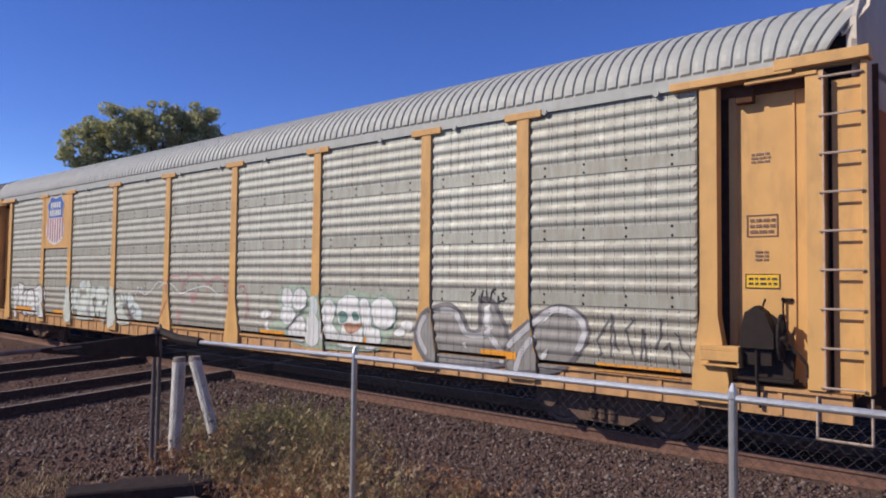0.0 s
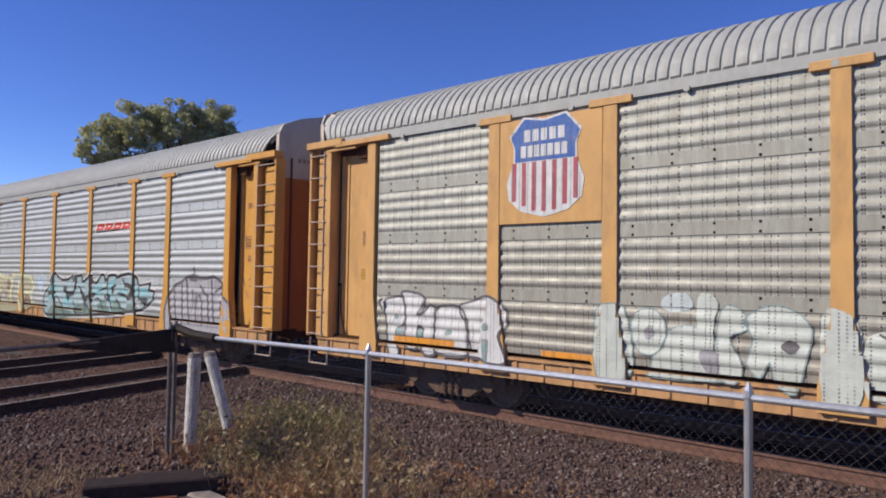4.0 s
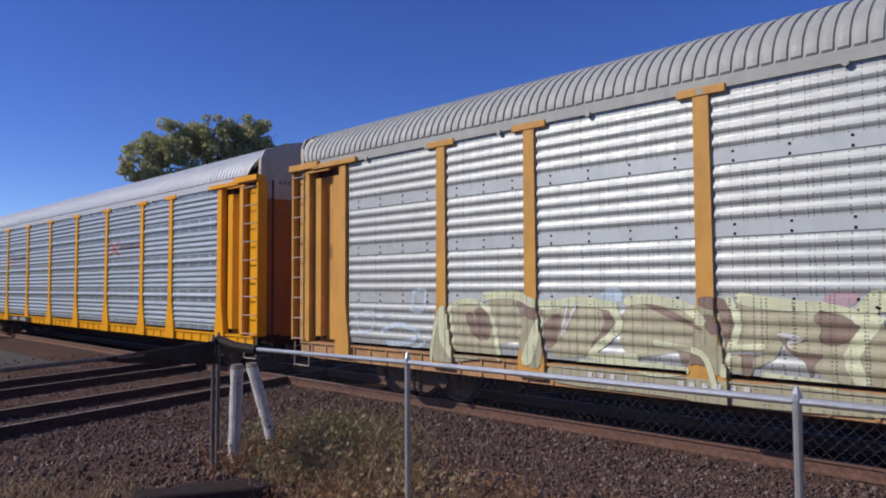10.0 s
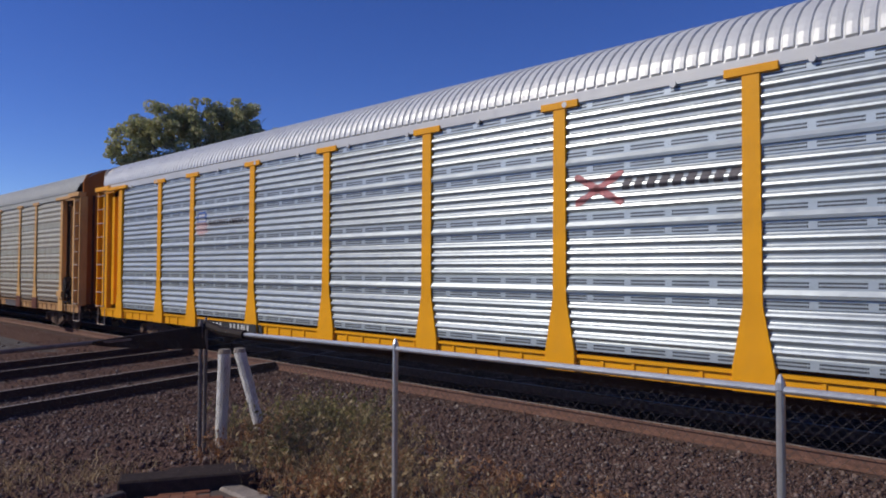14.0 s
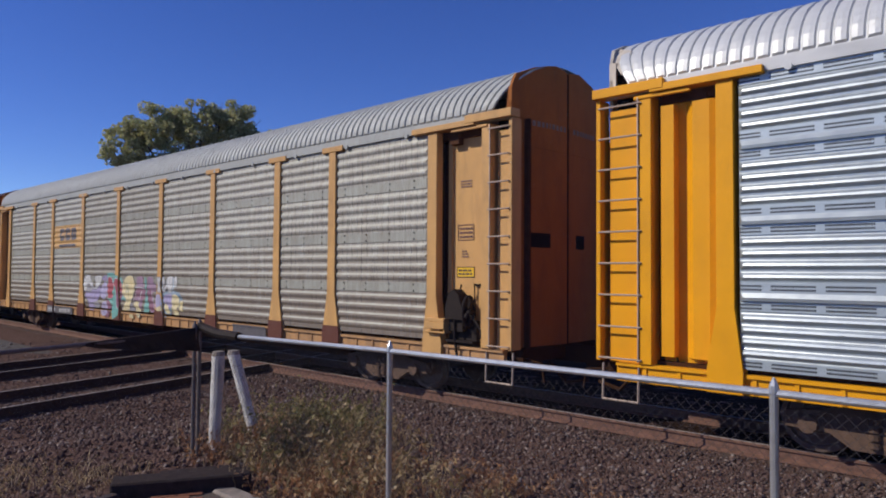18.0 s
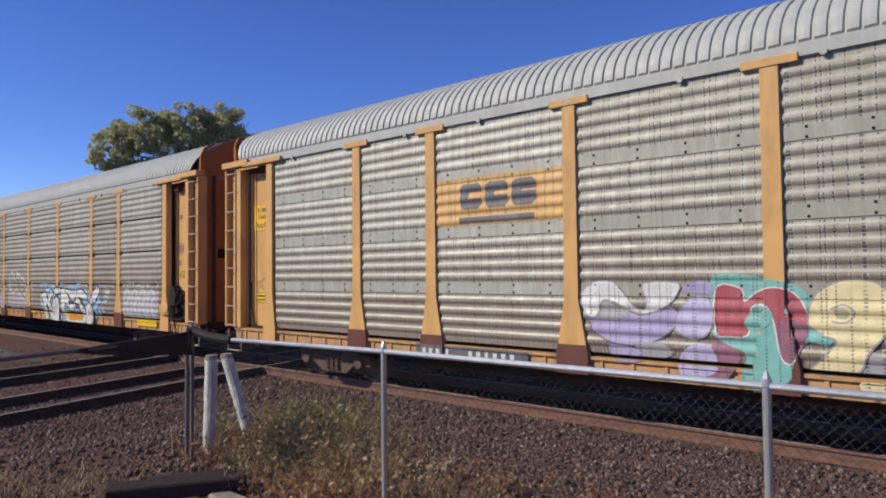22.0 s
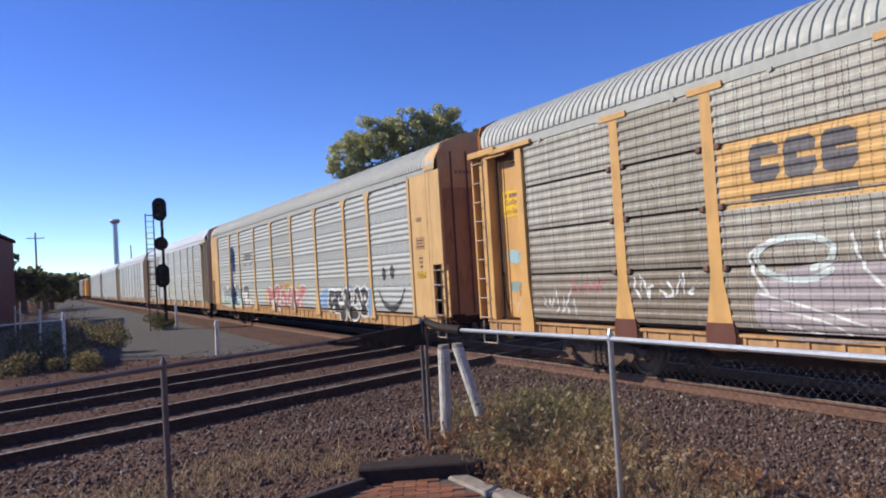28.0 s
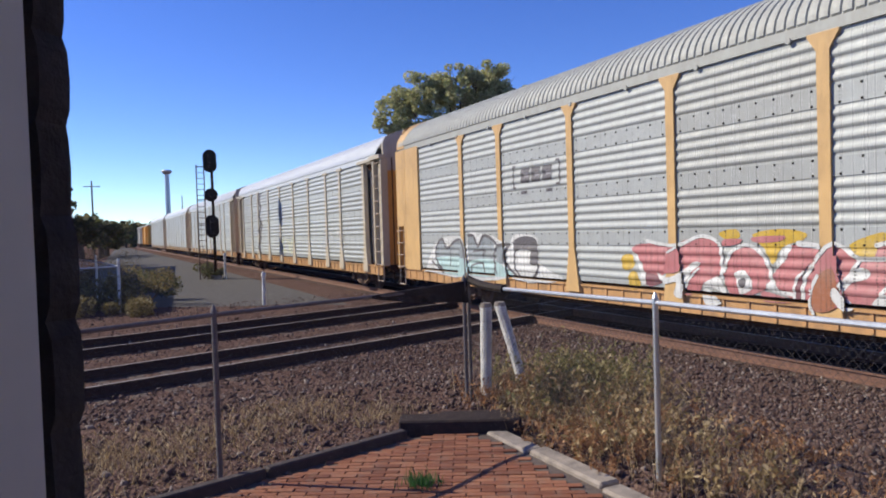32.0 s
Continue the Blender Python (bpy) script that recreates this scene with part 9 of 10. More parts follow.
# ---- black cloth on the fence, patio edging and kerb ----
LEFT_DIR = (Vector(LEFT_POSTS[0]) - Vector(CORNER)).normalized()
bm = bmesh.new()
cols = 14
rows = []
for i in range(cols + 1):
    s = 0.03 + 1.45 * i / cols
    p = Vector(CORNER) + LEFT_DIR * s
    sag = 0.02 * s
    depth = 0.02 + 0.22 * max(0.0, 1 - s / 1.5) ** 0.8
    rows.append([bm.verts.new((p.x + off, p.y + off * 0.4, TOP - 0.01 - sag - dz * depth)) for dz, off in ((0, -0.015), (0.5, 0.012 * math.sin(i)), (1.0, 0.02 * math.cos(i * 1.3)), (1.0, 0.02 * math.cos(i * 1.3) + 0.012), (0.5, 0.012 * math.sin(i) + 0.012), (0, 0.015))])
for a, b in zip(rows, rows[1:]):
    for k in range(6):
        bm.faces.new((a[k], b[k], b[(k + 1) % 6], a[(k + 1) % 6]))
part("cloth_wrap", bm, M_BLACK, left_fence, "black cloth hung over the rail")

M_EDGE = plain("dark_edging", (0.05, 0.035, 0.03), 0.9, 0, 0.3, 12, 0.4)
edging = empty("patio_edging", None, "dark timber edging along the brick patio", "edging", kind="structure")
a, b = Vector((-5.80, -8.02)), Vector((-5.05, -10.6))
d = (b - a).normalized()
q = Vector((-d.y, d.x))
for i in range(2):
    s0, s1 = i * 1.36, i * 1.36 + 1.34
    bm = bmesh.new()
    pts = [a + d * s0, a + d * s1, a + d * s1 + q * 0.09, a + d * s0 + q * 0.09]
    lo = [bm.verts.new((p.x, p.y, 0.25)) for p in pts]
    hi = [bm.verts.new((p.x, p.y, 0.43)) for p in pts]
    bm.faces.new(lo[::-1])
    bm.faces.new(hi)
    for k in range(4):
        bm.faces.new((lo[k], lo[(k + 1) % 4], hi[(k + 1) % 4], hi[k]))
    bmesh.ops.recalc_face_normals(bm, faces=bm.faces[:])
    bevelled(bm, 0.012)
    part("board", bm, M_EDGE, edging)
kerb = empty("kerb", None, "chipped concrete kerb beside the weeds", "kerb", kind="structure")
kx = [-5.50, -4.83, -3.9, -2.7, -1.2]
for i, (x0, x1) in enumerate(zip(kx, kx[1:])):
    bm = bmesh.new()
    box(bm, x0 + 0.012, x1 - 0.012, -7.34 + 0.02 * (i % 2), -7.16 + 0.015 * (i % 2), 0.22, 0.375 + 0.015 * (i % 2))
    bevelled(bm, 0.018)
    part("kerb_stone", bm, M_CONC, kerb)


# ---- loose gravel strip, weeds and dry grass ----
def blades(name, pts, hmin, hmax, width, mat, label, seed, lean=0.5):
    """Grass and weed stems: thin bent blades, two quads each."""
    rng = np.random.default_rng(seed)
    n = len(pts)
    h = rng.uniform(hmin, hmax, n) * rng.uniform(0.5, 1.0, n)
    a = rng.uniform(0, 2 * np.pi, n)
    side = np.stack([np.cos(a), np.sin(a), 0 * a], -1) * (width * rng.uniform(0.5, 1.2, n))[:, None]
    b = rng.uniform(0, 2 * np.pi, n)
    out = np.stack([np.cos(b), np.sin(b), 0 * b], -1) * (h * rng.uniform(0.1, lean, n))[:, None]
    up = np.array([0, 0, 1.0])
    p0 = pts
    p1 = pts + out * 0.35 + up * (h * 0.6)[:, None]
    p2 = pts + out + up * h[:, None]
    v = np.stack([p0 - side, p0 + side, p1 + side * 0.8, p1 - side * 0.8, p2 + side * 0.15, p2 - side * 0.15], 1).reshape(-1, 3)
    k = 6 * np.arange(n)[:, None]
    f = np.concatenate([k + [0, 1, 2, 3], k + [3, 2, 4, 5]], 0)
    return tagged(raw(name, v.tolist(), f.tolist(), mat), label, "grass", kind="stuff")


def scatter(n, seed, *patches):
    """Points in soft round patches (x, y, radius, weight)."""
    rng = np.random.default_rng(seed)
    w = np.array([p[3] for p in patches], float)
    k = rng.choice(len(patches), n, p=w / w.sum())
    c = np.array([p[:2] for p in patches])[k]
    r = np.array([p[2] for p in patches])[k]
    xy = c + rng.normal(size=(n, 2)) * r[:, None] * 0.5
    z = ground_z(xy[:, 0], xy[:, 1])
    keep = ~in_patio(xy[:, 0], xy[:, 1]) & (xy[:, 1] < -1.2)
    return np.stack([xy[:, 0], xy[:, 1], z], -1)[keep]


M_DRY = leaf_mat("straw", (0.22, 0.145, 0.07), (0.37, 0.27, 0.14), (0.58, 0.46, 0.29))
M_GREENWEED = leaf_mat("green_weeds", (0.09, 0.09, 0.03), (0.19, 0.17, 0.06), (0.34, 0.28, 0.12))
M_RUST = leaf_mat("rusty_weeds", (0.22, 0.10, 0.045), (0.36, 0.19, 0.09), (0.52, 0.33, 0.17))
weed_spots = ((-6.2, -5.9, 0.9, 3), (-5.4, -6.3, 0.8, 3), (-4.6, -6.6, 0.7, 2), (-6.9, -5.0, 0.9, 2), (-7.6, -4.2, 0.9, 0.8), (-3.4, -6.6, 0.8, 1.2), (-1.8, -6.6, 0.8, 0.7))


def herbs(name, pts, hmin, hmax, leaves, size, mat, label, seed):
    """Low branching weeds: thin stems carrying many small leaves."""
    rng = np.random.default_rng(seed)
    n = len(pts)
    h = rng.uniform(hmin, hmax, n)
    who = np.repeat(np.arange(n), 5)
    a = rng.uniform(0, 2 * np.pi, len(who))
    tip = pts[who] + np.stack([np.cos(a) * h[who] * rng.uniform(0.15, 0.7, len(who)), np.sin(a) * h[who] * rng.uniform(0.15, 0.7, len(who)), h[who] * rng.uniform(0.5, 1.0, len(who))], -1)
    side = np.stack([-np.sin(a), np.cos(a), 0 * a], -1) * 0.0028
    stems = np.stack([pts[who] - side, pts[who] + side, tip + side * 0.4, tip - side * 0.4], 1).reshape(-1, 3)
    k = rng.integers(0, len(who), n * leaves)
    f = rng.uniform(0.15, 1.0, len(k))[:, None]
    p = pts[who[k]] * (1 - f) + tip[k] * f + rng.normal(0, 0.018, (len(k), 3))
    u = rng.normal(size=(len(k), 3)) + np.array([0, 0, 0.5])
    u /= np.linalg.norm(u, axis=1)[:, None]
    v = np.cross(u, rng.normal(size=(len(k), 3)))
    v /= np.linalg.norm(v, axis=1)[:, None]
    s = (size * rng.uniform(0.4, 1.3, len(k)))[:, None]
    quad = np.stack([p - u * s, p - v * s * 0.42, p + u * s, p + v * s * 0.42], 1).reshape(-1, 3)
    verts = np.concatenate([stems, quad])
    faces = np.arange(len(verts)).reshape(-1, 4)
    return tagged(raw(name, verts.tolist(), faces.tolist(), mat), label, "weeds", kind="stuff")


herbs("olive_weeds", scatter(210, 21, *weed_spots), 0.12, 0.52, 34, 0.030, M_WEED, "small-leaved olive weeds by the fence", 22)
herbs("rusty_weeds", scatter(420, 23, *weed_spots[:3], (-6.5, -6.2, 0.6, 2), (-2.6, -6.5, 1.2, 1.6), (-4.0, -5.6, 1.2, 1.4)), 0.06, 0.32, 30, 0.024, M_RUST, "rust-brown dead weeds by the fence", 24)
herbs("green_weeds", scatter(110, 25, (-6.6, -5.5, 0.7, 3), (-7.1, -4.8, 0.7, 2), (-5.6, -6.3, 0.6, 1.3)), 0.2, 0.66, 40, 0.032, M_GREENWEED, "green leafy weeds by the fence corner", 26)
blades("dry_grass", scatter(1700, 35, *weed_spots), 0.08, 0.40, 0.0035, M_DRY, "dry straw-coloured stalks by the fence", 36, 0.9)
blades("dry_grass", scatter(3600, 27, (-6.6, -9.6, 1.0, 2), (-7.2, -8.6, 0.8, 1.5), (-6.4, -10.4, 0.9, 2), (-6.6, -7.9, 0.5, 0.7)), 0.03, 0.13, 0.004, M_DRY, "flattened straw beside the patio edging", 28, 1.6)
rng = np.random.default_rng(30)
tuft = np.array([(-4.62, -8.36, PATIO_Z)]) + np.concatenate([rng.normal(0, 0.06, (240, 2)), np.zeros((240, 1))], 1)
blades("grass_tuft", tuft, 0.04, 0.12, 0.004, leaf_mat("fresh_grass", (0.03, 0.09, 0.02), (0.05, 0.14, 0.03), (0.09, 0.18, 0.05)), "bright green grass tuft in the paving", 31)


# ---- trees, scrub and the far side of the line ----
# crown lobes: along the view's width, depth, height, radius
LOBES = [((f * 1.07 + 0.75) * 0.45 + dpt, (f * 1.07 + 0.75) * 0.89, z, r * 1.04) for f, dpt, z, r in (
    (-6.8, 0.2, 13.2, 1.2), (-6.9, 0.0, 11.5, 1.2), (-5.8, 0.1, 13.9, 1.3), (-5.5, -0.3, 12.0, 1.7), (-4.3, 0.2, 14.7, 1.4), (-3.4, -0.4, 13.2, 1.9), (-2.4, 0.3, 15.0, 1.4), (-1.2, 0.2, 14.8, 1.6),
    (0.2, 0.4, 15.1, 1.5), (1.4, 0.1, 15.2, 1.4), (-1.0, -0.6, 13.0, 2.2), (1.2, -0.5, 13.3, 2.0), (2.3, 0.2, 14.1, 1.4), (2.9, -0.3, 12.7, 1.7), (4.1, 0.1, 13.9, 1.1), (4.4, 0.2, 12.7, 1.0),
    (3.6, -0.2, 11.6, 1.5), (0.5, 0.4, 11.2, 2.2), (-2.8, 0.3, 11.2, 2.0), (-4.8, 0.1, 10.6, 1.7))]
big = tree(-54.7, 18.8, 17.0, 6.0, 5, 46000, "broad cottonwood with green and yellowing leaves", None, 0.125, LOBES)
for i, (x, y, h, s) in enumerate(((-14, 34, 8.5, 4.2), (-6, 38, 8.0, 4.5), (-22, 40, 8.0, 4.0), (3, 36, 7.5, 4.0), (-31, 44, 8.0, 4.5))):
    tree(x, y, h, s, 40 + i, 2600, "scrubby green tree beyond the train", M_BUSH, 0.30)


def shrub(x, y, r, h, seed, mat, label, n=2600, size=0.04):
    s = empty("shrub", pose(x, y, -0.2), label, "shrub", "scrub by the far fence")
    rg = random.Random(seed)
    bm = bmesh.new()
    blobs = []
    for i in range(6):
        a = rg.uniform(0, 6.28)
        p = (r * 0.6 * math.cos(a), r * 0.6 * math.sin(a), h * rg.uniform(0.35, 0.75))
        rod(bm, (0, 0, 0), p, 0.02, 5, 0.008)
        blobs.append((*p, max(r, h) * rg.uniform(0.3, 0.5)))
    part("stems", bm, M_BARK, s)
    leaf_cloud("foliage", blobs, n, size, mat, s, seed)


M_STRAWBUSH = leaf_mat("straw_scrub", (0.10, 0.08, 0.03), (0.20, 0.15, 0.06), (0.30, 0.24, 0.11))
for i, (x, y, r, h, m) in enumerate(((-26.8, -9.0, 1.2, 1.5, M_STRAWBUSH), (-28.5, -8.7, 1.3, 1.3, M_BUSH), (-33.0, -11.3, 1.6, 1.3, M_STRAWBUSH), (-25.5, -10.1, 1.2, 0.6, M_STRAWBUSH), (-29.5, -10.4, 1.2, 1.0, M_STRAWBUSH), (-24.0, -9.6, 0.9, 0.4, M_STRAWBUSH), (-24.8, -11.5, 1.2, 0.5, M_STRAWBUSH), (-41.6, -5.0, 0.7, 0.9, M_BUSH), (-40.6, -4.5, 0.6, 0.6, M_BUSH), (-60.0, -9.4, 2.5, 1.4, M_STRAWBUSH))):
    shrub(x, y, r, h, 60 + i, m, "low green scrub bush on gravel" if m is M_BUSH else "low straw-coloured scrub on dirt")
for i, (x, y, h, s) in enumerate(((-104, -9.8, 5.0, 3.0), (-98, -12.0, 5.5, 3.2), (-112, -9.0, 4.0, 3.0), (-72, -12.3, 7.0, 2.6), (-210, -3.0, 6.0, 6.0), (-222, 1.0, 6.5, 7.0), (-240, -8.0, 6.0, 6.0))):
    tree(x, y, h, s, 80 + i, 1600, "dark green tree by the line in the distance", M_BUSH, 0.32 if x > -150 else 0.6)

signal_posts = [(-23.9, -5.40, 1.05, 0.10), (-40.4, -4.05, 1.35, 0.0)]
for x, y, h, lean in signal_posts:
    st = empty("marker_post", pose(x, y, -0.2), "white painted marker post beside the track", "post", "white marker posts")
    bm = bmesh.new()
    rod(bm, (-lean, 0, -0.1), (0, 0, h), 0.07, 8, 0.06)
    part("shaft", bm, M_WHITE, st)
    bm = bmesh.new()
    rod(bm, (0, 0, h - 0.05), (0.0, 0, h + 0.10), 0.10, 8, 0.05)
    part("cap", bm, M_WHITE, st)


def far_fence():
    f = empty("wire_fence", None, "weathered wire fence and gate by the scrub", "fence")
    pts = [(-24.3, -12.2), (-25.4, -9.75), (-32.0, -10.4), (-38, -11.2), (-46, -11.6)]
    for i, (x, y) in enumerate(pts):
        bm = bmesh.new()
        rod(bm, (x, y, -0.3), (x, y, 1.55 if i else 1.3), 0.045, 8)
        part("fence_post", bm, M_FENCE if i != 1 else M_WHITE, f)
    for p, q in zip(pts, pts[1:]):
        bm = bmesh.new()
        rod(bm, (*p, 1.3), (*q, 1.3), 0.02, 6)
        part("top_wire", bm, M_FENCE, f)
    for p, q in zip(pts[1:3], pts[2:4]):
        bm = bmesh.new()
        rod(bm, (*p, 0.1), (*q, 0.1), 0.02, 6)
        for k in range(14):
            x, y = p[0] + (q[0] - p[0]) * k / 14, p[1] + (q[1] - p[1]) * k / 14
            rod(bm, (x, y, 0.1), (x, y, 1.3), 0.006, 4)
        part("gate_bars", bm, M_FENCE, f)


far_fence()


def warehouse():
    """The dark red building along the side road."""
    w = empty("warehouse", None, "dark red brick warehouse with a pale door", "building")
    a, b = Vector((-68.0, -12.1)), Vector((-30.0, -15.8))
    d = (b - a).normalized()
    nrm = Vector((d.y, -d.x))
    m = Matrix(((d.x, nrm.x, 0, a.x), (d.y, nrm.y, 0, a.y), (0, 0, 1, -0.2), (0, 0, 0, 1)))
    length = (b - a).length
    M_RED = plain("red_brown_brick", (0.115, 0.034, 0.023), 0.9, 0, 0.2, 6, 0.3)
    bm = bmesh.new()
    box(bm, 0, length, 0, 12, 0, 6.6, m)
    part("wall", bm, M_RED, w)
    bm = bmesh.new()
    box(bm, -0.2, length + 0.2, -0.15, 12.2, 6.6, 6.85, m)
    part("roof", bm, M_STEEL, w)
    bm = bmesh.new()
    box(bm, length - 15.5, length - 12.2, -0.08, 0.02, 0, 3.0, m)
    part("door", bm, M_ENDTOP, w)
    bm = bmesh.new()
    box(bm, length - 14.6, length - 13.6, -0.12, -0.06, 1.0, 2.2, m)
    part("door_sign", bm, BLUE, w)


warehouse()
M_PATH = plain("pale_dirt_road", (0.24, 0.20, 0.165), 0.95, 0, 0.25, 3, 0.3)
bm = bmesh.new()
v = [bm.verts.new(p) for p in ((-62, -11.9, -0.183), (-30, -14.6, -0.183), (-20, -15.4, -0.183), (-20, -11.6, -0.183), (-27, -11.4, -0.183), (-36, -11.7, -0.183))]
bm.faces.new(v)
tagged(part("dirt_road", bm, M_PATH, None), "pale dirt side road", "road", kind="structure")


M_APRON = plain("grey_gravel", (0.08, 0.073, 0.066), 0.95, 0, 0.5, 9, 0.6, 0.2)
bm = bmesh.new()
v = [bm.verts.new(p) for p in ((-230, -5.0, -0.184), (-40, -11.0, -0.184), (-26.5, -9.2, -0.184), (-22.0, -3.0, -0.184), (-60, -2.6, -0.184), (-230, -2.6, -0.184))]
bm.faces.new(v)
tagged(part("gravel_apron", bm, M_APRON, None), "grey gravel apron beside the line", "gravel", kind="structure")


def pole(x, y, h, label, arms=True):
    p = empty("utility_pole", pose(x, y, -0.2), label, "utility pole")
    bm = bmesh.new()
    rod(bm, (0, 0, 0), (0, 0, h), 0.17, 8, 0.11)
    part("shaft", bm, M_BARK, p)
    if arms:
        bm = bmesh.new()
        box(bm, -0.06, 0.06, -1.2, 1.2, h - 0.9, h - 0.78)
        part("crossarm", bm, M_BARK, p)
    return p


pole(-120, -10.6, 11.3, "wooden utility pole in the distance")
pole(-175, 8.0, 12.0, "wooden utility pole in the distance", False)
ends = [(-66, 15.0), (44, 15.0)]
for x, y in ends:
    pole(x, y, 9.9, "wooden utility pole beyond the train")
line = empty("power_line", None, "three sagging power cables beyond the train", "cables")
for z, sag in ((9.9, 0.25), (9.25, 0.25), (8.7, 0.25)):
    bm = bmesh.new()
    pts = [(-66 + 110 * i / 24, 15.0, z + sag * (2 * (2 * i / 24 - 1) ** 2 - 1) - 0.1) for i in range(25)]
    pipe(bm, pts, 0.016, 5)
    part("cable", bm, M_BLACK, line)


def tower(x, y, h):
    t = empty("light_tower", pose(x, y, -0.2), "tall steel yard light mast with a ring of lamps", "tower")
    bm = bmesh.new()
    rod(bm, (0, 0, 0), (0, 0, h - 1), 0.95, 10, 0.7)
    part("shaft", bm, M_FENCE, t)
    bm = bmesh.new()
    rod(bm, (0, 0, h - 1.1), (0, 0, h - 0.2), 1.0, 12, 1.75)
    rod(bm, (0, 0, h - 0.2), (0, 0, h + 0.3), 1.75, 12, 1.2)
    part("lamp_ring", bm, M_FENCE, t)


tower(-249, 11.4, 24.2)
for x, y, h in ((-262, -5.0, 8.5), (-262, -2.0, 8.5)):
    s = empty("signal_mast", pose(x, y, -0.2), "far signal mast over the line", "railway signal")
    bm = bmesh.new()
    rod(bm, (0, 0, 0), (0, 0, h), 0.2, 6)
    part("mast", bm, M_STEEL, s)
    bm = bmesh.new()
    box(bm, -0.4, 0.4, -0.7, 0.7, h - 2, h)
    part("signal_head", bm, M_BLACK, s)


# ---- the window and the room behind it ----
def from_eye(az, r, z=0.0):
    return Vector((EYE[0] - math.sin(radians(az)) * r, EYE[1] + math.cos(radians(az)) * r, z))


WALL_N = Vector((-math.sin(radians(50)), math.cos(radians(50)), 0))
WALL_D = Vector((WALL_N.y, -WALL_N.x, 0))
ORIGIN = from_eye(92.0, 0.205)
SILL, HEAD = 1.62, 2.75
wall = empty("wall_window", None, "dark brick wall around a wide window", "wall", kind="structure")


def wall_piece(name, s0, s1, n0, n1, z0, z1, mat, parent, bev=0.0):
    """A block along the window wall: s to the right of the opening's edge, n outward."""
    bm = bmesh.new()
    m = Matrix(((WALL_D.x, WALL_N.x, 0, ORIGIN.x), (WALL_D.y, WALL_N.y, 0, ORIGIN.y), (0, 0, 1, 0), (0, 0, 0, 1)))
    box(bm, s0, s1, n0, n1, z0, z1, m)
    bmesh.ops.recalc_face_normals(bm, faces=bm.faces[:])
    if bev:
        bevelled(bm, bev)
    return part(name, bm, mat, parent)


OPEN_W = 1.2
wall_piece("masonry", -2.6, -0.21, -0.05, 0.15, 0.0, 3.25, M_WALLBRICK, wall)
wall_piece("masonry", -0.21, -0.035, -0.05, -0.008, 0.0, 3.25, M_WALLBRICK, wall)
wall_piece("masonry", OPEN_W, OPEN_W + 1.2, -0.05, 0.15, 0.0, 3.25, M_WALLBRICK, wall)
wall_piece("masonry", -0.21, OPEN_W, -0.008, 0.15, 0.0, SILL, M_WALLBRICK, wall)
wall_piece("masonry", -0.21, OPEN_W, -0.008, 0.15, HEAD, 3.25, M_WALLBRICK, wall)
window = empty("window_1", None, "grey window frame with lumpy dark sealant", "window", kind="structure")
M_SEAL = plain("dark_sealant", (0.075, 0.065, 0.065), 0.9, 0, 0.3, 60, 0.3, 0.1)
rb = random.Random(77)
bm = bmesh.new()
m4 = Matrix(((WALL_D.x, WALL_N.x, 0, ORIGIN.x), (WALL_D.y, WALL_N.y, 0, ORIGIN.y), (0, 0, 1, 0), (0, 0, 0, 1)))
lumps = []
z = SILL
while z < HEAD:
    h = rb.uniform(0.016, 0.030)
    w = rb.uniform(-0.0012, 0.0004)
    lumps += [(z, -0.0014), (z + 0.004, w), (z + h * 0.5, w + 0.0004), (z + h - 0.004, w)]
    z += h
rows = [[bm.verts.new(m4 @ Vector((s, n, z))) for s, n in ((-0.05, 0.004), (e, 0.004), (e, -0.006), (-0.05, -0.006))] for z, e in lumps]
for a, b in zip(rows, rows[1:]):
    for k in range(4):
        bm.faces.new((a[k], a[(k + 1) % 4], b[(k + 1) % 4], b[k]))
bmesh.ops.recalc_face_normals(bm, faces=bm.faces[:])
part("sealant_bead", bm, M_SEAL, window, "dark lumpy sealant bead")
cas = from_eye(93.45, 0.190)
cs, cn = (cas - ORIGIN).dot(WALL_D), (cas - ORIGIN).dot(WALL_N)
wall_piece("window_frame", cs - 0.06, cs, cn - 0.02, cn, SILL, HEAD, M_CASING, window, 0.002)
wall_piece("window_frame", OPEN_W - 0.02, OPEN_W + 0.04, cn - 0.02, cn, SILL, HEAD, M_CASING, window, 0.002)
wall_piece("window_sill", cs - 0.06, OPEN_W + 0.04, -0.06, 0.17, SILL - 0.03, SILL + 0.004, M_CASING, window, 0.002)
# the pane, with a thin translucent film added as haze to lift the darks
M_PANE = bpy.data.materials.new("hazy_glass")
M_PANE.use_nodes = True
pt = M_PANE.node_tree
film = pt.nodes.new("ShaderNodeBsdfTranslucent")
film.inputs["Color"].default_value = (0.85, 0.82, 0.80, 1)
clear_glass = pt.nodes.new("ShaderNodeBsdfTransparent")
blend = pt.nodes.new("ShaderNodeMixShader")
blend.inputs["Fac"].default_value = 0.012
pt.links.new(clear_glass.outputs["BSDF"], blend.inputs[1])
pt.links.new(film.outputs["BSDF"], blend.inputs[2])
pt.links.new(blend.outputs["Shader"], pt.nodes["Material Output"].inputs["Surface"])
pane = wall_piece("pane", -0.01, OPEN_W, 0.0005, 0.0045, SILL, HEAD, M_PANE, window)
pane["label"] = "clear window glass with a faint added haze"
pane.visible_shadow = False
shell = empty("room_shell", None, "plain plaster room behind the window", "room", kind="structure")
wall_piece("wall_back", -2.6, OPEN_W + 1.2, -4.2, -4.0, 0.0, 3.25, M_PLASTER, shell)
wall_piece("wall_side", -2.7, -2.6, -4.2, 0.0, 0.0, 3.25, M_PLASTER, shell)
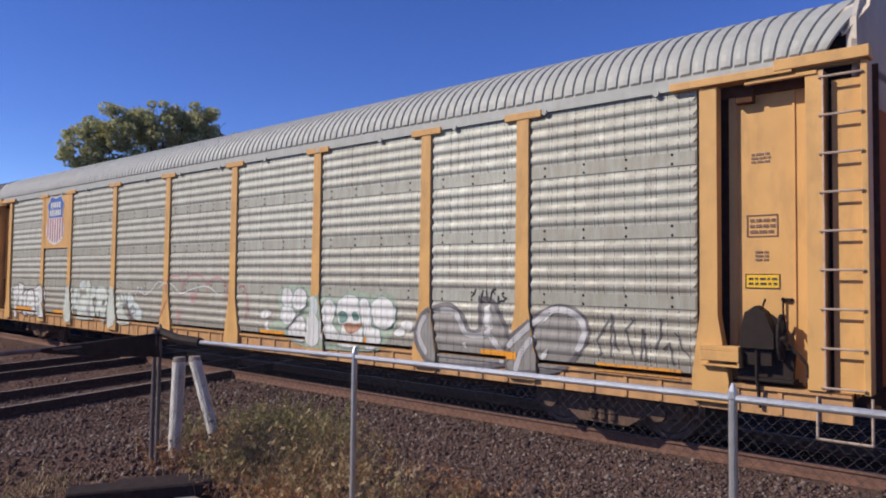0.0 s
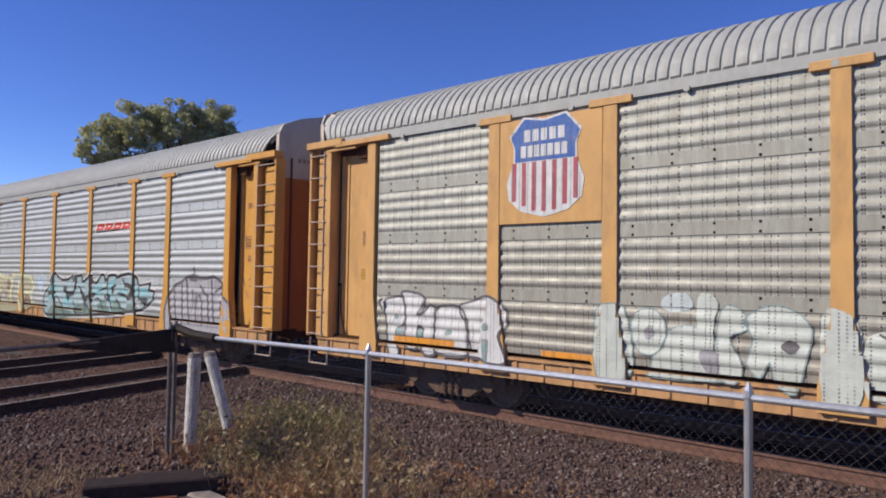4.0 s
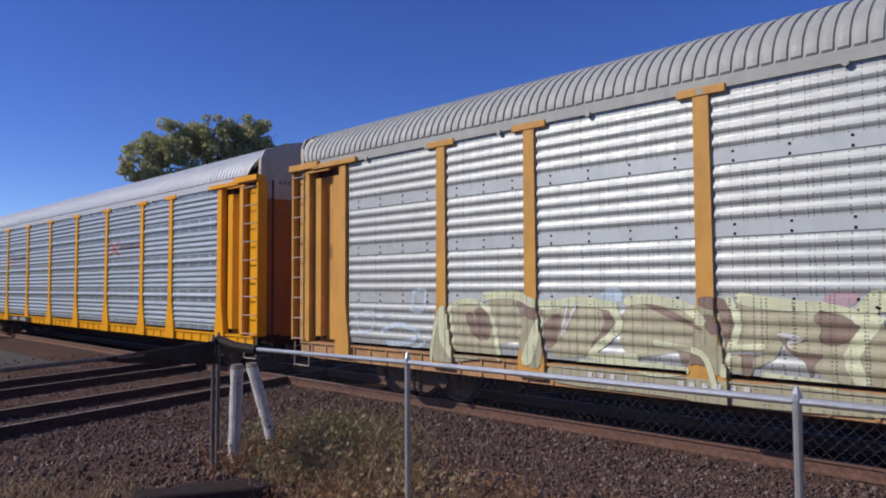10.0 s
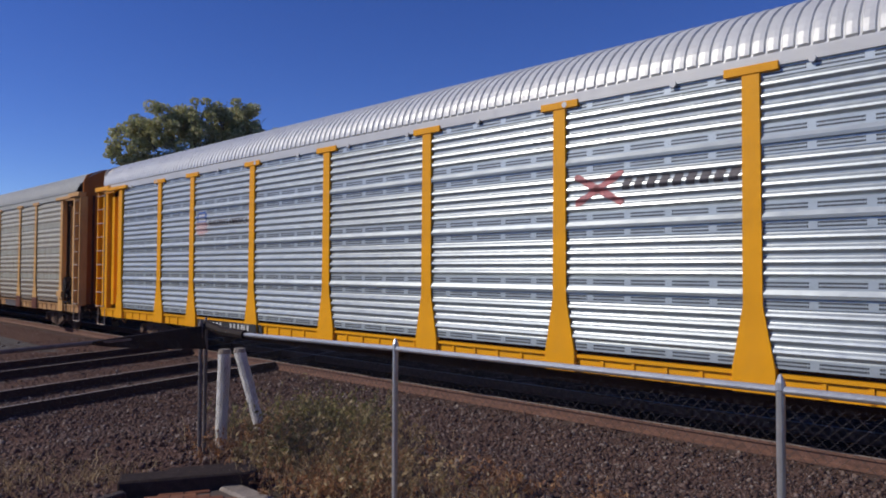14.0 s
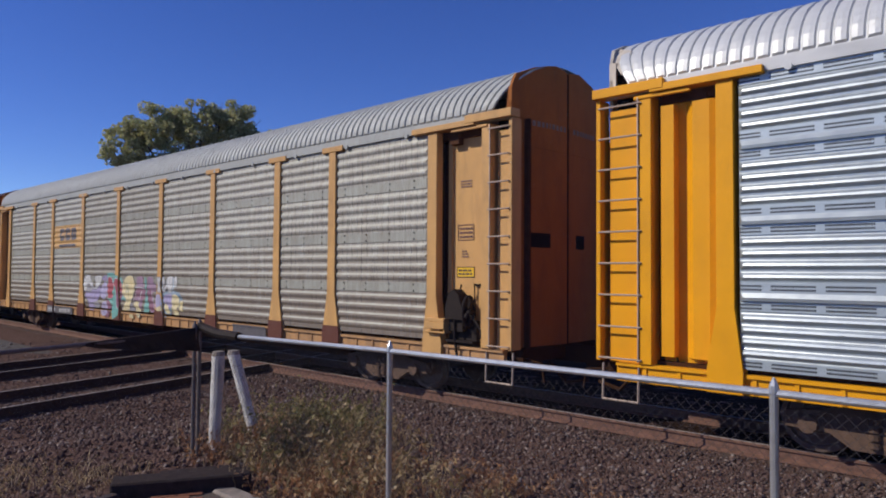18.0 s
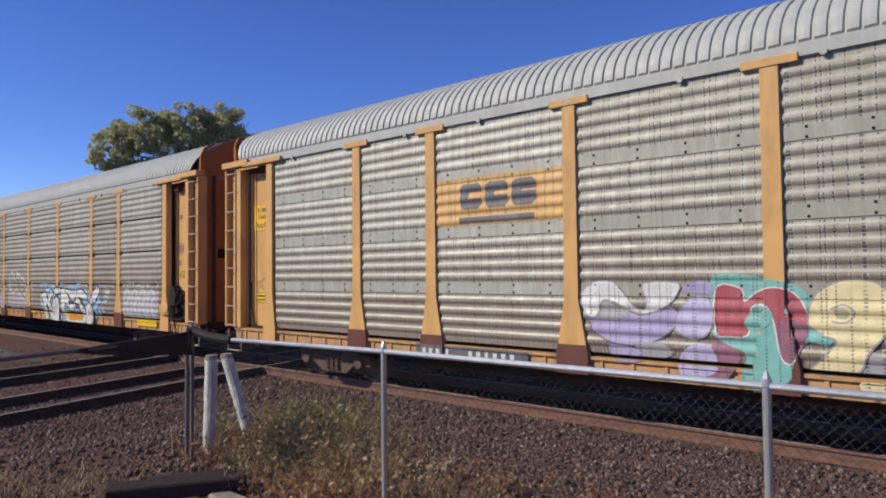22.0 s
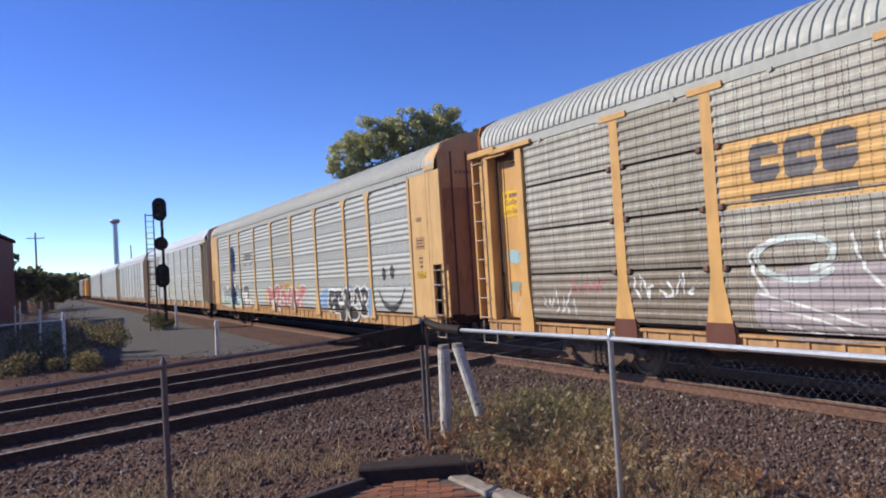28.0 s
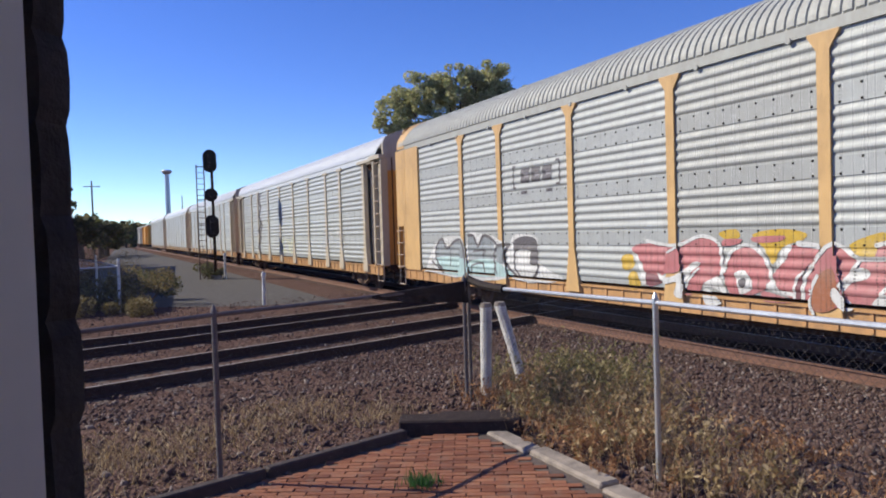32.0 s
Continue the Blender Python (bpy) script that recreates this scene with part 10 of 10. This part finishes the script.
wall_piece("wall_side", OPEN_W + 1.2, OPEN_W + 1.3, -4.2, 0.0, 0.0, 3.25, M_PLASTER, shell)
wall_piece("floor", -2.6, OPEN_W + 1.2, -4.0, -0.05, 0.38, 0.48, M_TIE, shell)
ceiling = empty("ceiling", None, "plain painted room ceiling board", "ceiling", kind="structure")
wall_piece("ceiling_board", -2.7, OPEN_W + 1.3, -4.2, 0.15, 3.25, 3.35, M_PLASTER, ceiling)


# ---- paving bricks ----
def paving():
    p = empty("patio", None, "red brick paving, worn and dusty", "paving", kind="structure")
    o = Vector((-5.86, -8.02))
    d = (Vector((-5.34, -7.05)) - o).normalized()
    n = Vector((d.y, -d.x))
    bm = bmesh.new()
    box(bm, -0.098, 0.098, -0.031, 0.031, -0.06, 0.0)
    bevelled(bm, 0.004)
    me = bpy.data.meshes.new("brick")
    bm.to_mesh(me)
    bm.free()
    me.materials.append(M_BRICK)
    r = random.Random(5)
    ang = math.degrees(math.atan2(d.y, d.x))
    base = np.array([v.co for v in me.vertices])
    polys = [tuple(q.vertices) for q in me.polygons]
    k, verts, faces = 0, [], []
    for i in range(70):
        for j in range(-14, 12):
            c = o + n * (0.035 + i * 0.0675) + d * ((j + 0.5 * (i % 2)) * 0.204)
            if c.y > -7.44 or c.x + 5.63 < -0.29 * (c.y + 8.02) or c.x > -2.6 or c.y < -10.3:
                continue
            if (c - Vector((EYE[0], EYE[1]))).length < 2.2:
                continue
            m = pose(c.x, c.y, PATIO_Z + r.uniform(-0.004, 0.003), r.uniform(-1.2, 1.2), r.uniform(-0.8, 0.8), ang + r.uniform(-1, 1))
            if k < 300 and c.x < -3.9:
                k += 1
                put_part("brick", me, p, m)
            else:
                a = len(verts)
                verts += [tuple(m @ Vector(q)) for q in base]
                faces += [tuple(a + q for q in f) for f in polys]
    rest = raw("bricks", verts, faces, M_BRICK, p, "worn red paving bricks")
    rest["kind"] = "stuff"
    bm = bmesh.new()
    v = [bm.verts.new(q) for q in ((-6.2, -7.2, PATIO_Z - 0.02), (-5.0, -12.5, PATIO_Z - 0.02), (3, -12.5, PATIO_Z - 0.02), (3, -7.2, PATIO_Z - 0.02))]
    v = [bm.verts.new(q) for q in ((-5.55, -7.3, PATIO_Z - 0.012), (-5.75, -8.02, PATIO_Z - 0.012), (-5.02, -10.6, PATIO_Z - 0.012), (1.5, -10.6, PATIO_Z - 0.012), (1.5, -7.3, PATIO_Z - 0.012))]
    bm.faces.new(v)
    for q in [w for w in bm.verts if not w.link_faces]:
        bm.verts.remove(q)
    part("bedding", bm, plain("paving_joint", (0.10, 0.075, 0.06), 0.95, 0, 0.3, 20, 0.3), p)


paving()

motions()
